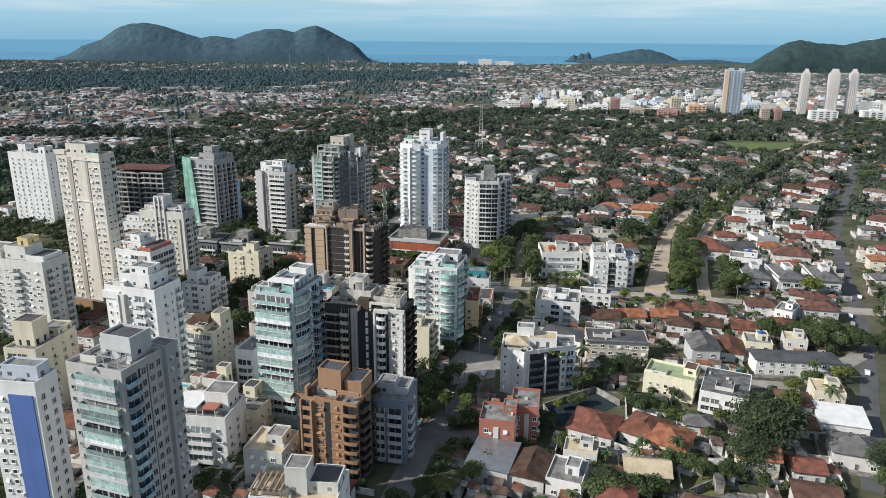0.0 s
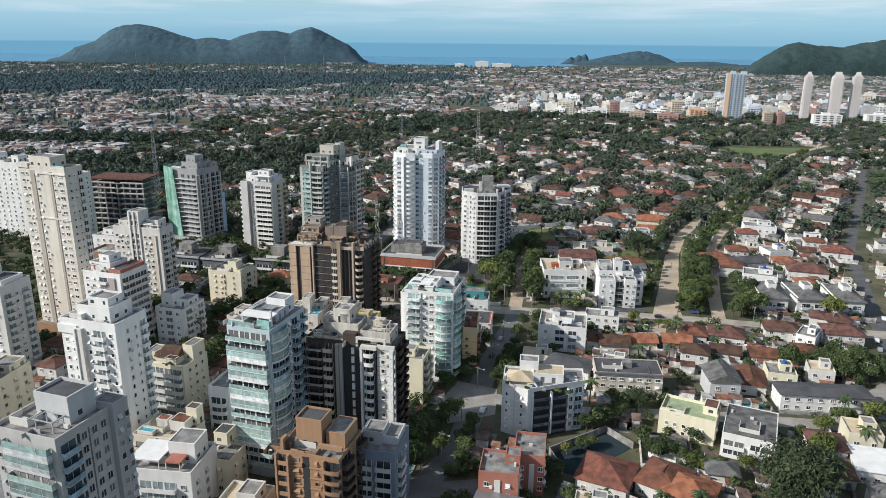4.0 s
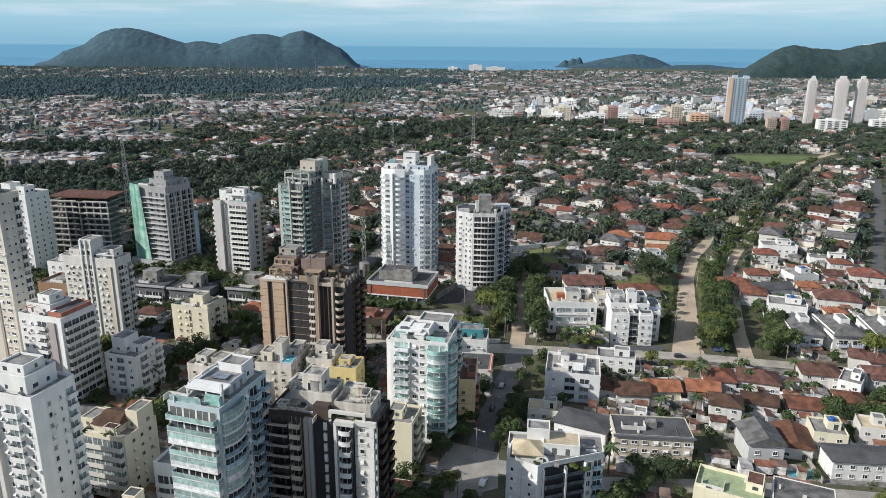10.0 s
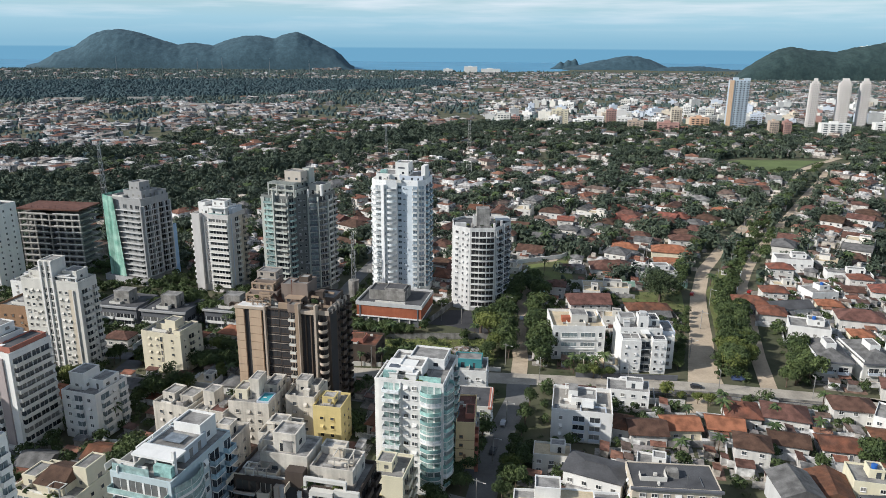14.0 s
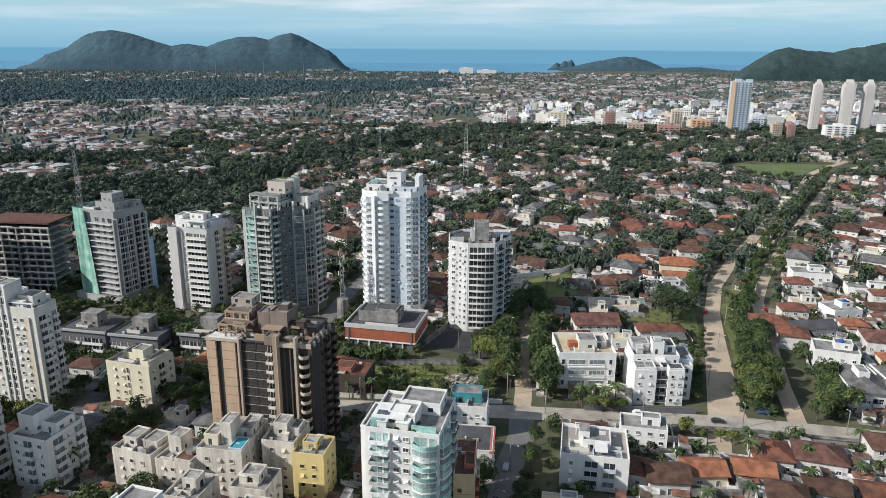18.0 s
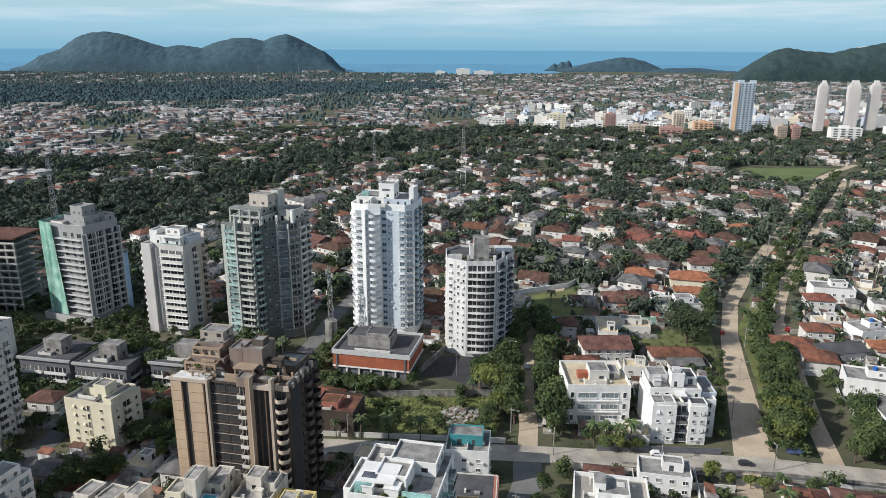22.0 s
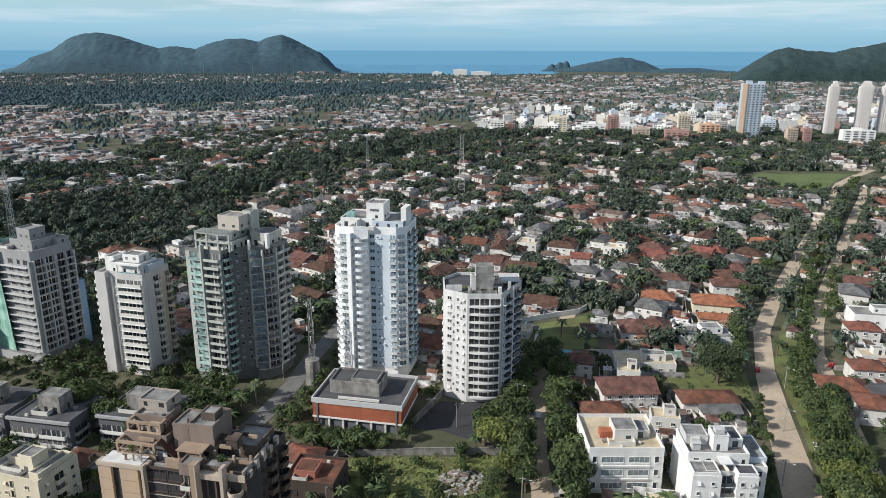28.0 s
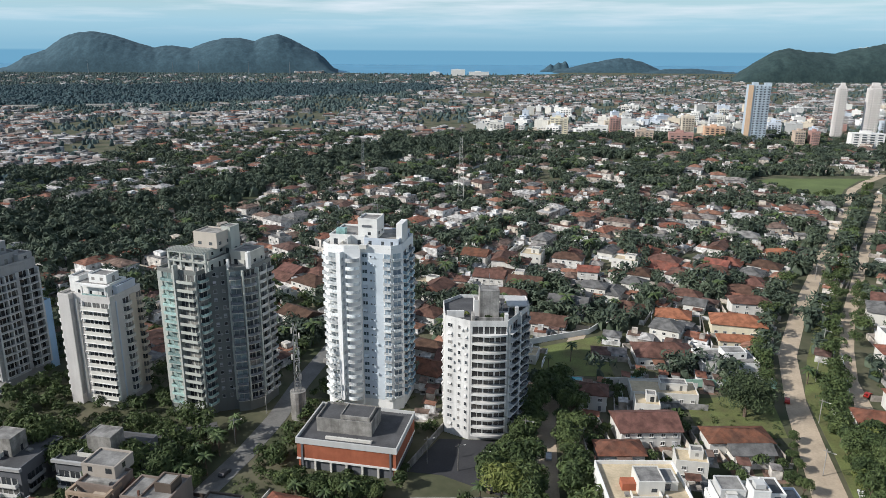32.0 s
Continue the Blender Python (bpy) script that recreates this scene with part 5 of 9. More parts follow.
tower("glass_balcony_tower", "pale blue-white tower with full-width glass balconies and rounded bays", -57, 205.0, -18, 13.2, 19, 45.2, paint("pale_aqua_paint", (0.50, 0.58, 0.60)), {
    "F": [("mix", 6.4, 12.2, 1.5, WHITE, RAILGLASS, 0.0, GLASS, 0.5)],
    "R": [("mix", 4.6, 8.4, 0.6, WHITE, BLUEGLASS, 1.2, GLASSBLUE, 0.6), ("strip", 11.6, 0.5, 0.05, DGREY), ("win", 10.2, 1.1, 1.2, WHITE), ("balc", 13.2, 3.4, 1.3, WHITE, BLUEGLASS), ("balc", 17.6, 2.6, 1.3, WHITE, BLUEGLASS)]}, 4.3, 2.88, rim=0.35, blocks=[
    ("penthouse", 3.5, 6.5, 11.5, 13.5, 45.2, 47.8, paint("pale_grey_blue_paint", (0.46, 0.50, 0.53)), ROOFGREY, 0.3), ("canopy", 3.0, 2.4, 12.2, 6.4, 47.8, 48.2, WHITE), ("canopy_post", 3.2, 2.6, 3.5, 2.9, 45.2, 47.8, WHITE), ("canopy_post", 8.0, 2.6, 8.4, 2.9, 45.2, 47.8, WHITE), ("canopy_post", 11.8, 2.6, 12.4, 3.2, 45.2, 50.0, WHITE),
    ("lift_room", 5, 12.5, 11, 17.6, 45.2, 49.4, WHITE, ROOFGREY, 0.4), ("glass_room", 8.6, 1.4, 12.4, 2.4, 45.2, 47.4, TEALGLASS), ("glass_screen", 0.4, 0.3, 8.4, 0.42, 45.2, 47.0, RAILGLASS), ("parapet_frame", 1.0, 6.0, 1.3, 18, 46.8, 47.1, WHITE), ("parapet_frame", 3.4, 8.0, 3.6, 12.6, 48.3, 49.0, WHITE), ("solar_panel", 5.6, 8.0, 9.6, 11.0, 48.2, 48.3, SLATEGLASS)]
    + [("rail_post", 1.0, 6.0 + 2.0 * i, 1.2, 6.2 + 2.0 * i, 45.2, 46.8, WHITE) for i in range(7)])

tower("dark_striped_tower", "dark brown tower with pale vertical ribs and stacked white balconies", -37.8, 216, -14, 26.9, 11.2, 36.5, BROWN, {
    # Near-black strips here take the place of the shaded slots between ribs.
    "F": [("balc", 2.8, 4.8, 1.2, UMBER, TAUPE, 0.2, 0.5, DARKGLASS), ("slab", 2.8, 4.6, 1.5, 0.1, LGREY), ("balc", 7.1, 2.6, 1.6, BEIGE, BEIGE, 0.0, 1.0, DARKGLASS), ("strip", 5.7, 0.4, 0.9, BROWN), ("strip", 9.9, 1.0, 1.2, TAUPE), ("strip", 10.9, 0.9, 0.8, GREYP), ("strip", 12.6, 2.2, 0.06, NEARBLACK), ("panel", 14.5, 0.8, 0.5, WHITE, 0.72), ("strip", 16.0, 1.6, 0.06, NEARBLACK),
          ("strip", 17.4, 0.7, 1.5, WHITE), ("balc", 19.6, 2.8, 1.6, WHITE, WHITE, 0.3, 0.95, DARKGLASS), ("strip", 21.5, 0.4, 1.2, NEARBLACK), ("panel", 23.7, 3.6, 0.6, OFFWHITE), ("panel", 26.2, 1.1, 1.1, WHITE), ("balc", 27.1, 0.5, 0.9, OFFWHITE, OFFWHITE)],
    (21.9, -0.6, 0): [("win", 1.8, 0.9, 1.0, OFFWHITE)],
    "R": [("balc", 3.5, 4, 1.2, BROWN, BROWN, 0.0, 1.05, DARKGLASS), ("win", 6.6, 1.2, 1.3, BROWN), ("balc", 9, 3.6, 1.2, BROWN, BROWN, 0.0, 1.05, DARKGLASS)]}, 3.0, 2.8, blocks=[
    ("penthouse", 5, 3, 15, 11, 36.5, 41.0, AGEDCREAM, STAINED, 0.5), ("lift_room", 7, 4.5, 12, 9.5, 41.0, 45.0, AGEDCREAM, STAINED, 0.3), ("penthouse", 16, 2, 25, 9.5, 36.5, 39.6, AGEDCREAM, STAINED, 0.8), ("gable_fin", 11.6, -0.3, 15.4, 2, 36.5, 40.0, BROWN), ("planter", 17.2, -1.6, 22.0, -0.2, 36.2, 37.2, OFFWHITE), ("planter", 22.0, -1.0, 27.2, -0.2, 36.4, 37.6, OFFWHITE), ("round_terrace", 2.0, 1.0, 9.0, 4.0, 36.5, 37.6, BEIGE, STAINED, 0.4), ("lift_room", 3.0, 6.0, 6.5, 10.5, 36.5, 41.5, AGEDCREAM, STAINED, 0.3), ("roof_frame", 15.6, -0.6, 24.5, 0.2, 38.6, 39.3, OFFWHITE), ("frame_post", 15.6, -0.6, 16.2, 0, 36.5, 38.6, OFFWHITE), ("frame_post", 23.9, -0.6, 24.5, 0, 36.5, 38.6, OFFWHITE), ("stair_room", 16, 8.0, 21, 11, 36.5, 41.0, AGEDCREAM, STAINED, 0.3)])

tower("teal_balcony_tower", "white tower with teal curved glass balconies and rooftop pool deck", -11.5, 264.5, -14, 18, 19, 34.0, WHITE, {
    "F": [("balc", 3.6, 4.8, 1.6, WHITE, WHITEGLASS, 0.0, 0.95, MISTGLASS), ("strip", 6.1, 0.3, 0.4, WHITE), ("win", 7.6, 1.3, 1.0, WHITE), ("win", 10.0, 1.3, 1.0, WHITE), ("mix", 14.6, 5.8, 0.9, WHITE, TEALGLASS, 1.2, MISTGLASS, 0.35)],
    "R": [("mix", 4.2, 7.4, 0.9, WHITE, TEALGLASS, 1.2, MISTGLASS, 0.35), ("win", 10, 1.2, 1.2, WHITE), ("balc", 14.5, 4, 1.2, WHITE, RAILGLASS)], "L": [("balc", 5, 4, 1.2, WHITE, WHITE), ("win", 11, 1.2, 1.1, WHITE)]}, 3.2, 2.8, blocks=[
    ("roof_deck", 4.5, 4.5, 11, 11, 34.0, 36.6, WHITE, ROOFGREY, 0.5), ("pergola_slab", 1.0, 2.0, 9.0, 9.0, 36.4, 36.8, WHITE), ("canopy_post", 1.2, 2.2, 1.5, 2.5, 34.0, 36.4, WHITE), ("canopy_post", 8.5, 2.2, 8.8, 2.5, 34.0, 36.4, WHITE), ("solar_panel", 2.0, 3.0, 5.0, 5.0, 36.8, 36.9, SLATEGLASS), ("fin_wall", 11.0, 3.0, 11.4, 10.0, 34.0, 37.4, WHITE), ("glass_room", 1, 1, 4.5, 6, 34.0, 36.4, TEALGLASS), ("lift_room", 6, 10, 16, 18, 34.0, 36.8, WHITE, ROOFGREY, 0.5), ("terrace_wall", 11, 1, 17, 1.3, 34.0, 36.0, TEALGLASS), ("side_wing", -3.2, 6, 0, 18, -0.3, 31.0, WHITE, ROOFGREY, 0.5)])

tower("yellow_slab", "narrow pale yellow block with stepped roof and tiny windows", -13.4, 247, -14, 9.2, 11, 15.8, PALEYELLOW, {
    "F": [("win", 2.4, 0.8, 0.8, YELLOW)], "R": [("balc", 3.2, 3.6, 1.3, CREAM, CREAM), ("balc", 8, 3.6, 1.3, CREAM, CREAM)], "L": wins(2, 11, 0.9, 0.9, CREAM)}, 1.2, 2.85, category="apartment block",
    blocks=[("lift_room", 1.2, 3, 5.5, 8, 15.8, 18.4, PALEYELLOW, ROOFGREY, 0.3)])

ANNEX = paint("apricot_paint", (0.74, 0.57, 0.33), 0.1)
tower("yellow_annex", "narrow apricot block with round porthole windows", 9.8, 270, -6, 5.4, 17, 17.6, ANNEX, {
    # Dark grey base on the front stands for a shaded, recessed ground floor.
    "F": [("win", 1.6, 0.9, 0.7, OCHRE), ("slab", 2.7, 5.4, 0.06, 0.1, OCHRE)], "R": [("balc", 4, 4.2, 1.1, REDP, REDP), ("win", 9, 1.2, 1.1, WHITE), ("balc", 13, 3.6, 1.0, OFFWHITE, LGREY)]}, 1.0, 2.8, category="apartment block", roof=TILEBROWN, rim=0.5, blocks=[("upper_room", 2.6, 3, 5.2, 9, 17.6, 19.0, REDP, TILEBROWN, 0.2), ("base", -0.2, -0.3, 5.6, -0.02, -0.3, 3.0, DGREY)])
tower("dark_roof_block", "white low block with a dark flat roof and maroon eaves", 10.6, 295, -8, 11.5, 14, 9.6, OFFWHITE, {"F": wins(3, 11.5), "R": wins(3, 14)}, 0.8, 2.9, category="apartment block", roof=ROOFDARK, rim=0.4, blocks=[("eave", 10.6, -0.4, 11.9, 13.8, 9.3, 9.9, REDP)])
tower("white_pool_house", "white flat-roofed block with a teal tank room on top", 10.0, 318, -8, 12.5, 12, 10.5, WHITE, {
    "F": [("win", 2.2, 1.2, 0.9, WHITE), ("win", 5.5, 1.2, 0.9, WHITE), ("win", 9.5, 1.2, 0.9, WHITE)], "R": wins(3, 12)}, 1.0, 2.9, category="building", blocks=[("tank_room", 1.0, 4, 10.5, 10, 10.5, 13.6, paint("teal_paint", (0.07, 0.28, 0.30)), ROOFGREY, 0.3)])

OCHRELIGHT = paint("light_ochre_facing", (0.385, 0.235, 0.14), 0.25)
tower("ochre_tower", "ochre brick tower with arched rooftop frames", -38.6, 177, -16, 16.6, 14, 24.0, OCHRELIGHT, {
    # The near-black strip paints the dark slot's shade on a flat wall.
    "F": [("balc", 1.8, 2.7, 0.9, OCHRELIGHT, OCHRELIGHT, 0.0, 0.95), ("strip", 0.25, 0.5, 1.1, OCHRELIGHT), ("strip", 3.4, 0.5, 1.1, OCHRELIGHT), ("win", 5.3, 1.6, 1.1, OCHRELIGHT), ("slab", 5.3, 3.2, 0.3, 0.25, OCHRELIGHT), ("strip", 7.9, 1.7, 0.06, NEARBLACK), ("win", 10.6, 0.8, 1.0, OCHRELIGHT), ("slab", 10.7, 3.8, 0.3, 0.25, OCHRELIGHT), ("strip", 12.7, 0.4, 0.9, OCHRELIGHT), ("balc", 15.0, 4.0, 1.5, UMBER, OCHRE, 0.3, 0.9, DARKGLASS)],
    "R": [("balc", 4, 5.4, 1.4, UMBER, UMBER, 0.4, 1.05, DARKGLASS), ("win", 8.4, 1.2, 1.4, OCHRE), ("balc", 12.6, 4.6, 1.4, UMBER, UMBER, 0.3)]}, 1.2, 2.86, blocks=[
    ("lift_room", 3.6, 4, 10.4, 10, 24.0, 31.5, OCHRELIGHT, ROOFDARK, 0.5), ("roof_frame", 1, 0.5, 1.8, 3, 24, 27.5, OCHRELIGHT), ("roof_frame", 11, 1, 17, 1.8, 26.4, 27.4, OCHRELIGHT), ("upper_room", 11, 5, 16, 13, 24, 28.5, OCHRELIGHT, ROOFGREY, 0.3)])

# Slate wall darkened and blued for the ochre tower's shadow on it.
SLATE = paint("shaded_slate_paint", (0.20, 0.235, 0.29), 0.15)
tower("slate_block", "grey-blue mid-rise block with banded balconies", -21.2, 184, -12, 11.5, 14, 20.0, SLATE, {
    "F": [("balc", 3.2, 4.4, 1.2, LGREY, LGREY), ("balc", 8.4, 4.0, 1.2, LGREY, LGREY)], "R": [("balc", 4, 4, 1.2, LGREY, LGREY), ("win", 9.5, 1.2, 1.2, LGREY)]}, 1.2, 2.85, category="apartment block",
    blocks=[("lift_room", 2, 4, 7, 10, 20, 23.5, GREYP, ROOFGREY, 0.3), ("upper_room", 7, 5, 11, 12, 20, 22, LGREY, ROOFGREY, 0.4)])

tower("grey_tower", "grey apartment tower with glazed balconies and a recessed tank room", -81.6, 141.5, -19, 15.0, 12.6, 51.0, paint("warm_grey_paint", (0.48, 0.465, 0.445)), {
    "F": [("win", 1.2, 0.7, 0.8, GREYP), ("mix", 8.6, 10.6, 1.2, LGREY, MISTGLASS, 0.0, GLASS, 0.55)],
    # Near-black and dark grey strips stand for shaded grooves in the wall.
    "R": [("balc", 2.6, 3.8, 1.0, GREYP, BLUEGLASS, 0.0, 1.0, GLASSBLUE), ("strip", 5.0, 0.6, 0.06, NEARBLACK), ("strip", 7.5, 0.3, 0.06, DGREY), ("win", 6.3, 1.2, 1.5, LGREY), ("win", 8.8, 1.2, 1.5, LGREY), ("win", 11.0, 1.2, 1.5, LGREY)], (16.1, 12.6, 90): [("win", 1.4, 1.0, 1.2, LGREY), ("win", 3.4, 1.0, 1.2, LGREY)]}, 4.8, 2.84, blocks=[("penthouse", 4.5, 6.0, 12.5, 12.4, 51.0, 56.1, LGREY, ROOFDARK, 0.6), ("upper_room", 2, 8.0, 4.5, 12.2, 51.0, 54.0, LGREY, ROOFGREY, 0.3), ("rear_wing", 11, 12.65, 16.1, 16.6, -0.3, 52.0, GREYP, ROOFGREY, 0.6)])

tower("blue_white_tower", "white tower with a broad blue vertical stripe", -110.0, 155.5, -8, 13.3, 8.0, 39.4, WHITE, {
    "F": [("win", 1.6, 1.1, 1.0, WHITE), ("win", 4.0, 1.1, 1.0, WHITE), ("strip", 9.2, 6.4, 0.3, BLUEP)],
    "R": [("win", 2.2, 1.2, 1.4, WHITE), ("win", 5.6, 1.2, 1.4, WHITE)]}, 2.0, 2.9, blocks=[("penthouse", 3, 2.5, 12.5, 7, 39.4, 42.8, PALEBLUE, ROOFGREY, 0.5)])

tower("white_balcony_block", "white block with stacked balconies and a red awning on its roof", -78.1, 182.5, -8, 17.1, 14.5, 15.0, WHITE, {
    "F": [("balc", 8.0, 10.0, 1.3, WHITE, WHITE, 0.0, 1.05, PALEGLASS), ("win", 14.8, 1.2, 1.1, LGREY)], "R": [("win", 3, 1.2, 1.1, LGREY), ("win", 8, 1.2, 1.1, LGREY)]}, 1.2, 2.9, category="apartment block",
    blocks=[("stair_room", 8.8, 5.2, 16, 12.4, 15.0, 20.7, WHITE, ROOFGREY, 0.2), ("awning", 9.8, 1.0, 14, 5.0, 17.4, 17.8, REDP), ("awning_post", 9.9, 1.1, 10.1, 1.3, 15.0, 17.4, WHITE), ("awning_post", 13.6, 1.1, 13.8, 1.3, 15.0, 17.4, WHITE), ("canopy", 0.3, 1, 8.3, 10.3, 17.6, 18.0, WHITE)] + [("canopy_post", x, y, x + 0.2, y + 0.2, 15.0, 17.6, WHITE) for x in (0.5, 7.9) for y in (1.2, 9.9)])
tower("sage_house", "grey-green three-storey house with a pale flat roof", -54.5, 173, -12, 11.5, 12, 10.0, OFFWHITE, {
    "F": wins(3, 11.5), "R": wins(3, 12)}, 0.8, 2.9, category="house", roof=ROOFCREAM, blocks=[("upper_room", 5, 4, 10, 10, 10, 13.0, OFFWHITE, ROOFGREY, 0.3)])
tower("pergola_block", "white block with a timber pergola and a plain stair tower", -43.2, 138, -6, 20.2, 12.9, 19.7, WHITE, {"F": wins(5, 20.2), "R": wins(3, 12.9)}, 0.8, 2.9, category="apartment block", roof=ROOFCREAM,
    blocks=[("stair_room", 7.8, 2.8, 12.9, 8.3, 19.7, 26.6, OFFWHITE, ROOFGREY, 0.2), ("upper_room", 12.9, 3.7, 19.8, 11, 19.7, 22.5, OFFWHITE, ROOFDARK, 0.4)] + [("pergola_beam", 0.4 + 1.35 * i, 0.5, 0.8 + 1.35 * i, 7.4, 21.9, 22.4, TAN) for i in range(6)] + [("pergola_beam", 0.2, 0.8, 7.6, 1.2, 21.5, 21.9, TAN), ("pergola_beam", 0.2, 6.6, 7.6, 7.0, 21.5, 21.9, TAN)] + [("pergola_post", x, y, x + 0.3, y + 0.3, 19.7, 21.5, TAN) for x in (0.3, 7.1) for y in (0.85, 6.65)])
tower("small_white_block", "white curved-balcony block squeezed beside a tower", -71.5, 227, -14, 7, 12, 15, WHITE, {"F": [("balc", 3.5, 5.5, 1.1, WHITE, WHITE, 0.5)], "R": wins(2, 12)}, 1.0, 2.85, category="apartment block")

# cream and white low blocks in front of the brown tower
def low_block(lab, x, y, rot, W, D, H, m, rooms):
    tower("low_block", lab, x, y, rot, W, D, H, m, {"F": wins(max(2, int(W / 3.5)), W, 1.1, 1.0, m), "R": wins(max(2, int(D / 4)), D, 1.1, 1.0, m)}, 0.8, 2.85, category="apartment block", blocks=rooms)


low_block("off-white stepped block with a rooftop stair tower", -59, 285.5, -11, 13, 18, 16.0, AGEDCREAM, [("stair_room", 5.5, 4, 8.5, 10, 16, 22.5, AGEDCREAM, STAINED, 0.2), ("upper_room", 1, 3, 5, 9, 16, 19, CREAM, STAINED, 0.4), ("upper_room", 8.5, 8, 12.5, 16, 16, 18.6, AGEDCREAM, STAINED, 0.5), ("pool_deck", 8.8, 1, 12.6, 7, 16, 16.8, PALEBLUE, WATERPOOL, 0.3)])
low_block("white flat block with roof rooms", -84, 291, -20, 13, 11, 13.0, AGEDCREAM, [("upper_room", 1.5, 3, 6, 9, 13, 15.6, AGEDCREAM, CONCRETE, 0.4), ("upper_room", 7, 4, 12, 10, 13, 15.0, AGEDCREAM, CONCRETE, 0.4)])
low_block("white block with a dark terrace and stair tower", -70.5, 286, -18, 11, 12, 12.5, AGEDCREAM, [("stair_room", 1, 5, 5, 10, 12.5, 17.5, AGEDCREAM, STAINED, 0.2), ("terrace", 5.5, 1, 10.5, 6, 12.5, 13.6, AGEDCREAM, TILEBROWN, 0.2)])
low_block("off-white block with a tank room and pale parapets", -42.5, 290, -12, 9.5, 12, 15.5, AGEDCREAM, [("tank_room", 2, 4, 6, 9, 15.5, 19.5, AGEDCREAM, STAINED, 0.2), ("upper_room", 6.2, 5, 9, 10, 15.5, 17.6, AGEDCREAM, STAINED, 0.4)])
low_block("yellow block with a small flat roof room", -33.5, 286, -12, 9, 10, 14.0, YELLOW, [("tank_room", 2, 3, 6, 7, 14, 16.4, YELLOW, STAINED, 0.2)])
low_block("white low block with roof terrace rooms", -47, 272, -12, 10, 10, 13.0, AGEDCREAM, [("upper_room", 2, 3, 7, 8, 13, 15.6, AGEDCREAM, STAINED, 0.4)])
low_block("white narrow block with a plain stair tower", -62, 268, -14, 9, 11, 13.5, AGEDCREAM, [("stair_room", 3, 4, 7, 8, 13.5, 17.0, AGEDCREAM, STAINED, 0.2)])
low_block("grey-white block under a flat concrete roof", -76, 262, -16, 11, 12, 10.0, AGEDCREAM, [("upper_room", 3, 4, 8, 9, 10, 12.6, AGEDCREAM, CONCRETE, 0.3)])
for lab, x, y in (("dark grey flat-roofed block with a concrete tank room", -146.5, 389), ("dark grey flat-roofed block with pale balconies", -123.5, 383), ("dark grey block with white banded balconies", -96, 383)):
    tower("slate_roof_block", lab, x, y, -13, 21, 17, 9.0, DGREY, {"F": [("balc", 5.2, 9.0, 1.2, LGREY, WHITE), ("balc", 15.4, 9.0, 1.2, LGREY, WHITE)], "R": [("balc", 5, 6, 1.0, DGREY, GREYP), ("win", 12, 1.4, 1.3, GREYP)]}, 0.6, 2.9, category="apartment block", roof=ROOFDARK, rim=0.5, group="dark flat-roofed blocks",
          blocks=[("tank_room", 7, 5, 14.5, 11, 9, 14.5, CONCRETE, ROOFGREY, 0.2), ("eave", -0.6, -0.8, 21.6, 0.2, 8.6, 9.5, GREYP)])
tower("red_roof_block", "dark block with a small red tiled roof", -32, 347, -12, 14, 13, 8.0, BROWN, {"F": wins(3, 14, mat=BROWN), "R": wins(3, 13, mat=BROWN)}, 0.8, 2.9, category="apartment block", roof=TILE, blocks=[("upper_room", 2, 3, 8, 9, 8, 10, REDP, TILE, 0.1)])
for x, y, W, H in ((-282, 461, 30, 46), (-236, 440, 24, 42)):
    tower("far_white_tower", "plain white apartment tower with small windows", x, y, -16, W, 16, H, WHITE, {"F": wins(6, W, 1.0, 1.1), "R": wins(3, 16, 1.0, 1.1)}, 3, 2.9, group="plain white towers", blocks=[("lift_room", 5, 4, 11, 11, H, H + 5, WHITE, ROOFGREY, 0.3), ("lift_room", W - 9, 4, W - 4, 11, H, H + 4, WHITE, ROOFGREY, 0.3)])
tower("white_mid_block", "low white block with rooftop rooms behind the towers", -188, 400, -14, 26, 16, 16, WHITE, {"F": wins(6, 26), "R": wins(3, 16)}, 1, 2.9, category="apartment block", blocks=[("upper_room", 4, 4, 12, 12, 16, 19, WHITE, ROOFGREY, 0.5), ("lift_room", 16, 5, 20, 11, 16, 21, WHITE, ROOFGREY, 0.3)])
tower("orange_low_block", "unfinished orange brick block with bare terraces", -178, 372, -14, 18, 14, 15, OCHRE, {"F": wins(4, 18, mat=OCHRE), "R": wins(3, 14, mat=OCHRE)}, 1, 2.9, category="apartment block", roof=CONCRETE)

# white buildings of the middle block
tower("white_office", "white four-storey building with long windows and a cream roof", 51.6, 351, -2, 20.8, 19, 13.2, WHITE, {
    "F": [("win", 1.6, 1.1, 1.9, WHITE), ("win", 6.6, 6.0, 1.7, WHITE, PALEGLASS), ("win", 14.0, 5.6, 1.7, WHITE, PALEGLASS), ("win", 18.9, 1.1, 1.9, WHITE), ("slab", 10.2, 13.4, 0.5, 0.5, WHITE)], "R": wins(4, 19, 1.4, 1.4, LGREY), "L": wins(4, 19, 1.4, 1.4, LGREY)}, 0.6, 4.1, category="building", roof=ROOFCREAM, rim=1.2,
    blocks=[("stair_room", 8, 5, 14.5, 12, 13.2, 17.0, OFFWHITE, ROOFGREY, 0.2), ("upper_room", 14.5, 7, 18.5, 13, 13.2, 15.6, OFFWHITE, ROOFGREY, 0.2), ("brick_box", 4.5, 7, 8, 10, 13.2, 15.2, BRICK)])
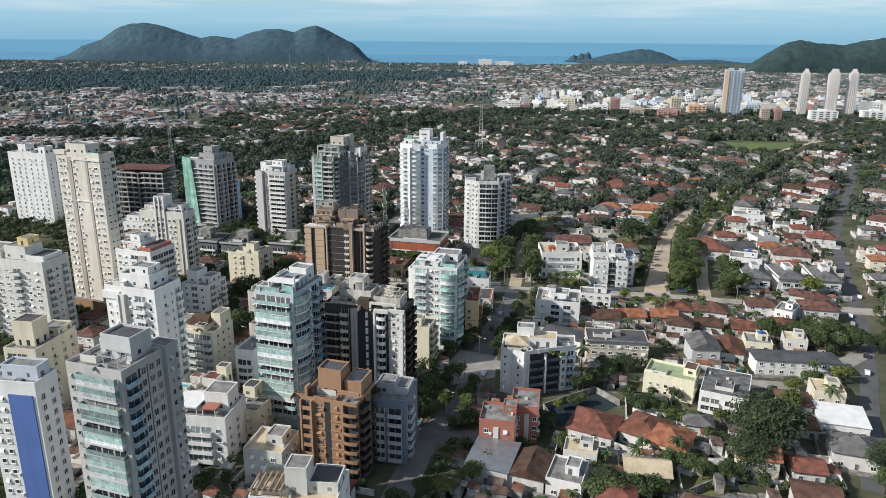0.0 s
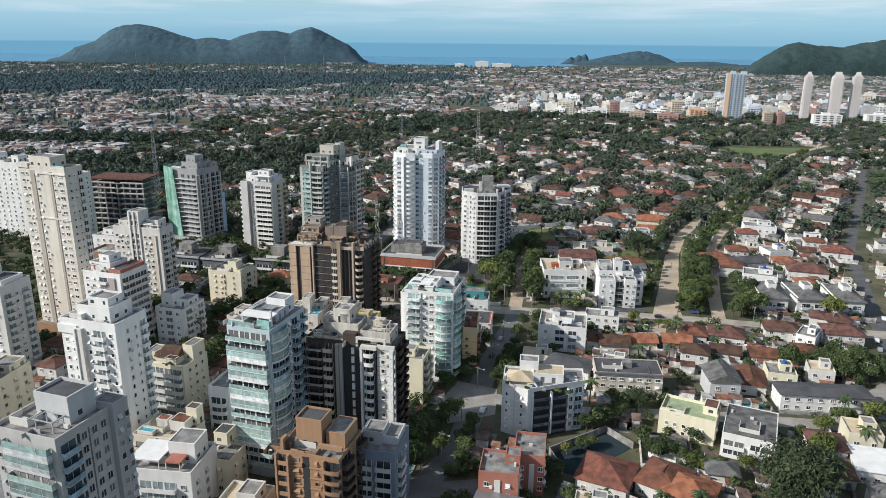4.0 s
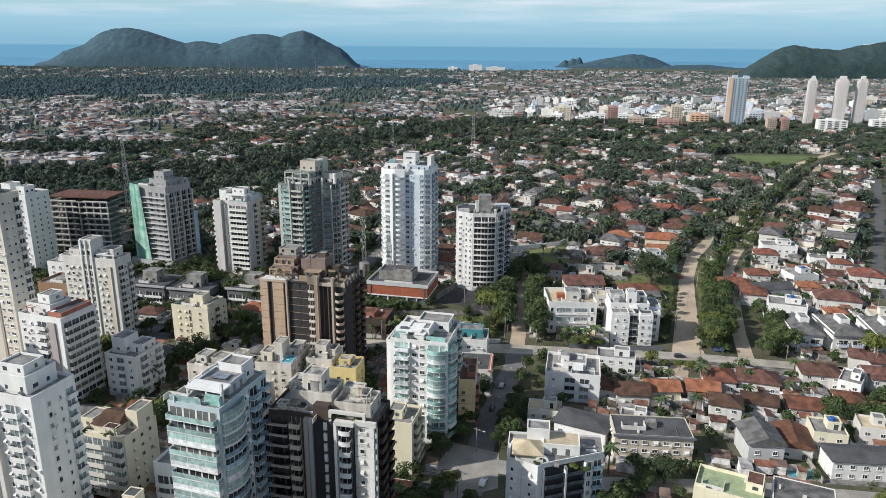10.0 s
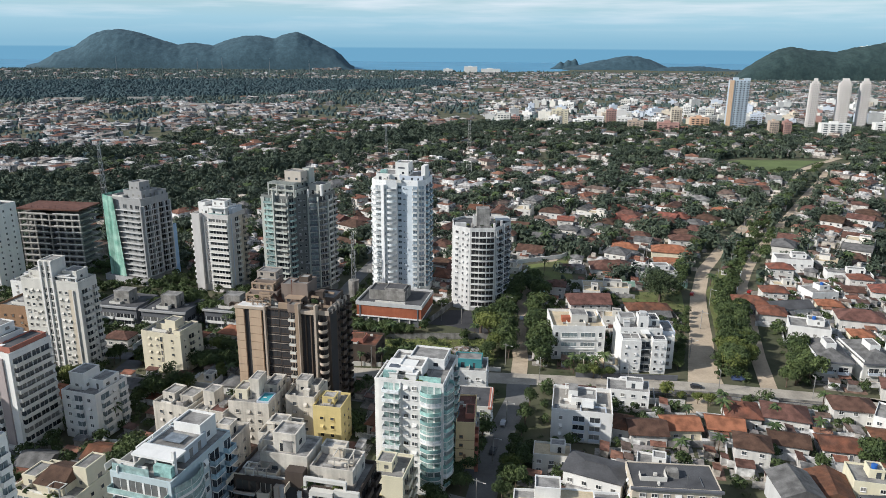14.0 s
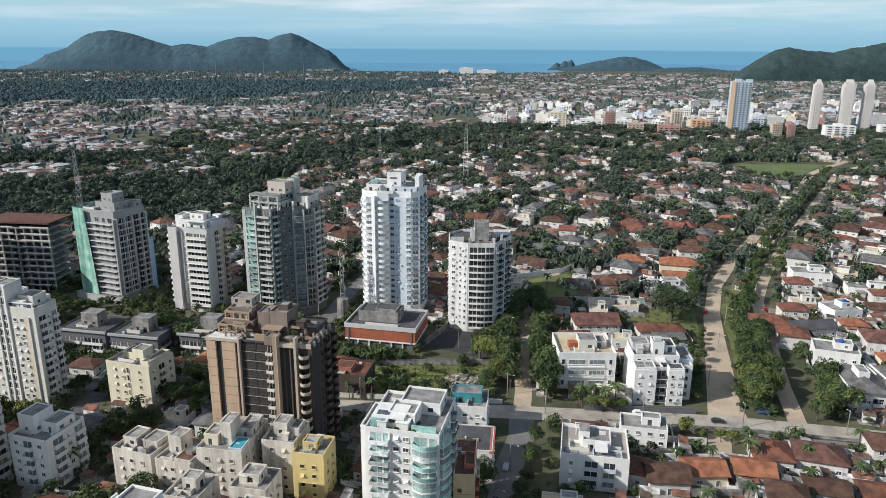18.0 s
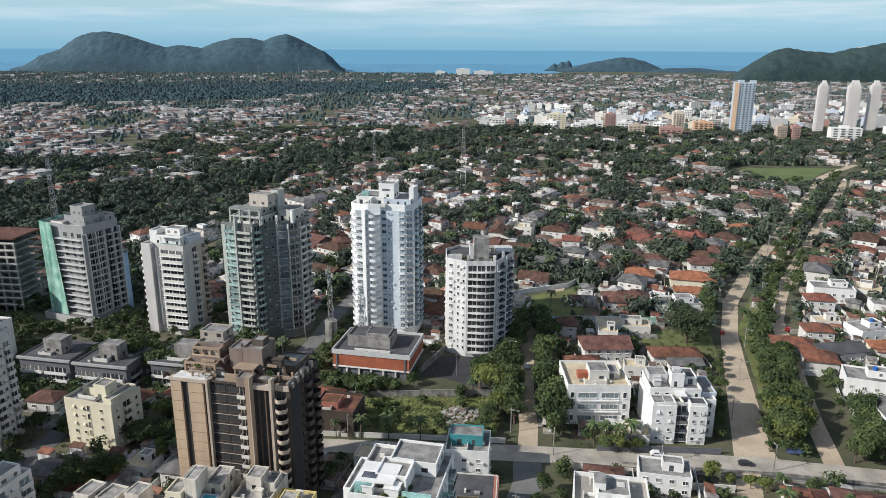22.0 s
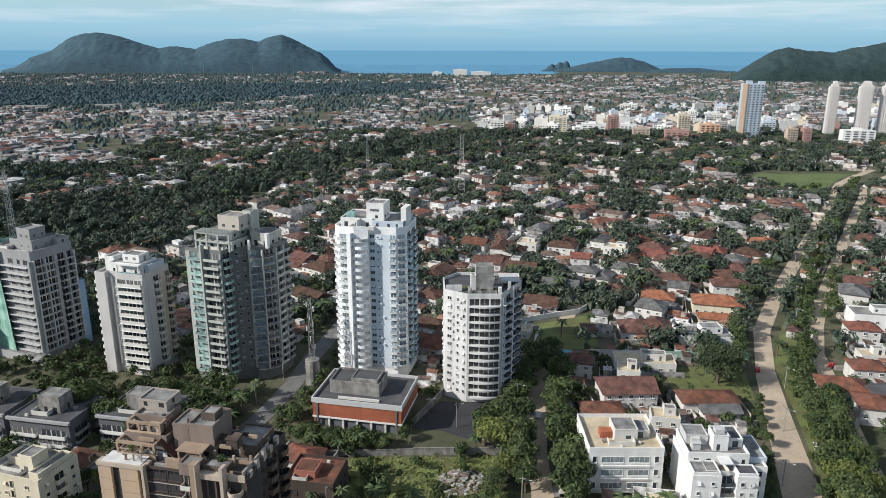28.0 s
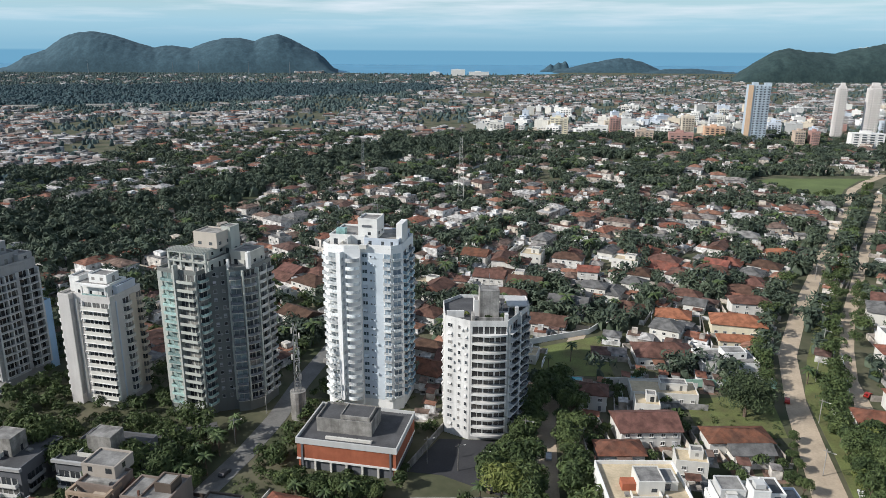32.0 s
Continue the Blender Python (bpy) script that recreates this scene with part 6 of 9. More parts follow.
tower("white_terraced_block", "white stepped apartment block with balconies and roof terraces", 75.9, 338.5, -5, 21, 20, 12.5, WHITE, {
    (0, 0, 0): [("win", 1.8, 0.8, 0.9, WHITE), ("win", 5.4, 0.8, 0.9, WHITE)], (7.5, 2.4, 0): [("balc", 2.0, 3.7, 1.8, WHITE, GLASS)],
    (11.5, 0, 0): [("win", 1.5, 0.9, 1.0, LGREY), ("win", 4.0, 0.9, 1.0, LGREY)], (17, 5, 0): [("win", 2.0, 1.2, 1.4, LGREY)],
    "R": [("win", 7, 1.1, 1.2, LGREY), ("balc", 11, 3.2, 1.0, WHITE, LGREY), ("win", 16, 1.1, 1.2, LGREY)]}, 0.6, 3.0, category="apartment block",
    poly=[(0, 0), (7.5, 0), (7.5, 2.4), (11.5, 2.4), (11.5, 0), (17, 0), (17, 5), (21, 5), (21, 20), (0, 20)],
    blocks=[("upper_floor", 0.4, 6.5, 16.5, 19, 12.5, 15.4, WHITE, ROOFGREY, 0.9), ("stair_room", 7.5, 9, 11.5, 14, 15.4, 20.0, WHITE, ROOFGREY, 0.2), ("upper_room", 1, 12, 7, 18, 15.4, 18.0, LGREY, ROOFGREY, 0.3), ("upper_room", 12, 11, 16, 18, 15.4, 17.8, WHITE, ROOFDARK, 0.4), ("terrace_wall", 11.8, 0.3, 16.8, 4.8, 12.5, 13.9, WHITE, ROOFDARK, 0.3), ("terrace_wall", 0.3, 0.3, 7.2, 6.2, 12.5, 13.8, WHITE, ROOFGREY, 0.4), ("side_wing", 17.2, 8, 21.8, 19.6, -0.3, 13.8, PALEBLUE, ROOFGREY, 0.6), ("canopy", 8, 3, 11.2, 8, 15.0, 15.3, WHITE), ("water_tank", 8.2, 10, 10.6, 12.4, 20.0, 21.2, LGREY)])
tower("white_villa_block", "white block with blue-grey balcony bay and tiled roof terrace", 41.0, 290.5, -12, 19, 17, 9.8, WHITE, {
    "F": [("win", 3, 1.0, 1.2, WHITE), ("balc", 8.6, 4.0, 0.9, WHITE, PALEBLUE), ("balc", 13.6, 3.6, 0.9, WHITE, PALEBLUE)], "R": wins(3, 16)}, 0.8, 2.9, category="apartment block", rim=1.3, roof=PAVING,
    blocks=[("upper_room", 6, 6, 14, 14, 9, 12, WHITE, ROOFGREY, 0.5), ("wedge", 5, 8, 8, 13, 9, 14, WHITE, ROOFGREY, 0.0), ("solar_panel", 0.8, 1.2, 2.6, 5, 9.9, 10.1, GLASS), ("solar_panel", 3.0, 1.2, 4.8, 5, 9.9, 10.1, GLASS), ("panel_stand", 1.0, 1.6, 4.6, 4.6, 9.0, 9.9, METAL), ("terrace_wall", 9, 0.4, 17, 4.5, 9, 10.4, PALEBLUE, ROOFGREY, 0.5), ("canopy", 9.5, 1, 13, 5.8, 11.8, 12.1, WHITE)])


def hip_roof(W, D, z, rise, over=0.6, gable=False):
    """A pitched roof with thick eaves over a rectangle, ridge along the longer side."""
    g = Geo()
    x0, y0, x1, y1 = -over, -over, W + over, D + over
    if W >= D:
        k = 0 if gable else (y1 - y0) / 2
        a, b = (x0 + k, (y0 + y1) / 2), (x1 - k, (y0 + y1) / 2)
        A, B = (*a, z + rise), (*b, z + rise)
        g.face([(x0, y0, z), (x1, y0, z), B, A])
        g.face([(x1, y1, z), (x0, y1, z), A, B])
        g.face([(x1, y0, z), (x1, y1, z), B])
        g.face([(x0, y1, z), (x0, y0, z), A])
    else:
        k = 0 if gable else (x1 - x0) / 2
        a, b = ((x0 + x1) / 2, y0 + k), ((x0 + x1) / 2, y1 - k)
        A, B = (*a, z + rise), (*b, z + rise)
        g.face([(x1, y0, z), (x1, y1, z), B, A])
        g.face([(x0, y1, z), (x0, y0, z), A, B])
        g.face([(x0, y0, z), (x1, y0, z), A])
        g.face([(x1, y1, z), (x0, y1, z), B])
    g.prism([(x0, y0), (x1, y0), (x1, y1), (x0, y1)], z - 0.22, z - 0.003)
    return g


BENT = [(0, 3.4), (8.2, 0), (9.4, 1.4), (25.5, 9.5), (25.5, 18), (0, 16)]


def villa():
    t = tower("arched_villa_block", "white block with curved rooftop arches and dark glazed flank", 20.4, 224, -9, 24, 12, 16.5, WHITE, {
        edge(BENT, 0): [("win", 1.7, 0.7, 1.0, WHITE), ("strip", 4.4, 0.3, 0.15, OFFWHITE), ("win", 6.8, 0.7, 1.0, WHITE), ("slab", 4.4, 8.8, 0.2, 0.16, WHITE)],
        edge(BENT, 2): [("balc", 3.4, 5.4, 1.0, NEARBLACK, SLATEGLASS), ("strip", 0.3, 0.5, 0.5, WHITE), ("strip", 6.5, 0.5, 1.2, WHITE), ("balc", 9.4, 5.0, 1.2, NEARBLACK, SLATEGLASS), ("strip", 12.3, 0.5, 1.2, WHITE), ("win", 13.7, 1.2, 1.5, WHITE), ("balc", 16.3, 2.8, 0.9, WHITE, BLUEGLASS)],
        edge(BENT, 3): [("win", 2.5, 1.2, 1.2, WHITE), ("win", 6, 1.2, 1.2, WHITE)]}, 0.8, 2.9, category="apartment block", rim=0.7,
        poly=BENT, blocks=[("penthouse", 2.2, 3.4, 8.8, 9.5, 16.5, 18.6, CREAM, ROOFCREAM, 0.0), ("penthouse", 9.4, 7, 19, 14, 16.5, 19.4, WHITE, ROOFCREAM, 0.3), ("upper_room", 5, 9.6, 11, 14.5, 16.5, 22.0, WHITE, ROOFGREY, 0.4), ("parapet_block", 0.4, 3.0, 0.9, 8.0, 16.5, 18.4, WHITE)])
    px, py, a = edge(BENT, 2)
    # Matte near-black panel carries both the dark glazing and the flank's shade.
    put("dark_bay", Geo().box(0.6, -0.12, 1.0, 12.2, 0.02, 15.8).mesh("dark_bay", [NEARBLACK]), t, px, py, 0, a, "near-black panel for the glazed flank and its shade")
    g = hip_roof(7.4, 7.0, 18.6, 1.9, 0.5)
    put("hipped_roof", g.mesh("hipped_roof", [ROOFCREAM]), t, 1.8, 3.0, 0, 0, "cream tiled hipped roof")
    for x, y, r in ((2.2, 9.6, 1.6), (9.3, 2.6, 1.8), (9.8, 9.2, 2.3)):
        g = Geo()
        for i in range(9):
            a0, a1 = math.pi * i / 9, math.pi * (i + 1) / 9
            q = [(x + r * math.cos(a), 16.5 + 1.2 * r * math.sin(a)) for a in (a0, a1)]
            p = [(x + (r - 0.5) * math.cos(a), 16.5 + 1.2 * (r - 0.5) * math.sin(a)) for a in (a0, a1)]
            for yy in (y, y + 0.6):
                f = [(q[0][0], yy, q[0][1]), (p[0][0], yy, p[0][1]), (p[1][0], yy, p[1][1]), (q[1][0], yy, q[1][1])]
                g.face(f if yy == y else f[::-1])
            g.face([(q[0][0], y, q[0][1]), (q[1][0], y, q[1][1]), (q[1][0], y + 0.6, q[1][1]), (q[0][0], y + 0.6, q[0][1])])
            g.face([(p[1][0], y, p[1][1]), (p[0][0], y, p[0][1]), (p[0][0], y + 0.6, p[0][1]), (p[1][0], y + 0.6, p[1][1])])
        put("arch", g.mesh("arch", [WHITE]), t, label="white curved roof arch")


villa()
tower("tan_block", "tan three-storey block with a dark flat roof", 56.0, 251, -6, 23, 12, 9.4, BEIGE, {"F": wins(7, 24, 1.5, 1.0), "R": wins(3, 12), "L": wins(3, 12)}, 0.3, 2.75, category="apartment block", roof=ROOFDARK, rim=0.3,
      blocks=[("tank_room", 10, 5, 13, 8, 9.4, 11.2, CONCRETE), ("eave", -0.5, -0.7, 23.5, 0.1, 9.1, 9.7, DGREY)])
tower("pale_yellow_block", "pale yellow block with a green roof and slanted parapet", 71.2, 227, -28, 17, 11.5, 7.6, PALEYELLOW, {"F": wins(5, 15.5, 1.0, 1.0), "R": [("win", 3, 1.2, 1.1, WHITE), ("win", 8.5, 1.2, 1.1, WHITE)]}, 0.4, 2.5, category="apartment block", rim=1.0,
      roof=material("green_roof_paint", (0.34, 0.40, 0.24), 0.9, vary=0.25), blocks=[("stair_room", 12.4, 5, 16.6, 11, 7.6, 10.4, PALEYELLOW, TILEBROWN, 0.1), ("parapet_block", 0.2, 0.2, 3.0, 0.6, 7.6, 9.2, PALEYELLOW)])
tower("white_hipped_block", "white balconied block under a grey fibre-cement roof", 86.5, 214.5, -26, 15, 20, 7.6, WHITE, {"F": [("balc", 3.6, 6, 1.0, WHITE, WHITE), ("balc", 11, 6, 1.0, WHITE, WHITE)], "R": wins(5, 20)}, 0.3, 2.8, category="apartment block", roof=TILEGREY, rim=0.25)
tower("brick_red_block", "salmon-red four-storey block with white bands", 11.5, 187.5, -10, 10.5, 11, 11.2, REDP, {"F": [("win", 2.2, 1.2, 1.1, WHITE), ("strip", 5, 1.6, 0.25, OFFWHITE), ("win", 7.8, 1.2, 1.1, WHITE)], "R": [("strip", 2.4, 1.6, 0.2, OFFWHITE), ("win", 5.4, 1.1, 1.1, WHITE), ("win", 8.6, 1.1, 1.1, WHITE)]}, 0.8, 3.0, category="apartment block", group="salmon-red blocks",
      blocks=[("stair_room", 6.5, 6, 10.5, 10.5, 11.2, 13.6, REDP, ROOFGREY, 0.3)])
tower("brick_red_block", "salmon-red four-storey block with a grey roof", 21.5, 195, -10, 8.5, 12, 11.6, REDP, {"F": [("win", 2.2, 1.2, 1.1, WHITE), ("strip", 5, 1.4, 0.25, OFFWHITE), ("win", 7.4, 1.2, 1.1, WHITE)], "R": [("win", 3.4, 1.1, 1.1, WHITE), ("win", 8.6, 1.1, 1.1, WHITE)]}, 0.8, 3.0, category="apartment block", group="salmon-red blocks")
tower("brown_terrace_house", "brown terraced block with tiled roof gazebos and a roof pool", -87, 206, -14, 16, 12, 10.5, BEIGE, {"F": [("balc", 4, 6, 1.2, UMBER, BEIGE), ("balc", 11.5, 6, 1.2, UMBER, BEIGE)], "R": wins(3, 13, mat=BEIGE)}, 0.8, 2.9, category="apartment block", roof=ROOFCREAM,
      blocks=[("gazebo", 9, 5, 14, 10, 11, 14.0, OFFWHITE, TILE, 0.1), ("stair_room", 12, 9, 15.5, 12.5, 11, 16.5, CREAM, ROOFDARK, 0.2), ("pool_deck", 1, 1, 6, 4, 11, 11.9, OFFWHITE, WATERPOOL, 0.2), ("gazebo", 4, 6, 7.5, 9, 11, 13.4, OFFWHITE, TILE, 0.1)])
tower("cream_side_block", "cream narrow block beside the glass-balconied tower", -64.3, 194.8, -14, 9.2, 9, 10.4, CREAM, {"F": wins(2, 9, mat=CREAM), "R": wins(3, 14, mat=CREAM)}, 0.8, 2.9, category="apartment block", blocks=[("stair_room", 2, 5, 6, 10, 12.5, 16, CREAM, ROOFDARK, 0.2)])


for nm, x0, y0, x1, y1, z, n, mats in (
        ("brown_tower", 0.5, 0.5, 11, 5, 37.6, 7, (TAN, UMBER, TANPALE)), ("brown_tower", 24, 4.5, 31, 14, 41.1, 6, (UMBER, TAN, BROWN)), ("brown_tower", 3.5, 3.5, 14, 11.5, 41.3, 6, (TAN, TANPALE, UMBER)),
        ("dark_striped_tower", 0.6, 0.6, 26, 3.2, 36.6, 9, (OFFWHITE, BEIGE, TAUPE)), ("dark_striped_tower", 5.4, 3.4, 14.5, 10.5, 41.2, 5, (AGEDCREAM, STAINED, OFFWHITE)), ("dark_striped_tower", 16.4, 2.4, 24.6, 9, 39.8, 5, (AGEDCREAM, BEIGE, STAINED)),
        ("glass_balcony_tower", 1.0, 0.8, 8, 6, 45.3, 4, (WHITE, OFFWHITE)), ("teal_balcony_tower", 0.8, 0.8, 17, 4.4, 34.1, 7, (WHITE, OFFWHITE, TEALGLASS)), ("cream_terraced_block", 0.5, 0.6, 17, 3, 18.7, 6, (CREAM, OFFWHITE)),
        ("cream_wide_tower", 1, 1, 41, 13, 34.1, 9, (OFFWHITE, CREAM, TAUPE)), ("big_white_tower", 0.6, 0.6, 18, 2.6, 42.6, 4, (WHITE, OFFWHITE)), ("banded_tower", 0.6, 0.6, 17, 4, 32.6, 6, (WHITE, REDP, OFFWHITE)), ("white_terraced_block", 1, 7.5, 16, 18.5, 15.5, 7, (WHITE, OFFWHITE, LGREY)),
        ("white_villa_block", 1, 6, 18, 16, 9.9, 6, (WHITE, OFFWHITE)), ("ochre_tower", 0.6, 0.6, 16.5, 4.5, 24.1, 7, (OCHRELIGHT, OCHRE, UMBER)), ("arched_villa_block", 10, 8, 24, 16, 16.6, 7, (WHITE, OFFWHITE)), ("grey_green_tower", 3, 3.2, 16.5, 17, 53.8, 5, (STONELIGHT, LGREY)), ("white_striped_tower", 0.8, 0.8, 23.6, 3, 36.1, 6, (OFFWHITE, WHITE)), ("faceted_tower", -8, -8, 10, 4, 39.4, 6, (STAINED, AGEDWHITE)), ("grey_tower", 1, 1, 14, 6, 51.1, 4, (LGREY, GREYP)), ("netted_tower", 1, 1, 22, 4, 44.1, 4, (RAW, LGREY))):
    terraces([o for o in scene.objects if o.name == nm][0], x0, y0, x1, y1, z, n, mats, int(z * 10))
for i, o in enumerate([o for o in scene.objects if o.name.startswith("low_block")]):
    v = [c for c in o.children if c.name.startswith("wall")][0].bound_box
    terraces(o, 0.4, 0.4, v[6][0] - 0.4, v[6][1] - 0.4, v[6][2] + 0.05, 5, (AGEDCREAM, STAINED, BEIGE), i)


# ---- houses ----
HOUSE_LOOK = {
    "grey": (OFFWHITE, TILEGREY, "white-walled house under a weathered grey roof"),
    "brown": (DULLWHITE, TILEBROWN, "off-white house under an aged brown tiled roof"),
    "terra": (DULLWHITE, TILE, "off-white house under a terracotta tiled roof"),
    "orange": (CREAM, TILEORANGE, "cream house under a bright orange tiled roof"),
    "white": (WHITE, ROOFGREY, "white flat-roofed modern house with a grey terrace"),
    "greyw": (LGREY, TILEGREY, "grey-green gabled house with white balcony"),
    "yellow": (PALEYELLOW, ROOFGREY, "pale yellow flat-roofed house with a blue tank"),
    "dark": (WHITE, ROOFDARK, "long white building under a dark low roof"),
    "metal": (LGREY, METAL, "low building under a pale sheet-metal roof"),
    "beige": (BEIGE, ROOFCREAM, "beige low house with a sandy roof"),
    "peach": (CREAM, ROOFCREAM, "peach house with stepped terraces"),
    "cream": (OFFWHITE, ROOFCREAM, "pale single-storey house under a cream flat roof"),
}


def house(kind, x, y, rot, W, D, z, look_, rnd=None):
    """A small building given by its front left corner, turn, width, depth, eaves height and look."""
    rnd = rnd or random.Random(int(x * 13 + y * 7))
    wall, roof, label = HOUSE_LOOK[look_]
    t = thing("long_house" if kind == "long" else "house", label, "house", x, y, 0, rot)
    put("wall", Geo().box(0, 0, -0.3, W, D, z).mesh("wall", [wall]), t)
    if kind in ("hip", "gable", "rowhouse", "long"):
        rise = min(W, D) * (0.12 if kind == "long" else 0.24)
        g = hip_roof(W, D, z + 0.2, rise, 0.7, kind == "gable")
        ridge = g
        if W >= D:
            ridge.box(W * 0.3, D / 2 - 0.15, z + rise + 0.1, W * 0.7, D / 2 + 0.15, z + rise + 0.3)
        else:
            ridge.box(W / 2 - 0.15, D * 0.3, z + rise + 0.1, W / 2 + 0.15, D * 0.7, z + rise + 0.3)
        put("roof", g.mesh("roof", [roof]), t)
    elif kind == "metal":
        g = Geo()
        g.face([(-0.4, -0.4, z + 0.1), (W + 0.4, -0.4, z + 0.1), (W + 0.4, D + 0.4, z + 1.3), (-0.4, D + 0.4, z + 1.3)])
        g.face([(W + 0.4, -0.4, z), (-0.4, -0.4, z), (-0.4, D + 0.4, z + 1.2), (W + 0.4, D + 0.4, z + 1.2)])
        for i in range(int(W / 1.2)):
            g.box(i * 1.2, -0.4, z + 0.1, i * 1.2 + 0.08, -0.3, z + 0.2)
        put("roof", g.mesh("roof", [METAL if look_ == "metal" else WHITE]), t)
    else:
        p = [(0, 0), (W, 0), (W, D), (0, D)]
        top = put("roof", Geo().box(0.1, 0.1, z - 0.02, W - 0.1, D - 0.1, z + 0.08).mesh("roof", [roof]), t)
        put("parapet", Geo().ring(p, inset(p, 0.2), z, z + 0.7).mesh("parapet", [wall]), top)
        block(t, "upper_room", W * 0.45, D * 0.35, W * 0.85, D * 0.8, z, z + 2.5, wall, ROOFGREY, 0.3)
        if look_ == "yellow" or look_ == "white" and rnd.random() < 0.3:
            n = 12
            g = Geo().prism([(0.8 * math.cos(2 * math.pi * i / n), 0.8 * math.sin(2 * math.pi * i / n)) for i in range(n)], 0, 1.2)
            put("water_tank", g.mesh("water_tank", [PLASTIC]), t, W * 0.6, D * 0.5, z + 2.52, 0, "blue plastic water tank")
    floors = 2 if z > 5 else 1
    for f in range(floors):
        fz = 0.9 + f * 2.9
        n = max(1, int(W / 3.6))
        for i in range(n):
            u = W * (i + 0.5) / n
            if f == 0 and i == n // 2:
                put("door", window_mesh(1.0, 2.0, wall, DGREY), t, u, 0, 0.1, 0)
            else:
                put("window", window_mesh(1.3, 1.1, WHITE), t, u, 0, fz, 0)
        put("window", window_mesh(1.4, 1.1, WHITE), t, W, D * 0.5, fz, 90)
    if kind == "rowhouse":
        block(t, "fascia", -0.5, -0.75, W + 0.5, -0.45, z - 0.5, z + 0.2, DGREY)
        block(t, "stair_tower", W * 0.35, D * 0.3, W * 0.65, D * 0.6, z, z + 4.5, WHITE, ROOFGREY, 0.2)
        block(t, "party_wall", -0.3, 0, 0, D, 0, z + 1.0, WHITE)
        for i in (0.2, 0.65):
            put("balcony", balcony_mesh(W * 0.32, 1.0, WHITE, PALEBLUE, 2.9), t, W * i + 1.2, 0, 3.4)
    return t


house("rowhouse", 149.0, 331.7, -11, 12.0, 22, 8, "grey")
house("rowhouse", 165.2, 329.5, -6, 12.6, 22, 8, "grey")
house("rowhouse", 182.0, 328.2, -11, 12.2, 22, 8, "grey")
house("hip", 137.6, 299.6, -14, 13.3, 10, 5.5, "brown")
house("flat", 146.7, 293.0, -38, 7.4, 12, 6, "white")
house("hip", 164.0, 315.4, -27, 6.4, 9, 5, "brown")
house("hip", 169.2, 310.2, -12, 9.6, 9, 5, "brown")
house("hip", 160.2, 294.6, -12, 14.7, 11, 6, "brown")
house("gable", 123.2, 278.7, -12, 10.5, 9, 3, "terra")
house("hip", 142.1, 282.8, -15, 8.9, 9, 3, "terra")
house("gable", 96.0, 249.5, -5, 10.4, 12, 7, "greyw")
house("gable", 107.4, 253.7, -16, 9.6, 13, 4, "terra")
house("flat", 119.6, 257.4, -15, 9.9, 10, 6, "yellow")
house("long", 117.5, 242.1, -6, 29.7, 9, 6, "dark")
house("hip", 100.9, 297.8, -13, 10.8, 11, 4, "terra")
house("hip", 113.2, 297.4, -19, 13.7, 11, 4, "brown")
house("gable", 78.6, 289.9, -2, 10.7, 9, 3.5, "orange")
house("gable", 65.8, 286.5, -5, 11.3, 10, 4, "brown")
house("hip", 61.0, 291.0, -21, 5.2, 9, 4, "terra")
house("gable", 92.2, 290.8, -14, 10.7, 9, 3.5, "orange")
house("flat", 64.6, 313.5, -14, 14.4, 9, 5.5, "white")
house("long", 39.9, 263.1, -27, 16.2, 10, 7, "dark")
house("hip", 39.2, 196.8, -27, 14.1, 14, 4, "terra")
house("hip", 55.5, 195.1, -36, 11.6, 14, 4, "terra")
house("hip", 60.9, 189.2, -32, 12.5, 12, 4.5, "orange")
house("metal", 7.0, 174.7, -20, 12.3, 14, 5, "metal")
house("gable", 19.0, 171.3, -21, 9.9, 12, 4.5, "brown")
house("flat", 28.7, 168.0, -21, 9.8, 12, 5, "white")
house("gable", 52.0, 172.4, -10, 11.8, 9, 4, "beige")
house("flat", 125.2, 214.9, -15, 9.7, 10, 7, "peach")
house("metal", 120.3, 200.7, -16, 14.4, 12, 4, "white")
house("hip", 115.0, 182.4, -19, 12.7, 12, 5, "grey")
house("hip", 112.2, 210.7, -14, 9.8, 10, 5, "brown")
house("hip", 59.4, 390.0, -2, 13.7, 8, 3.2, "terra")
house("gable", 68.5, 398.8, 0, 18.7, 13, 5.5, "brown")
house("flat", 80.5, 428.5, -9, 22.9, 10, 3.5, "cream")
house("hip", 94.5, 393.8, -2, 19.2, 9, 4.5, "terra")
house("gable", 99.9, 388.8, -0, 12.4, 7, 3, "grey")
house("hip", 91.5, 457.4, -6, 22.3, 14, 4, "brown")
house("flat", 113.5, 447.5, -2, 21.5, 14, 5, "white")
house("hip", 133.7, 488.7, -17, 22.1, 13, 5, "orange")
house("hip", 113.3, 501.7, -20, 14.8, 11, 3.5, "orange")
house("hip", 152.3, 511.0, -11, 17.7, 10, 6, "brown")
house("gable", 131.4, 474.8, -13, 17.9, 7, 3, "orange")
house("gable", 90.7, 561.6, -17, 10.6, 9, 6, "terra")
house("gable", 131.0, 516.1, -29, 9.6, 9, 4, "grey")
house("hip", 187.0, 452.8, -12, 12.4, 9, 6, "terra")
house("flat", 197.0, 466.2, -14, 19.2, 12, 7, "white")
house("hip", 166.1, 414.9, -11, 11.6, 9, 6, "terra")
house("flat", 155.8, 368.0, -22, 16.2, 12, 7, "white")
house("gable", 162.8, 395.5, 6, 19.6, 10, 4, "dark")
house("flat", 192.0, 416.9, 7, 14.3, 12, 4, "white")
house("hip", 146.8, 403.1, -17, 15.7, 10, 5, "terra")
house("hip", 152.2, 387.8, -16, 11.7, 11, 5, "terra")
house("flat", 217.5, 450.1, -17, 22.4, 10, 4, "white")
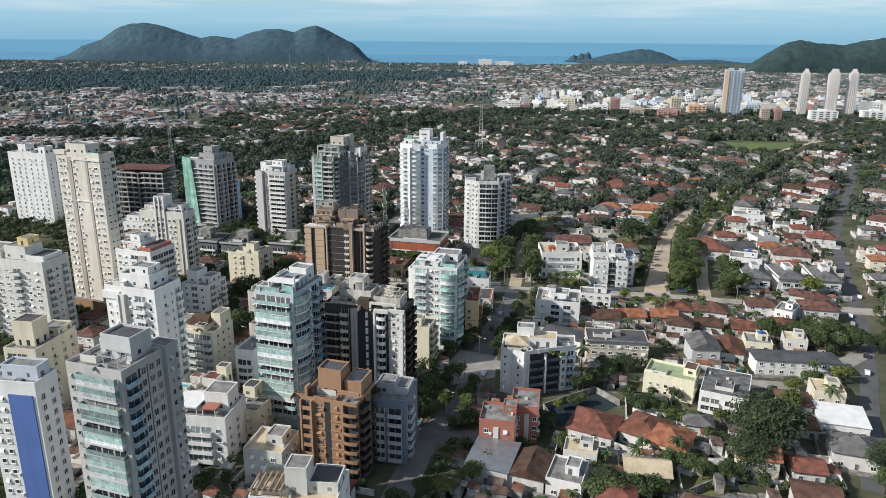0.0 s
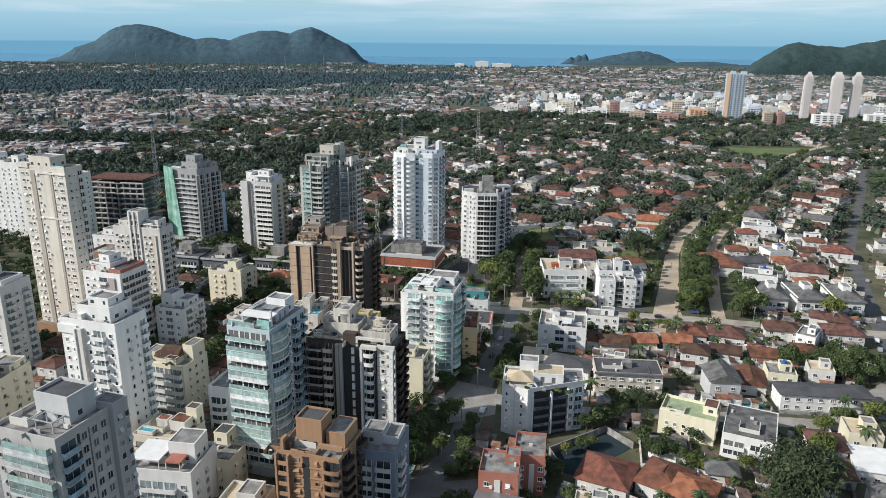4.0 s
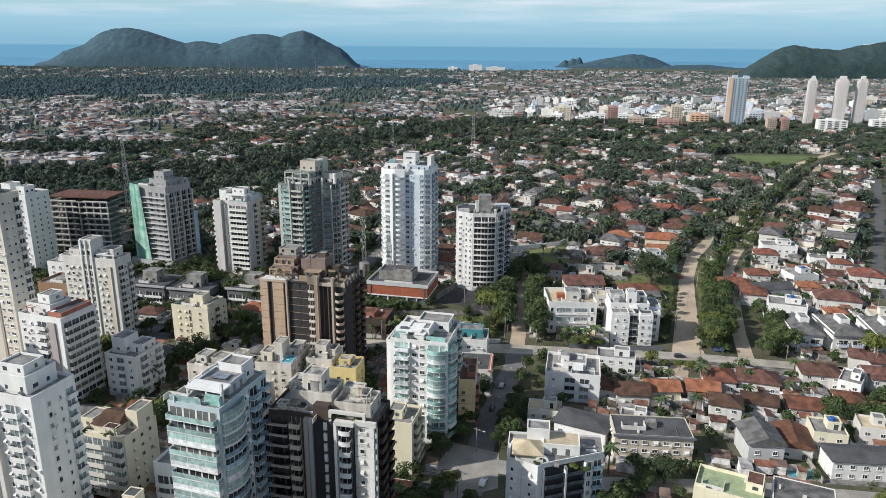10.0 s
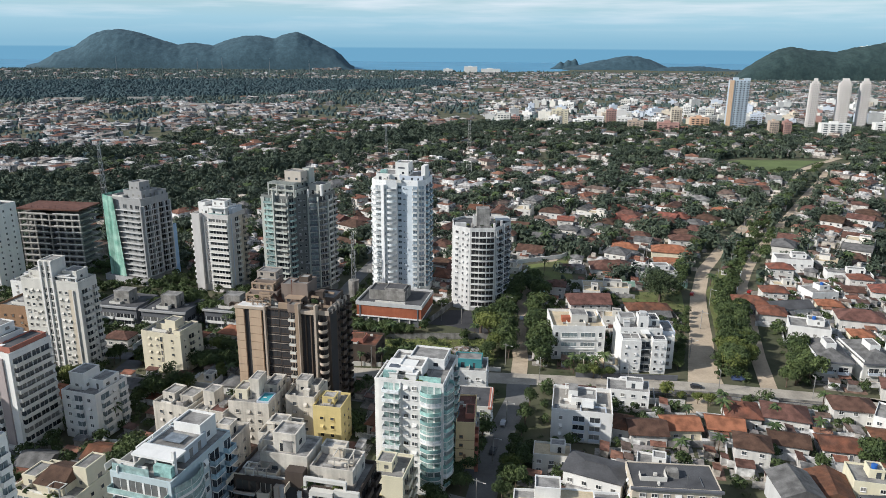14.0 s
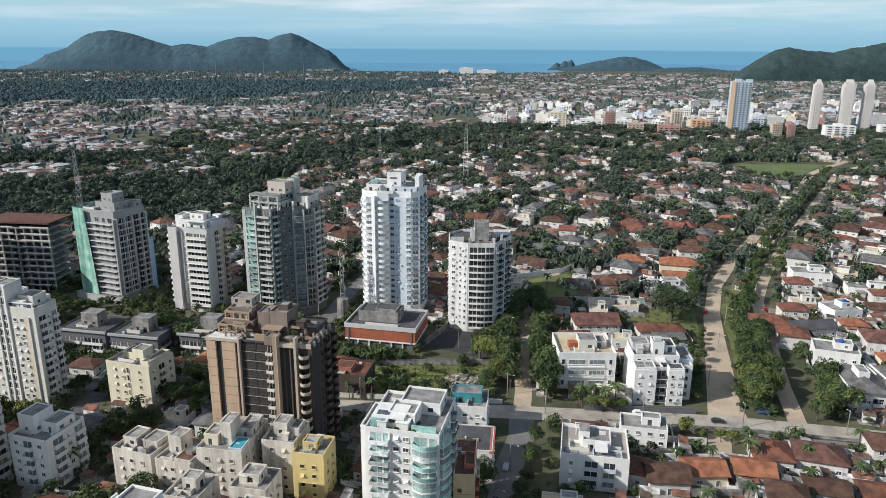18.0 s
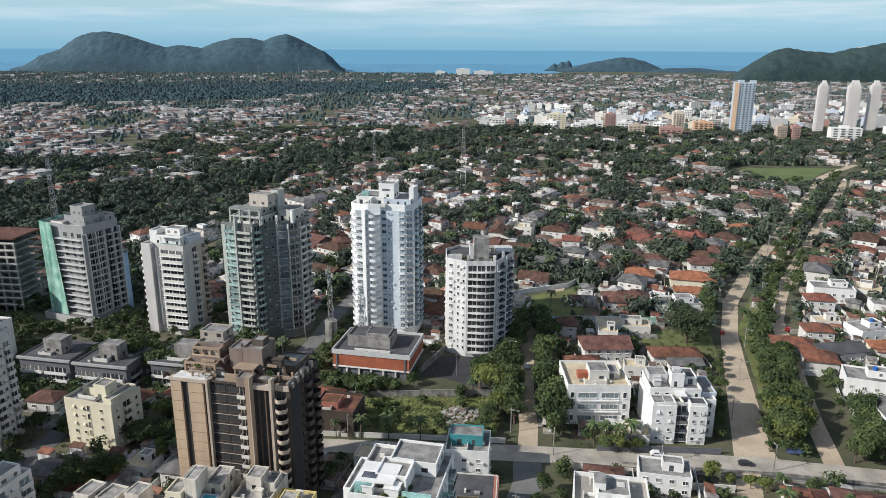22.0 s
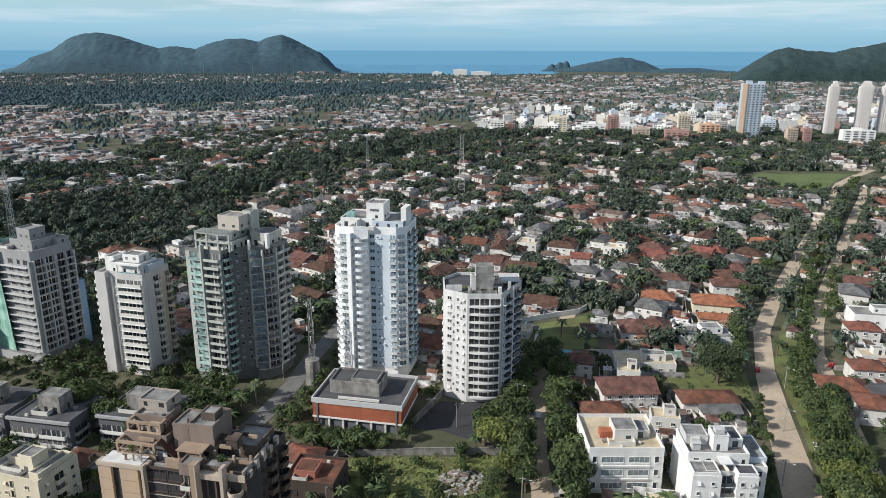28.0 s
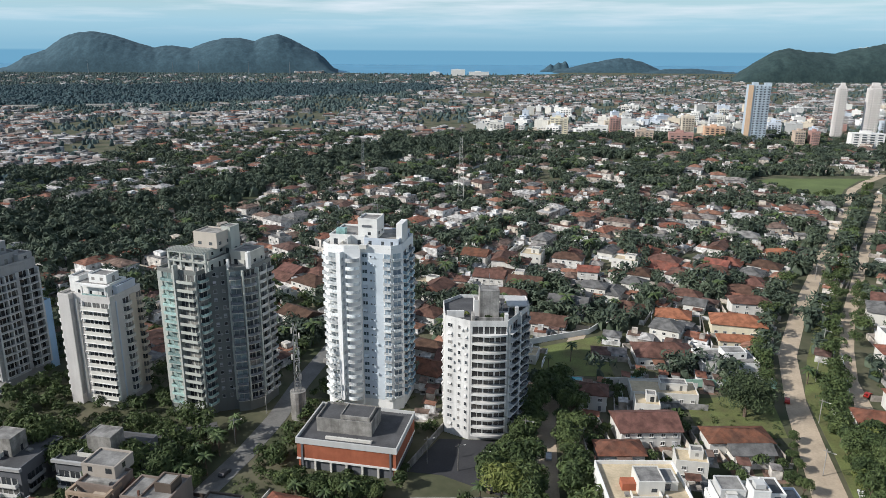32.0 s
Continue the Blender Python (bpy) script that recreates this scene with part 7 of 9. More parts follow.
house("hip", 185.5, 381.5, -18, 19.6, 13, 5, "brown")
house("hip", 222.2, 417.4, -21, 15.9, 12, 5, "terra")
house("hip", 168.1, 660.0, -17, 16.2, 10, 5, "terra")
house("hip", 204.4, 629.3, -15, 16.5, 12, 6, "white")
house("hip", 144.1, 631.0, -11, 24.0, 11, 4, "grey")
house("flat", 93.0, 625.3, -16, 20.5, 12, 4, "white")
house("hip", 211.2, 598.1, -24, 15.0, 11, 4, "orange")


def garden_wall(x0, y0, x1, y1, h=2.2, mat=None, label="white rendered garden wall"):
    L = math.hypot(x1 - x0, y1 - y0)
    g = Geo().box(0, -0.1, -0.2, L, 0.1, h)
    g.box(-0.05, -0.16, h, L + 0.05, 0.16, h + 0.12)
    solo("garden_wall", g.mesh("garden_wall", [mat or OFFWHITE]), label, "wall", x0, y0, 0, math.degrees(math.atan2(y1 - y0, x1 - x0)), kind="structure")


garden_wall(74, 442, 96, 440, 3.0)
garden_wall(96, 440, 137, 437, 3.0, paint("green_wall_paint", (0.30, 0.46, 0.38)), "pale green rendered garden wall")
garden_wall(48, 478, 80, 490, 2.4, WHITE)
garden_wall(80, 490, 86, 497, 2.4, WHITE)
garden_wall(3, 372, 32, 371, 2.4, CONCRETE, "grey concrete boundary wall")
garden_wall(-26, 372, 3, 372, 2.0, CONCRETE, "grey concrete boundary wall")
garden_wall(2, 388, 14, 412, 2.6, CONCRETE, "grey concrete boundary wall")
# Both court walls are grey instead of white to paint their shade.
garden_wall(34.6, 214.6, 54.5, 227.2, 2.2, CONCRETE, "sports court wall, grey to put its shade into the colour")
garden_wall(54.5, 227.2, 61.0, 217.5, 2.2, CONCRETE, "sports court wall, grey to put its shade into the colour")
garden_wall(34.6, 214.6, 37.0, 203.5, 2.2, CONCRETE, "grey concrete boundary wall")
garden_wall(58, 334.5, 96, 331.5, 2.0, DGREY, "dark garden wall along the street")
garden_wall(64, 316, 92, 312, 2.2, OFFWHITE)
garden_wall(-30, 345.6, 30, 339.6, 1.7, OFFWHITE, "pale garden wall of the vacant lot")
garden_wall(110, 306, 150, 300, 2.2, OFFWHITE)
garden_wall(142, 395, 148, 420, 2.0, WHITE)
garden_wall(160, 430, 176, 462, 2.2, WHITE)
garden_wall(55, 160, 76, 172, 2.4, CONCRETE, "dark concrete yard wall")


CHANNEL = [(64, 325.5), (76, 323), (107, 318.8), (143, 311), (168, 305)]
strip("drainage_channel", CHANNEL, 2.6, ROOFDARK, 0.03, "dark concrete drainage channel beside the street")
for side in (-1.6, 1.6):
    for (ax, ay), (bx, by) in zip(CHANNEL, CHANNEL[1:]):
        garden_wall(ax, ay + side, bx, by + side, 0.8, CONCRETE, "low concrete wall of the drainage channel")


def slab(name, poly, mat, z, label, category):
    o = new(name, Geo().prism(poly, z - 0.3, z).mesh(name, [mat]))
    return tagged(o, label, category, kind="structure")


slab("parking_court", [(2, 388), (12, 386), (30, 374), (34, 404), (12, 406)], material("fresh_asphalt", (0.055, 0.055, 0.06), 0.9, scale=0.1, vary=0.3, fine=1.5), 0.05, "dark asphalt court with lamp posts", "pavement")
slab("vacant_lot", [(-30, 346), (28, 346), (30, 370), (-26, 371)], GRASS, 0.12, "overgrown vacant lot", "grass")
slab("avenue_apron", [(99, 326), (104.4, 338.4), (114, 367), (124, 396), (137, 426), (142.5, 426), (132.5, 396), (123.5, 367), (114.3, 338.3), (112, 326)], DIRT, 0.075, "wide sandy stretch of the avenue by the crossing", "road")
slab("median", [(115, 338), (125, 337), (132.5, 352), (141, 378), (152, 409), (164, 443), (198, 500), (190, 505), (162, 462), (144.5, 431), (134.3, 396), (125, 367)], GRASS, 0.14, "planted median between the dirt roads", "grass")
slab("playing_field", [(318, 850), (345, 866), (446, 864), (422, 852), (385, 812), (363, 781), (346, 783), (317, 828)], material("sports_turf", (0.135, 0.175, 0.065), 0.95, scale=0.05, vary=0.3, fine=0.5), 0.08, "bright green playing field", "field")
slab("lawn", [(96, 405), (124, 403), (132, 432), (100, 430)], GRASS, 0.10, "walled lawn with a big tree", "grass")
slab("lawn", [(45, 452), (80, 448), (84, 488), (50, 474)], GRASS, 0.10, "large walled garden lawn", "grass")
slab("lawn", [(62, 168), (78, 168), (92, 184), (74, 186)], GRASS, 0.10, "bright lawn behind a wall", "grass")
slab("grey_court", [(4, 232), (20, 238), (22, 256), (8, 262), (2, 248)], PAVING, 0.10, "worn grey forecourt", "pavement")
# Court colour darkened to paint the shadow that lies over it.
slab("sports_court", [(35.6, 206), (41, 202.8), (60.2, 217.6), (54.5, 226.6), (35.4, 214.2)], material("shaded_court_surface", (0.022, 0.038, 0.045), 0.85, scale=0.15, vary=0.35, fine=1.5), 0.12, "blue-green walled sports court, its shadow painted into the colour", "pavement")
slab("white_court", [(52, 262), (80, 262), (84, 284), (56, 286)], PAVING, 0.05, "pale paved yards", "pavement")
for x, y, w, d in ((106, 243, 9, 5), (59, 430, 6, 4), (62, 446, 5, 3), (-14, 205, 7, 4), (84, 446, 6, 3)):
    solo("swimming_pool", Geo().box(0, 0, -0.2, w, d, 0.16).ring([(-0.5, -0.5), (w + 0.5, -0.5), (w + 0.5, d + 0.5), (-0.5, d + 0.5)], [(0, 0), (w, 0), (w, d), (0, d)], -0.2, 0.3, 1).mesh("swimming_pool", [WATERPOOL, PAVING]), "turquoise garden swimming pool with pale rim", "pool", x, y, 0, -12, group="garden pools")


# ---- masts, poles, cars ----
def lattice(name, label, x, y, h, w=2.2, mats=None):
    t = thing(name, label, "mast", x, y)
    n = int(h / 4)
    for sx, sy in ((-1, -1), (1, -1), (1, 1), (-1, 1)):
        g = Geo()
        k = w / 2
        b = 0.12
        lo = [(sx * k - b, sy * k - b), (sx * k + b, sy * k - b), (sx * k + b, sy * k + b), (sx * k - b, sy * k + b)]
        g.v += [(*p, 0) for p in lo] + [(p[0] * 0.35, p[1] * 0.35, h) for p in lo]
        for i in range(4):
            g.f.append((i, (i + 1) % 4, 4 + (i + 1) % 4, 4 + i))
            g.m.append(0)
        put("leg", g.mesh("leg", [OFFWHITE if mats else METAL]), t)
    for i in range(n):
        z, q = i * h / n, w / 2 * (1 - 0.65 * i / n)
        g = Geo()
        for a in range(4):
            c = [(-q, -q), (q, -q), (q, q), (-q, q)]
            p, r = Vector((*c[a], z)), Vector((*c[(a + 1) % 4], z + h / n))
            d = Vector((0.08, 0.08, 0))
            g.face([p - d, r - d, r + d, p + d])
            d = Vector((0, 0, 0.1))
            r2 = Vector((*c[(a + 1) % 4], z))
            g.face([p - d, r2 - d, r2 + d, p + d])
        put("brace", g.mesh("brace", [OFFWHITE if i % 2 else (OFFWHITE if mats else METAL)]), t)
    return t


lattice("radio_mast", "tall red and white lattice radio mast", 40.5, 752, 54, 5.0, True)
lattice("lattice_mast", "grey lattice telecom mast above the woods", -212, 556, 58, 3.6)
lattice("lattice_mast", "grey lattice telecom mast among trees", -42, 845, 40, 3.0)
t = lattice("telecom_tower", "lattice telecom tower with panel antennas on a concrete tank", -34.5, 421, 34, 2.4)
put("concrete_base", Geo().prism([(2.6 * math.cos(i * math.pi / 7), 2.6 * math.sin(i * math.pi / 7)) for i in range(14)], -0.2, 10).mesh("concrete_base", [CONCRETE]), t)
for i in range(10):
    a = i * 2.4
    put("panel_antenna", Geo().box(-0.2, -0.12, 0, 0.2, 0.12, 2.0).mesh("panel_antenna", [OFFWHITE]), t, 1.3 * math.cos(a), 1.3 * math.sin(a), 14 + i * 1.8, i * 40)


def pole_mesh():
    g = Geo().prism([(0.14 * math.cos(i), 0.14 * math.sin(i)) for i in (0, 1.05, 2.1, 3.14, 4.19, 5.24)], 0, 9)
    arm = Geo().box(-1.0, -0.06, 8.3, 1.0, 0.06, 8.45)
    lamp = Geo().box(0.0, -0.05, 8.0, 2.2, 0.05, 8.12)
    head = Geo().box(1.9, -0.15, 7.9, 2.6, 0.15, 8.06)
    return g.mesh("pole", [CONCRETE]), arm.mesh("crossarm", [CONCRETE]), lamp.mesh("bracket", [METAL]), head.mesh("lamp_head", [OFFWHITE])


PM = pole_mesh()


def utility_pole(x, y, rot):
    t = thing("utility_pole", "concrete utility pole with a street lamp bracket", "pole", x, y, 0, rot, "utility poles")
    for n_, m_ in zip(("pole", "crossarm", "bracket", "lamp_head"), PM):
        put(n_, m_, t)


for i in range(8):
    utility_pole(32.5 + i * 1.6, 346 + 14 * i, -10)
for i in range(9):
    utility_pole(112 + i * 15.5 - (i < 4) * 4, 352 + i * 30, -30)
for i in range(8):
    utility_pole(-20 + 32 * i, 343 - 5.2 * i, 80)
for i in range(5):
    utility_pole(2 + 6.5 * i, 212 + 22 * i, -20)
for i in range(6):
    utility_pole(158 + 18 * i, 262 + 38 * i, -25)
for x, y in ((8, 392), (17, 388), (24, 384), (-52, 405), (-46, 424)):
    utility_pole(x, y, 30)


def car(x, y, rot, color, label, big=False):
    t = thing("van" if big else "car", label, "car", x, y, 0.075, rot)
    k = 1.45 if big else 1.0
    g = Geo()
    prof = [(-2.1, 0.35), (2.1, 0.35), (2.1, 0.8), (1.2, 0.95), (0.6, 1.4), (-1.3, 1.42), (-1.9, 0.95), (-2.1, 0.9)] if not big else [(-2.3, 0.4), (2.4, 0.4), (2.4, 1.2), (1.7, 2.1), (-2.3, 2.2)]
    n = len(prof)
    g.v += [(a, -0.85, b) for a, b in prof] + [(a, 0.85, b) for a, b in prof]
    g.f.append(tuple(range(n)))
    g.f.append(tuple(range(2 * n - 1, n - 1, -1)))
    for i in range(n):
        g.f.append((i, n + i, n + (i + 1) % n, (i + 1) % n))
    g.m += [0] * (n + 2)
    body = put("body", g.mesh("body", [color]), t)
    put("windscreen", Geo().box(0.55, -0.7, 1.0 * k, 1.1, 0.7, 1.3 * k).mesh("windscreen", [GLASS]), body)
    put("side_glass", Geo().box(-1.2, -0.87, 0.98 * k, 0.45, 0.87, 1.3 * k).mesh("side_glass", [GLASS]), body)
    wh = Geo().prism([(0.32 * math.cos(2 * math.pi * i / 10), 0.32 * math.sin(2 * math.pi * i / 10)) for i in range(10)], -0.1, 0.1).mesh("wheel", [ROOFDARK])
    for sx in (-1.35, 1.35):
        for sy in (-0.8, 0.8):
            o = put("wheel", wh, t)
            o.matrix_basis = pose(sx, sy, 0.32, 90, 0, 0)


CARW = material("white_car_paint", (0.75, 0.75, 0.75), 0.3, vary=0.05, spec=0.5)
CARR = material("red_car_paint", (0.40, 0.03, 0.02), 0.3, vary=0.05, spec=0.5)
CARD = material("dark_car_paint", (0.03, 0.03, 0.035), 0.3, vary=0.05, spec=0.5)
CARS = material("silver_car_paint", (0.42, 0.43, 0.45), 0.3, metal=0.4, vary=0.05)
CARB = material("blue_truck_paint", (0.10, 0.14, 0.28), 0.4, vary=0.1)
car(119, 331.5, -8, CARB, "blue-grey box van parked beside the median", True)
car(101, 325.5, -8, CARD, "dark hatchback driving on the cross street")
car(76, 331.5, -6, CARW, "white car parked by the garden wall")
car(167, 430, 40, CARR, "red car on the sandy road")
car(135.8, 426.8, 62, CARR, "red car parked under a tree")
for i, (x, y, c, l) in enumerate(((172, 275, CARW, "white car parked on the avenue"), (176, 283, CARD, "dark car parked on the avenue"), (181, 291, CARS, "silver car parked on the avenue"), (185, 300, CARW, "white car parked on the avenue"), (183, 262, CARD, "dark car parked under trees"), (196, 330, CARS, "silver car parked at the kerb"), (207, 350, CARW, "white car parked at the kerb"))):
    car(x, y, 62, c, l)
car(16, 240, 70, CARW, "white car on the grey forecourt")
car(4, 205, 70, CARD, "dark car parked on the street")
car(27, 300, 72, CARS, "silver car driving down the street")
for i, (x, y, a, c, l) in enumerate(((168, 258, 62, CARD, "dark car parked under trees"), (160, 243, 62, CARW, "white car parked at the kerb"), (203, 325, 64, CARW, "white car on the avenue"), (213, 355, 66, CARD, "dark car on the avenue"), (226, 378, 66, CARS, "silver car on the avenue"), (238, 415, 66, CARW, "white car parked at the kerb"), (10, 222, 72, CARS, "silver car parked on the street"), (22, 283, 74, CARD, "dark car parked on the street"), (129, 372, 68, CARW, "white car parked on the sandy road"), (45, 394, 80, CARS, "silver car under the street trees"), (-57, 372, 70, CARW, "white car parked on the pale street"), (-51, 388, 70, CARD, "dark car parked on the pale street"))):
    car(x, y, a, c, l)


# ---- planting ----
def leaf_crown(seed, cards, spread, height, card=0.75, lobes=9, corners=4):
    """A crown of many small leaf clumps spread over uneven lobes."""
    rnd = random.Random(seed)
    g = Geo()
    blobs = []
    for i in range(lobes):
        a, r = rnd.uniform(0, 6.28), spread * 0.62 * math.sqrt(rnd.random())
        blobs.append((r * math.cos(a), r * math.sin(a), height * rnd.uniform(-0.25, 0.45) * (1 - 0.5 * r / spread), rnd.uniform(0.34, 0.6) * spread))
    for i in range(cards):
        bx, by, bz, br = blobs[i % lobes]
        th, u = rnd.uniform(0, 6.28), rnd.uniform(-0.5, 1.0)
        s = math.sqrt(1 - u * u)
        rr = br * rnd.uniform(0.72, 1.06)
        n = Vector((s * math.cos(th), s * math.sin(th), u))
        c = Vector((bx, by, bz)) + Vector((n.x * rr, n.y * rr, n.z * rr * 0.75))
        n = (n + Vector((rnd.uniform(-0.7, 0.7), rnd.uniform(-0.7, 0.7), rnd.uniform(-0.3, 0.8)))).normalized()
        t1 = n.orthogonal().normalized()
        t1.rotate(Matrix.Rotation(rnd.uniform(0, 6.28), 3, n))
        t2 = n.cross(t1)
        k = card * rnd.uniform(0.6, 1.25)
        g.face([c + t1 * k - t2 * k * 0.3, c + t2 * k * 0.55 + n * 0.12, c - t1 * k + t2 * k * 0.2, c - t2 * k * 0.6 - n * 0.1][:corners])
    return g


def trunk_geo(h, r, seed):
    rnd = random.Random(seed)
    g = Geo()

    def limb(p, q, r0, r1):
        d = (q - p).normalized()
        a = d.orthogonal().normalized()
        b = d.cross(a)
        k = len(g.v)
        for c, rr in ((p, r0), (q, r1)):
            for i in range(6):
                t_ = i * math.pi / 3
                g.v.append(tuple(c + a * rr * math.cos(t_) + b * rr * math.sin(t_)))
        for i in range(6):
            g.f.append((k + i, k + (i + 1) % 6, k + 6 + (i + 1) % 6, k + 6 + i))
            g.m.append(0)

    fork = Vector((rnd.uniform(-0.2, 0.2), rnd.uniform(-0.2, 0.2), h * 0.5))
    limb(Vector((0, 0, -0.3)), fork, r, r * 0.75)
    for i in range(5):
        a = i * 1.26 + rnd.random()
        limb(fork, fork + Vector((math.cos(a) * h * 0.3, math.sin(a) * h * 0.3, h * rnd.uniform(0.3, 0.5))), r * 0.55, r * 0.2)
    return g


CROWNS = [leaf_crown(10 + i, 1500, 3.6, 3.4, 0.46, 14, 3).mesh("crown", [LEAF if i < 4 else LEAFLIGHT]) for i in range(6)]
BIGCROWN = leaf_crown(77, 8000, 8.0, 8.5, 0.58, 34, 3).mesh("crown", [LEAFDARK])
TRUNKS = [trunk_geo(4.2, 0.26, i).mesh("trunk", [BARK]) for i in range(3)]
BIGTRUNK = trunk_geo(8.0, 0.6, 9).mesh("trunk", [BARK])
BUSHES = [leaf_crown(40 + i, 260, 1.7, 1.6, 0.45, 5).mesh("bush", [LEAF if i else LEAFLIGHT]) for i in range(3)]
TREES = []


def tree(x, y, s=1.0, kind=None, rnd=random):
    """A broadleaf tree of about seven metres, scaled."""
    t = thing("tree", "broadleaf tree with a dense dark green crown", "tree", x, y, 0, rnd.uniform(0, 360), "street and garden trees")
    k = rnd.randrange(6) if kind is None else kind
    if k >= 4:
        t["label"] = "broadleaf tree with a yellowish green crown"
    t.scale = (s, s, s * rnd.uniform(0.9, 1.2))
    put("trunk", TRUNKS[rnd.randrange(3)], t)
    put("crown", CROWNS[k], t, 0, 0, 4.6, rnd.uniform(0, 360))
    TREES.append((x, y))
    return t


def palm_meshes(seed):
    rnd = random.Random(seed)
    g = Geo()
    for i in range(17):
        a, up = i * 2.4 + rnd.uniform(-0.2, 0.2), rnd.uniform(-0.2, 0.9)
        L = rnd.uniform(2.3, 3.1)
        d, side = Vector((math.cos(a), math.sin(a), 0)), Vector((-math.sin(a), math.cos(a), 0))
        prev = None
        for k in range(6):
            s = k / 5
            c = d * (L * s) + Vector((0, 0, L * (up * s - (0.55 + 0.4 * up) * s * s)))
            w = 0.42 * math.sin(math.pi * (0.12 + 0.86 * s))
            row = (c - side * w - Vector((0, 0, w * 0.5)), c, c + side * w - Vector((0, 0, w * 0.5)))
            if prev:
                g.face([prev[0], prev[1], row[1], row[0]])
                g.face([prev[1], prev[2], row[2], row[1]])
            prev = row
    t = Geo()
    n = 6
    k = [(0.0, 0.0, 0.22), (0.15, 0.05, 0.17), (0.2, 0.1, 0.13)]
    for j, (ox, oy, r) in enumerate(k):
        t.v += [(ox + r * math.cos(i * math.pi / 3), oy + r * math.sin(i * math.pi / 3), j * 3.0 - 0.2) for i in range(n)]
    for j in range(2):
        for i in range(n):
            t.f.append((j * n + i, j * n + (i + 1) % n, (j + 1) * n + (i + 1) % n, (j + 1) * n + i))
            t.m.append(0)
    return g.mesh("fronds", [PALM]), t.mesh("trunk", [BARK])


PALMS = [palm_meshes(s) for s in range(3)]


def palm(x, y, s=1.0, rnd=random):
    t = thing("palm_tree", "slender palm with arching fronds", "palm tree", x, y, 0, rnd.uniform(0, 360), "palms")
    t.scale = (s, s, s * rnd.uniform(0.9, 1.35))
    f, k = PALMS[rnd.randrange(3)]
    put("trunk", k, t)
    put("fronds", f, t, 0.2, 0.1, 5.8)


FARROW = []


def row(a, b, n, s, jitter=1.2, kinds=None, rnd=random.Random(5)):
    """Trees along a line; those beyond the near streets are kept for one joined mesh."""
    for i in range(n):
        u = (i + 0.5) / n
        if a[1] >= 400:
            FARROW.append((a[0] + (b[0] - a[0]) * u + rnd.uniform(-jitter, jitter), a[1] + (b[1] - a[1]) * u + rnd.uniform(-jitter, jitter)))
            continue
        tree(a[0] + (b[0] - a[0]) * u + rnd.uniform(-jitter, jitter), a[1] + (b[1] - a[1]) * u + rnd.uniform(-jitter, jitter), s * rnd.uniform(0.75, 1.2), rnd.choice(kinds) if kinds else None, rnd)


rnd = random.Random(3)
# median of the dirt road
row((118.5, 338), (141, 400), 16, 1.3, 1.8, [0, 1, 2, 4])
row((117.5, 333), (129, 346), 6, 1.25, 1.2, [0, 1, 4])
row((125, 340), (148, 400), 13, 1.2, 1.8, [0, 2, 3, 5])
row((141, 404), (168, 455), 15, 1.0, 2.5, [0, 1, 2, 5])
row((170, 460), (250, 590), 22, 1.05, 3.0)
row((258, 600), (352, 735), 20, 0.62, 2.0)
row((128, 425), (150, 478), 8, 0.9, 1.5)
row((160, 492), (205, 560), 9, 0.9, 2.0)
row((186, 470), (236, 548), 8, 0.9, 2.0)
row((296, 800), (352, 772), 12, 1.0, 3.0)
row((372, 768), (412, 812), 7, 0.7, 2.5)
row((-140, 352), (-60, 338), 16, 1.0, 2.5, [0, 1, 2, 3])
row((-100, 345), (-66, 342), 6, 1.1, 2.0, [0, 1, 2])
# both sides of the centre street
row((98, 338), (124, 402), 12, 0.62, 0.8, [0, 1, 2, 3])
row((21, 256), (38.5, 316), 9, 0.75, 0.8, [0, 1, 2])
row((33, 350), (37, 392), 8, 1.45, 1.2, [0, 1, 2, 3])
row((46.5, 340), (50.5, 385), 10, 1.5, 1.2, [0, 1, 2, 3])
row((27, 380), (33, 398), 4, 1.25, 1.5, [0, 1, 2])
row((50, 388), (60, 440), 10, 1.3, 3.0, [0, 1, 2, 3])
row((40, 398), (52, 440), 8, 1.3, 3.0, [0, 1, 2, 3])
row((18, 340), (32, 362), 5, 1.0, 2.0, [4, 0, 1])
row((9, 256), (22, 296), 4, 1.1, 1.6, [0, 1, 2, 3])
row((23, 380), (34, 366), 5, 1.5, 1.5, [4, 0, 5])
row((-13, 188), (-3, 230), 9, 1.15, 1.5, [0, 1, 2])
row((5, 200), (12, 230), 6, 0.9, 1.2, [0, 1, 2])
row((36, 190), (46, 178), 4, 0.8, 1.2, [0, 1, 2])
row((62, 180), (84, 172), 6, 0.85, 1.5, [0, 1, 2])
row((64, 214), (84, 205), 6, 0.9, 1.2, [0, 1, 2])
row((46, 226), (60, 234), 6, 0.9, 1.2, [0, 1, 2])
row((29, 199), (36, 203), 3, 0.8, 0.8, [0, 1])
# beside the garage block and the grey towers
row((-34, 378), (-4, 372), 8, 0.9, 1.2, [0, 1, 2])
row((-92, 402), (-56, 396), 9, 1.3, 2.5, [0, 1, 2])
row((-88, 412), (-62, 408), 6, 1.1, 2.0, [0, 1, 2])
row((-128, 398), (-66, 385), 12, 1.5, 3.0, [0, 1, 2])
row((-90, 386), (-64, 376), 5, 1.3, 2.5, [0, 1, 2])
row((-62, 398), (-56, 376), 4, 0.9, 1.5, [0, 1, 3])
row((-125, 415), (-100, 408), 5, 0.9, 2.0)
row((-120, 372), (-74, 352), 9, 1.0, 3.0)
row((-76, 330), (-68, 352), 6, 0.9, 2.5)
row((-140, 330), (-112, 322), 6, 1.1, 3.0)
row((-100, 312), (-84, 322), 6, 1.2, 2.5)
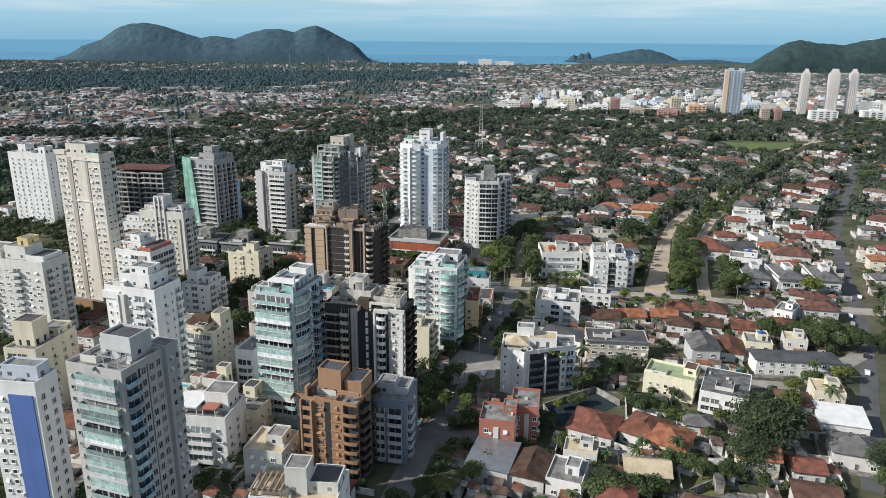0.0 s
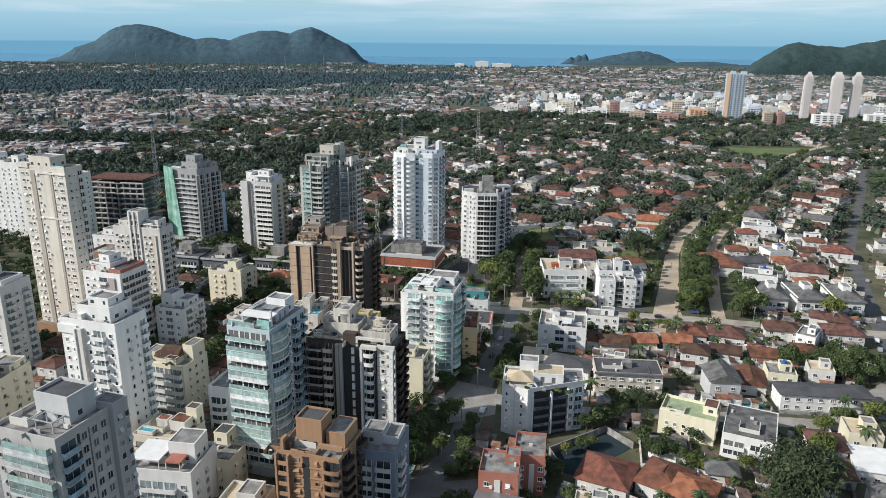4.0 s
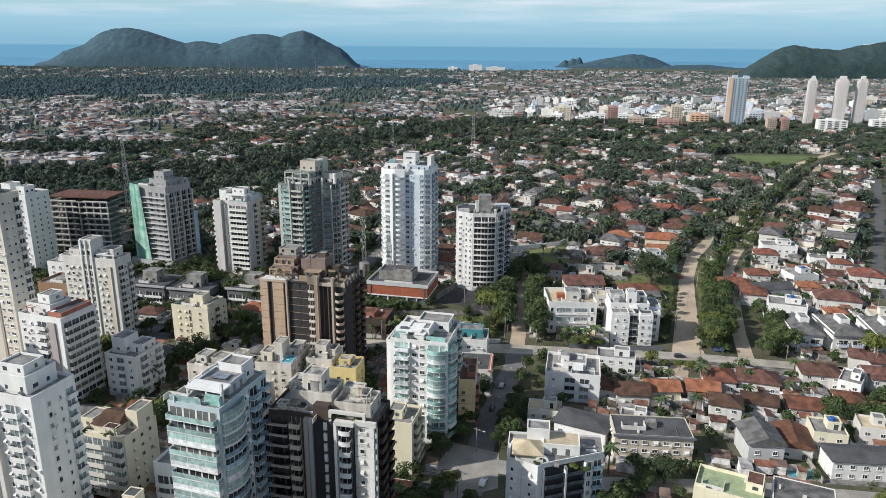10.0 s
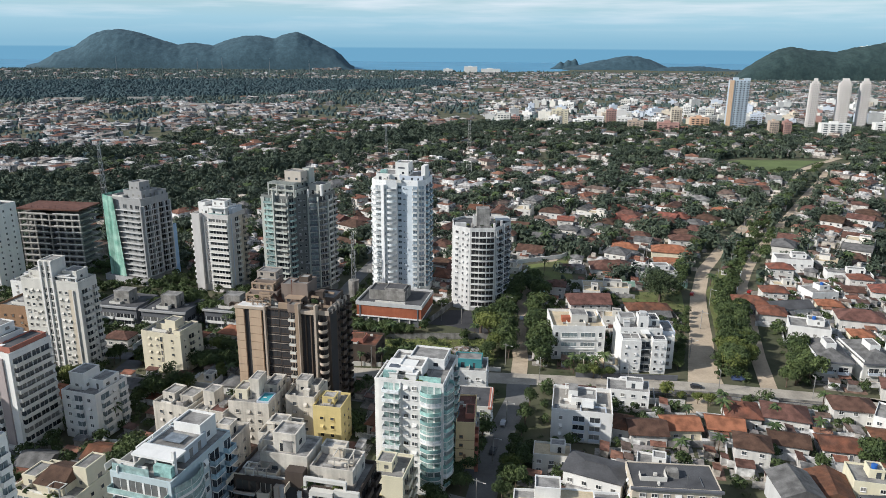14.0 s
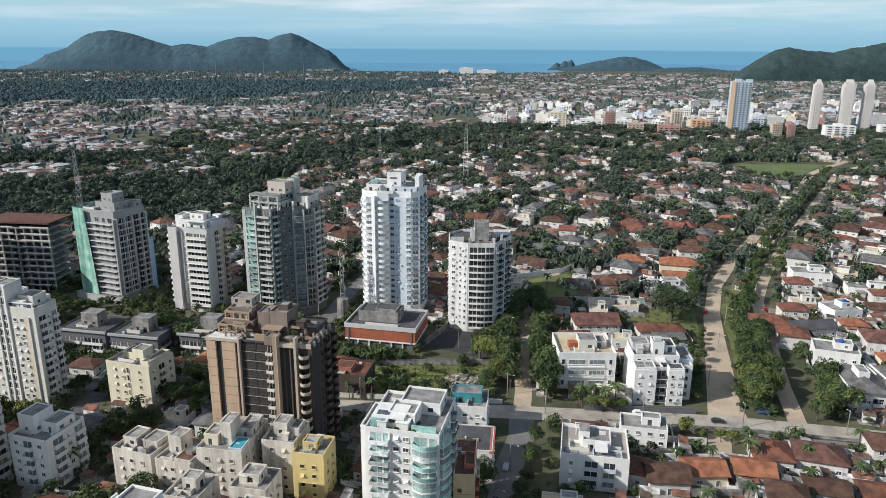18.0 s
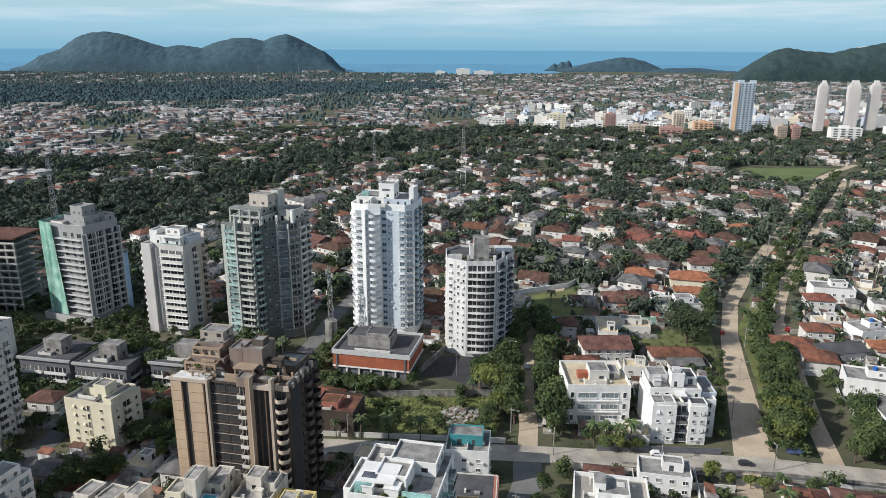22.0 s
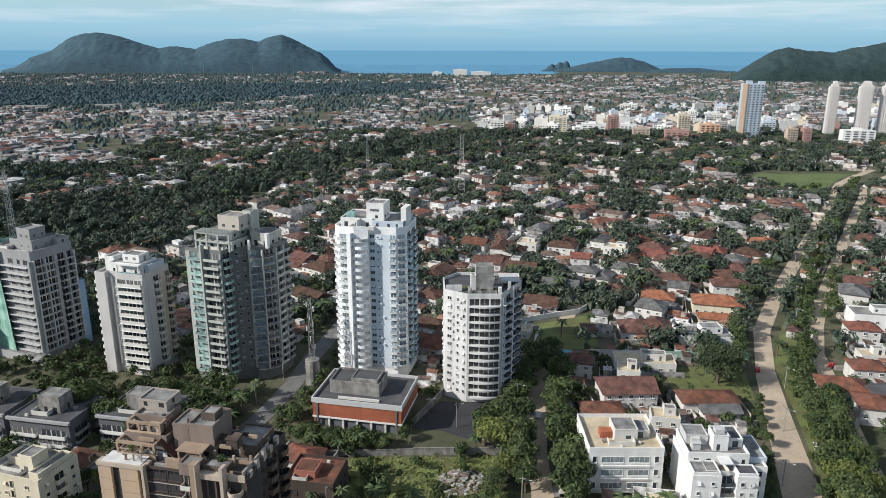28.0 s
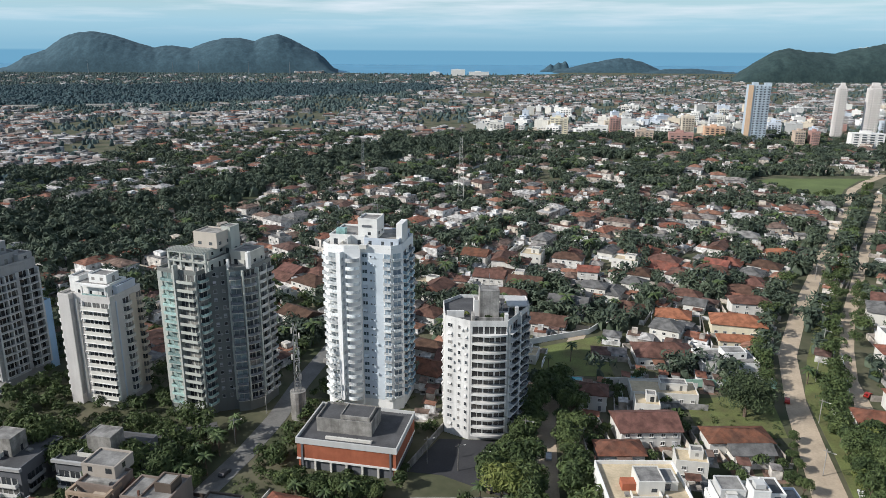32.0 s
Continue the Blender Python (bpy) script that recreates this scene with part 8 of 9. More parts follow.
row((-92, 262), (-74, 282), 8, 1.3, 3.0, [0, 1, 2])
# front of the white buildings
row((60, 334), (72, 334), 4, 0.8, 0.8)
row((86, 318), (104, 312), 4, 0.7, 1.5, [4, 5])
row((133.5, 327), (148, 331), 5, 1.35, 1.5, [0, 1, 2])
row((142, 336), (152, 350), 4, 1.4, 2.0, [0, 1, 2])
row((132, 272), (172, 270), 11, 1.2, 2.5, [0, 1, 2])
row((150, 262), (176, 262), 6, 1.2, 2.0, [0, 1, 2])
row((178, 322), (196, 350), 6, 1.3, 2.5)
row((-6, 226), (6, 236), 5, 0.9, 2.0)
row((2, 254), (14, 278), 7, 1.0, 2.0)
row((24, 262), (34, 280), 4, 0.9, 2.0)
row((-10, 200), (2, 214), 4, 0.9, 1.5)
row((38, 214), (50, 218), 3, 0.7, 1.0)
row((72, 206), (92, 204), 5, 0.7, 1.5, [4, 5, 0])
row((56, 232), (64, 238), 2, 1.0, 1.0)
row((100, 190), (116, 210), 5, 1.1, 2.5)
row((120, 226), (150, 236), 6, 0.8, 2.5)
row((40, 160), (60, 166), 4, 1.1, 2.0)
row((-14, 160), (10, 172), 4, 0.9, 2.5)
row((118, 160), (140, 190), 6, 1.0, 3.0)
for x, y, s in ((98, 190, 1.3), (90, 180, 0.85), (108, 199, 0.8), (116, 417, 1.15), (68, 240, 0.62), (46, 168, 0.6), (128, 178, 0.7)):
    t = thing("large_tree", "large spreading tree with a very dense dark crown", "tree", x, y, 0, 40, "large trees")
    t.scale = (s, s, s)
    put("trunk", BIGTRUNK, t)
    put("crown", BIGCROWN, t, 0, 0, 7.6)
# palms named by gardens
for x, y in ((-58, 404), (-55, 398), (-60, 392), (-56, 388), (-53, 410), (-62, 384), (-24, 344.5), (-16, 344), (-7, 343), (3, 342), (12, 341.5), (22, 341), (62, 337), (65, 336), (69, 337), (58, 338), (22, 372), (30, 366), (53, 245), (78, 277), (100, 300), (104, 310), (112, 288), (118, 300), (128, 290), (44, 186), (48, 180), (56, 178), (60, 186), (30, 206), (14, 180), (18, 182), (70, 184), (-22, 212), (-16, 208), (-8, 228), (-28, 374), (-20, 372), (-14, 373), (-60, 405), (-56, 402), (-52, 406), (-108, 300), (-104, 304), (-100, 298), (-70, 340), (-66, 344), (-72, 334), (92, 282), (126, 262), (80, 470), (66, 462), (56, 455), (-142, 322), (-137, 324), (130, 214), (136, 236), (112, 198), (52, 166), (34, 160), (26, 158), (-12, 152), (-4, 156), (4, 150), (128, 432), (126, 446), (150, 440), (88, 300), (140, 310)):
    palm(x, y, rnd.uniform(0.8, 1.25), rnd)
for i in range(22):
    x, y = rnd.uniform(-28, 0), rnd.uniform(356, 371)
    o = solo("bush", BUSHES[i % 3], "unkempt bush on the vacant lot", "bush", x, y, 0.5, rnd.uniform(0, 360), "vacant lot bushes")
    o.scale = (rnd.uniform(0.5, 1.1),) * 3
# rubble heap on the vacant lot
g = Geo()
for i in range(280):
    a, r = rnd.uniform(0, 6.28), 7.0 * math.sqrt(rnd.random())
    x, y, s = 17 + r * math.cos(a) * 1.1, 357 + r * math.sin(a) * 0.9, rnd.uniform(0.12, 0.5)
    z = max(0, 1.5 - r * 0.22) * rnd.uniform(0.5, 1.0)
    g.box(x - s, y - s * 0.7, z, x + s, y + s * 0.7, z + s)
solo("rubble", g.mesh("rubble", [palette("broken_masonry", [(0.5, 0.48, 0.45), (0.36, 0.33, 0.30), (0.42, 0.3, 0.25), (0.6, 0.58, 0.55)])]), "heap of pale building rubble", "rubble", kind="stuff")


# ---- the residential belt, the woods and the far town ----
def inside(x, y, poly):
    c, n = False, len(poly)
    for i in range(n):
        (x0, y0), (x1, y1) = poly[i], poly[i - 1]
        if (y0 > y) != (y1 > y) and x < (x1 - x0) * (y - y0) / (y1 - y0) + x0:
            c = not c
    return c


def line_gap(x, y, pts):
    best = 1e9
    p = Vector((x, y))
    for a, b in zip(pts, pts[1:]):
        a, b = Vector(a), Vector(b)
        d = b - a
        u = max(0, min(1, (p - a).dot(d) / d.dot(d)))
        best = min(best, (p - a - d * u).length)
    return best


LINES = [(AVE, 7), (EAST, 7), ([(120, 170), (164, 249), (192, 308), (249, 436), (286, 497), (350, 600), (420, 720)], 8), ([(36, 333), (41, 372), (58, 450), (80, 500)], 6), ([(-66, 346), (-42, 421), (-25, 500)], 7), ([(-150, 360), (-40, 341), (30, 334), (107, 325), (168, 311), (260, 297)], 7), ([(-18, 140), (-4, 198), (14.5, 251), (34, 318), (36, 333)], 8), ([(-4, 196), (14, 198), (31, 201)], 5), ([(14, 251), (50, 240), (90, 238), (130, 232), (170, 262)], 5), ([(-135, 240), (-120, 310), (-112, 360), (-100, 400), (-60, 415)], 5)]
FIELD = [(313, 856), (314, 800), (340, 756), (362, 748), (420, 800), (470, 862), (452, 878), (340, 876)]
WOOD = [(-700, 560), (-300, 560), (-261, 624), (-211, 676), (-185, 716), (-133, 773), (-94, 868), (-20, 975), (125, 1121), (215, 1180), (130, 1185), (20, 1125), (-66, 1067), (-136, 926), (-173, 839), (-187, 775), (-249, 736), (-310, 730), (-640, 718)]
WOOD2 = [(-397, 889), (-362, 905), (-305, 886), (-290, 860), (-303, 840), (-335, 830), (-420, 830), (-640, 850), (-640, 890)]
WOOD3 = [(-345, 590), (-200, 570), (-125, 610), (-112, 690), (-185, 716), (-261, 624)]
FOREST = [(-836, 1668), (-522, 1739), (-314, 1908), (-54, 2118), (120, 2330), (44, 2551), (-608, 2543), (-1226, 2375), (-1500, 1900), (-1250, 1650)]


FOOT = {}


def add_foot(ob):
    """Remembers a building's outline on the ground."""
    pts = [c.matrix_basis.translation.to_2d() + Vector(v[:2]) for c in ob.children for v in c.bound_box if c.name.startswith(("wall", "side_wing", "rear_wing", "base", "core"))]
    if not pts:
        return
    box_ = (min(p.x for p in pts), min(p.y for p in pts), max(p.x for p in pts), max(p.y for p in pts))
    inv = ob.matrix_basis.inverted()
    c = ob.matrix_basis @ Vector(((box_[0] + box_[2]) / 2, (box_[1] + box_[3]) / 2, 0))
    for i in range(-2, 3):
        for j in range(-2, 3):
            FOOT.setdefault((int(c.x // 20) + i, int(c.y // 20) + j), []).append((inv, box_))


for i in range(1, 4):
    for j in range(9, 12):
        FOOT.setdefault((i, j), []).append((Matrix.Translation((-47, -214, 0)), (-12, -11, 13, 12)))


def clear(x, y, gap):
    """True where no building stands within the gap."""
    for inv, b in FOOT.get((int(x // 20), int(y // 20)), ()):
        p = inv @ Vector((x, y, 0))
        if b[0] - gap < p.x < b[2] + gap and b[1] - gap < p.y < b[3] + gap:
            return False
    return True


for o in list(scene.objects):
    if o.parent is None and o.get("category") in ("house", "tower", "apartment block", "building", "garage"):
        add_foot(o)


def free(x, y, r=12):
    return not line_gap_any(x, y, r * 0.9 if r > 5 else 0) and clear(x, y, r)


def line_gap_any(x, y, more=0.0):
    return any(line_gap(x, y, p) < w + more - (2.5 if more else 0) for p, w in LINES)


rnd = random.Random(21)
HOUSES = []
MEDIAN = [(x + 11, y - 4) for x, y in AVE]
turn = 33.0
cu, su = math.cos(radians(90 - turn - 90)), math.sin(radians(90 - turn - 90))
# plots along streets that run with the avenue
for i in range(-30, 46):
    for j in range(-20, 50):
        u, v = i * 20.0 + (i // 2) * 8.0, j * 17.5
        x = 130 + u * cu - v * su + rnd.uniform(-4.5, 4.5)
        y = 520 + u * su + v * cu + rnd.uniform(-4, 4)
        if not (-300 < x < 760 and 452 < y < 1190) or inside(x, y, FIELD) or inside(x, y, WOOD):
            continue
        if abs(x) > 0.62 * (y - 0) + 60 or not free(x, y, 8):
            continue
        if x < -20 and y < 470 or rnd.random() < (0.12 if y < 800 else 0.42):
            continue
        if y < 700 and line_gap(x, y, MEDIAN) < 12:
            continue
        HOUSES.append((x, y))
near = [h for h in HOUSES if h[1] < 610 and -90 < h[0] < 330]
far = [h for h in HOUSES if h not in near]
for x, y in near:
    k = rnd.choice(["hip", "hip", "hip", "gable", "gable", "hip", "flat"])
    look_ = rnd.choice(["white", "cream", "cream"]) if k == "flat" else rnd.choice(["terra", "brown", "brown", "grey", "brown", "brown"])
    house(k, x - 6, y - 5, -turn + rnd.choice((0, 0, 90)) + 26 * noise.noise(Vector((x / 120, y / 120, 4))), rnd.uniform(11, 18), rnd.uniform(9, 13), rnd.choice((3.2, 3.4, 3.8, 6.0, 6.2)), look_, rnd)
    a = radians(-turn)
    wx, wy, L = x - 9, y - 9, rnd.uniform(9, 15)
    if not line_gap_any(wx, wy):
        garden_wall(wx, wy, wx + L * math.cos(a), wy + L * math.sin(a), 1.9, rnd.choice([OFFWHITE, WHITE, OFFWHITE, CONCRETE]))
for o in list(scene.objects):
    if o.parent is None and o.name.startswith("house"):
        add_foot(o)
# low houses squeezed between the blocks
k = 0
for n_ in range(2600):
    x, y = rnd.uniform(-170, 330), rnd.uniform(150, 450)
    if abs(x) > 0.62 * y + 10 or x < 0 and y > 372 or -30 < x < 40 and 340 < y < 450 or 40 <= x < 62 and 330 < y < 356 or 95 < x < 150 and y > 318 or y > 330 and line_gap(x, y, MEDIAN) < 13 or not free(x, y, 6.5) or k > 72:
        continue
    kind = rnd.choice(["hip", "hip", "gable", "flat"])
    look_ = rnd.choice(["white", "cream", "cream"]) if kind == "flat" else rnd.choice(["terra", "brown", "orange", "grey", "terra"])
    add_foot(house(kind, x - 4, y - 4, -15 + rnd.uniform(-4, 4), rnd.uniform(8, 11), rnd.uniform(7, 9), rnd.choice((3.2, 3.4, 6.0)), look_, rnd))
    k += 1

# plot walls, paved yards and lean-to roofs between the houses
yard, pave, lean = Geo(), Geo(), Geo()
rw = random.Random(8)
PLOTS = []
for o in list(scene.objects):
    if o.parent is None and o.get("category") == "house":
        m = o.matrix_basis
        w = [c for c in o.children if c.name.startswith("wall")]
        if w:
            PLOTS.append((m.translation.x, m.translation.y, m.to_euler().z, max(v[0] for v in w[0].bound_box), max(v[1] for v in w[0].bound_box)))
PLOTS += [(x - 6, y - 5, radians(-turn), 13, 10) for x, y in far]
for x, y, a, W, D in PLOTS:
    c, s = math.cos(a), math.sin(a)

    def P(u, v):
        return (x + u * c - v * s, y + u * s + v * c)

    m0, m1, m2 = rw.uniform(1.5, 4), rw.uniform(2, 5), rw.uniform(2, 5)
    corners = [(-m0, -m1), (W + m2, -m1), (W + m2, D + m1), (-m0, D + m1)]
    for i in range(4):
        p, q = corners[i], corners[(i + 1) % 4]
        if rw.random() < 0.25:
            continue
        dx, dy = (0.1, 0) if p[0] == q[0] else (0, 0.1)
        quad = [P(p[0] - dx, p[1] - dy), P(p[0] + dx, p[1] + dy), P(q[0] + dx, q[1] + dy), P(q[0] - dx, q[1] - dy)]
        mid = P((p[0] + q[0]) / 2, (p[1] + q[1]) / 2)
        if not line_gap_any(*mid) and clear(*mid, 0.3):
            yard.prism(quad if dx else quad[::-1], 0, rw.uniform(1.7, 2.6))
    if rw.random() < 0.7:
        pave.prism([P(-m0 + 0.2, -m1 + 0.2), P(W + m2 - 0.2, -m1 + 0.2), P(W + m2 - 0.2, -0.05), P(-m0 + 0.2, -0.05)], 0.0, 0.09)
    if rw.random() < 0.45:
        u, d = rw.uniform(0.5, W * 0.6), rw.uniform(2.5, 4)
        n_, z = len(lean.v), rw.uniform(2.4, 2.9)
        q = [P(u, -d), P(u + 4.5, -d), P(u + 4.5, -0.05), P(u, -0.05)]
        if clear(*P(u + 2, -d), -0.5) and not line_gap_any(*P(u + 2, -d)):
            lean.v += [(*q[0], z), (*q[1], z), (*q[2], z + 0.5), (*q[3], z + 0.5), (*q[0], z - 0.12), (*q[1], z - 0.12), (*q[2], z + 0.38), (*q[3], z + 0.38)]
            for f in ((0, 1, 2, 3), (7, 6, 5, 4), (0, 4, 5, 1), (1, 5, 6, 2), (3, 7, 4, 0)):
                lean.f.append(tuple(n_ + i for i in f))
                lean.m.append(0)
            for e in (q[0], q[1]):
                lean.prism([(e[0] - 0.1, e[1] - 0.1), (e[0] + 0.1, e[1] - 0.1), (e[0] + 0.1, e[1] + 0.1), (e[0] - 0.1, e[1] + 0.1)], 0, z - 0.1)
# sheds, porches and low outbuildings squeezed into the yards
shed, shed_roof = Geo(), Geo()
k = 0
for n_ in range(9000):
    x, y = rw.uniform(-150, 250), rw.uniform(150, 450)
    if k > 420 or abs(x) > 0.62 * y + 8 or x < 0 and y > 366 or -30 < x < 34 and 340 < y < 412 or 95 < x < 135 and 398 < y < 436 or 112 < x < 158 and 328 < y < 376 or y > 330 and line_gap(x, y, MEDIAN) < 10 or line_gap_any(x, y, 4.0) or not clear(x, y, 2.6):
        continue
    a, W, D, h = radians(-14 + rw.choice((0, 90)) + rw.uniform(-4, 4)), rw.uniform(2.2, 5.5), rw.uniform(1.8, 3.6), rw.uniform(2.2, 3.4)
    c, s = math.cos(a), math.sin(a)
    q = [(x + u * c - v * s, y + u * s + v * c) for u, v in ((-W / 2, -D / 2), (W / 2, -D / 2), (W / 2, D / 2), (-W / 2, D / 2))]
    shed.prism(q, -0.1, h, cap=False)
    e = inset(q, -0.25)
    m = len(shed_roof.v)
    shed_roof.v += [(*e[0], h), (*e[1], h), (*e[2], h + 0.5), (*e[3], h + 0.5), (*e[0], h + 0.12), (*e[1], h + 0.12), (*e[2], h + 0.62), (*e[3], h + 0.62)]
    for f in ((4, 5, 6, 7), (0, 1, 5, 4), (1, 2, 6, 5), (2, 3, 7, 6), (3, 0, 4, 7), (3, 2, 1, 0)):
        shed_roof.f.append(tuple(m + i for i in f))
        shed_roof.m.append(0)
    pave.prism(inset(q, -1.6), 0.0, 0.07)
    FOOT.setdefault((int(x // 20), int(y // 20)), []).append((Matrix.Rotation(-a, 4, "Z") @ Matrix.Translation((-x, -y, 0)), (-W / 2, -D / 2, W / 2, D / 2)))
    k += 1
tagged(new("outbuilding_walls", shed.mesh("outbuilding_walls", [FARWALL])), "small rendered outbuildings in the yards", "sheds", kind="stuff")
tagged(new("outbuilding_roofs", shed_roof.mesh("outbuilding_roofs", [FARROOF])), "tiled and fibre-cement lean-to roofs of the outbuildings", "roofs", kind="stuff")
tagged(new("plot_walls", yard.mesh("plot_walls", [FARWALL])), "white and grey rendered walls round the gardens", "walls", kind="stuff")
tagged(new("yard_paving", pave.mesh("yard_paving", [palette("yard_slabs", [(0.34, 0.31, 0.28), (0.24, 0.23, 0.22), (0.40, 0.37, 0.33), (0.26, 0.17, 0.13)])])), "paved front yards of the houses", "paving", kind="stuff")
tagged(new("lean_to_roofs", lean.mesh("lean_to_roofs", [FARROOF])), "small lean-to roofs over carports and porches", "roofs", kind="stuff")


class Soup:
    """Many small boxes and roofs in two big meshes."""

    def __init__(self):
        self.w, self.r, self.g = Geo(), Geo(), Geo()

    def house(self, x, y, rot, W, D, z, rise, flat):
        c, s = math.cos(radians(rot)), math.sin(radians(rot))

        def P(a, b):
            return (x + a * c - b * s, y + a * s + b * c)

        q = [P(-W / 2, -D / 2), P(W / 2, -D / 2), P(W / 2, D / 2), P(-W / 2, D / 2)]
        self.w.prism(q, -0.2, z, cap=flat)
        o = [P(-W / 2 - 0.6, -D / 2 - 0.6), P(W / 2 + 0.6, -D / 2 - 0.6), P(W / 2 + 0.6, D / 2 + 0.6), P(-W / 2 - 0.6, D / 2 + 0.6)]
        r = self.r
        if flat:
            r.prism(inset(q, 0.4), z, z + 0.3)
            self.w.prism([P(-W * 0.1, -D * 0.2), P(W * 0.25, -D * 0.2), P(W * 0.25, D * 0.2), P(-W * 0.1, D * 0.2)], z + 0.3, z + 2.4)
        else:
            k, n = max((W - D) / 2, 0.0), len(r.v)
            r.v += [(*p, z) for p in o] + [(*P(-k, 0), z + rise), (*P(k, 0), z + rise)]
            for f in ((0, 1, 5, 4), (1, 2, 5), (2, 3, 4, 5), (3, 0, 4), (3, 2, 1, 0)):
                r.f.append(tuple(n + i for i in f))
                r.m.append(0)
        if rnd.random() < 0.6:
            L = W * rnd.uniform(0.5, 0.9)
            self.w.prism([P(-L, -D * 0.8), P(L, -D * 0.8), P(L, -D * 0.8 + 0.3), P(-L, -D * 0.8 + 0.3)], 0, 2.0)
        for a in (-0.28, 0.28):
            for f in range(2 if z > 4.5 else 1):
                p0, p1 = P(W * a - 0.7, -D / 2 - 0.05), P(W * a + 0.7, -D / 2 - 0.05)
                zz = 0.9 + 2.8 * f
                self.g.face([(*p0, zz), (*p1, zz), (*p1, zz + 1.1), (*p0, zz + 1.1)])


def soup_objects(soup, name, label, wall, roof):
    for part_, geo, m in (("walls", soup.w, wall), ("roofs", soup.r, roof), ("windows", soup.g, GLASS)):
        if geo.f:
            tagged(new(name + "_" + part_, geo.mesh(name, [m])), label + ", " + part_, "houses", kind="stuff")


s1 = Soup()
for x, y in far:
    s1.house(x, y, -turn + rnd.choice((0, 90)) + 40 * noise.noise(Vector((x / 120, y / 120, 4))), rnd.uniform(11, 20), rnd.uniform(9, 13), rnd.choice((3.2, 3.4, 3.8, 6.2, 6.4)), rnd.uniform(1.6, 2.6), rnd.random() < 0.28)
k = 0
for n_ in range(20000):
    y = 455 + 380 * rnd.random()
    x = rnd.uniform(-110, 0.6 * y)
    if k > 820 or inside(x, y, FIELD) or inside(x, y, WOOD) or inside(x, y, WOOD3) or line_gap_any(x, y, 4.0) or not clear(x, y, 3.2):
        continue
    s1.house(x, y, -turn + rnd.choice((0, 90)) + 40 * noise.noise(Vector((x / 120, y / 120, 4))), rnd.uniform(5, 10), rnd.uniform(4.5, 7.5), rnd.choice((2.8, 3.0, 3.2)), rnd.uniform(1.0, 1.8), rnd.random() < 0.35)
    FOOT.setdefault((int(x // 20), int(y // 20)), []).append((Matrix.Translation((-x, -y, 0)), (-4, -3, 4, 3)))
    k += 1
soup_objects(s1, "garden_suburb", "terracotta-roofed garden suburb houses", FARWALL, FARROOF)

# dense low town west of the woods and the town plain behind
s2 = Soup()
n_town = 0


def town_at(x, y):
    """How densely the far plain is built up."""
    if inside(x, y, WOOD) or inside(x, y, WOOD2) or inside(x, y, FIELD) or inside(x, y, FOREST):
        return 0.0
    if y < 1250 and x > -100 + (y - 900) * 0.6 or x > 1150 and y > 2600:
        return 0.0
    left = x < 0.08 * y - 150
    d = 1.0 if y < 1560 else (0.25 if left else 0.75)
    if y > 2500 and left:
        d = 0.3
    return d * (0.45 + 1.9 * noise.noise(Vector((x / 110, y / 110, 2))))


while n_town < 4000:
    y = 780 + 2500 * rnd.random() ** 1.5
    x = rnd.uniform(-0.68, 0.68) * y
    if rnd.random() > town_at(x, y):
        continue
    k = 1.0 + (y > 1700) * 0.35
    s2.house(x, y, rnd.choice((-8, -33, 60, 82)) + rnd.uniform(-5, 5), rnd.uniform(8, 22) * k, rnd.uniform(7, 13) * k, rnd.choice((2.8, 3.0, 3.4, 5.6, 6.2)), rnd.uniform(0.8, 1.8), rnd.random() < 0.4)
    n_town += 1
for _ in range(34):
    s2.house(rnd.uniform(-520, -400), rnd.uniform(3400, 3500), rnd.uniform(0, 90), rnd.uniform(10, 22), rnd.uniform(8, 14), rnd.choice((5, 8, 11)), 1.5, rnd.random() < 0.5)
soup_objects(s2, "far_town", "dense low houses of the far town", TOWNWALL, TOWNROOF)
for x, y, L in ((-323, 790, 34), (-307, 815, 30), (-299, 842, 36), (-247, 827, 28), (-261, 792, 26), (-470, 1490, 60), (-380, 1500, 48), (-455, 1420, 50), (-780, 1620, 60), (-640, 1650, 40)):
    t = thing("warehouse", "long pale low warehouse with a shallow metal roof", "warehouse", x, y, 0, rnd.uniform(-20, 5), "pale warehouses")
    put("wall", Geo().box(0, 0, -0.3, L, 15, 5).mesh("wall", [OFFWHITE]), t)
    g = Geo()
    g.face([(-0.4, -0.5, 5), (L + 0.4, -0.5, 5), (L + 0.4, 7.5, 7.2), (-0.4, 7.5, 7.2)])
    g.face([(-0.4, 7.5, 7.2), (L + 0.4, 7.5, 7.2), (L + 0.4, 15.5, 5), (-0.4, 15.5, 5)])
    put("roof", g.mesh("roof", [CONCRETE]), t)


# canopy clumps for gardens, woods and the plain
def clump(soup, x, y, z, r, h, rnd):
    n = 5
    k = len(soup.v)
    soup.v.append((x + rnd.uniform(-0.4, 0.4) * r, y + rnd.uniform(-0.4, 0.4) * r, z + h))
    for lev, (rr, zz) in enumerate(((0.7, 0.78), (1.0, 0.0))):
        for i in range(n):
            a = (i + 0.5 * lev) * math.tau / n + rnd.uniform(-0.4, 0.4)
            q = r * rr * rnd.uniform(0.55, 1.35)
            soup.v.append((x + q * math.cos(a), y + q * math.sin(a), z + h * zz * rnd.uniform(0.65, 1.25)))
    for i in range(n):
        j = (i + 1) % n
        soup.f.append((k, k + 1 + i, k + 1 + j))
        a, b = k + 1, k + 1 + n
        soup.f.append((a + i, b + i, a + j))
        soup.f.append((a + j, b + i, b + j))


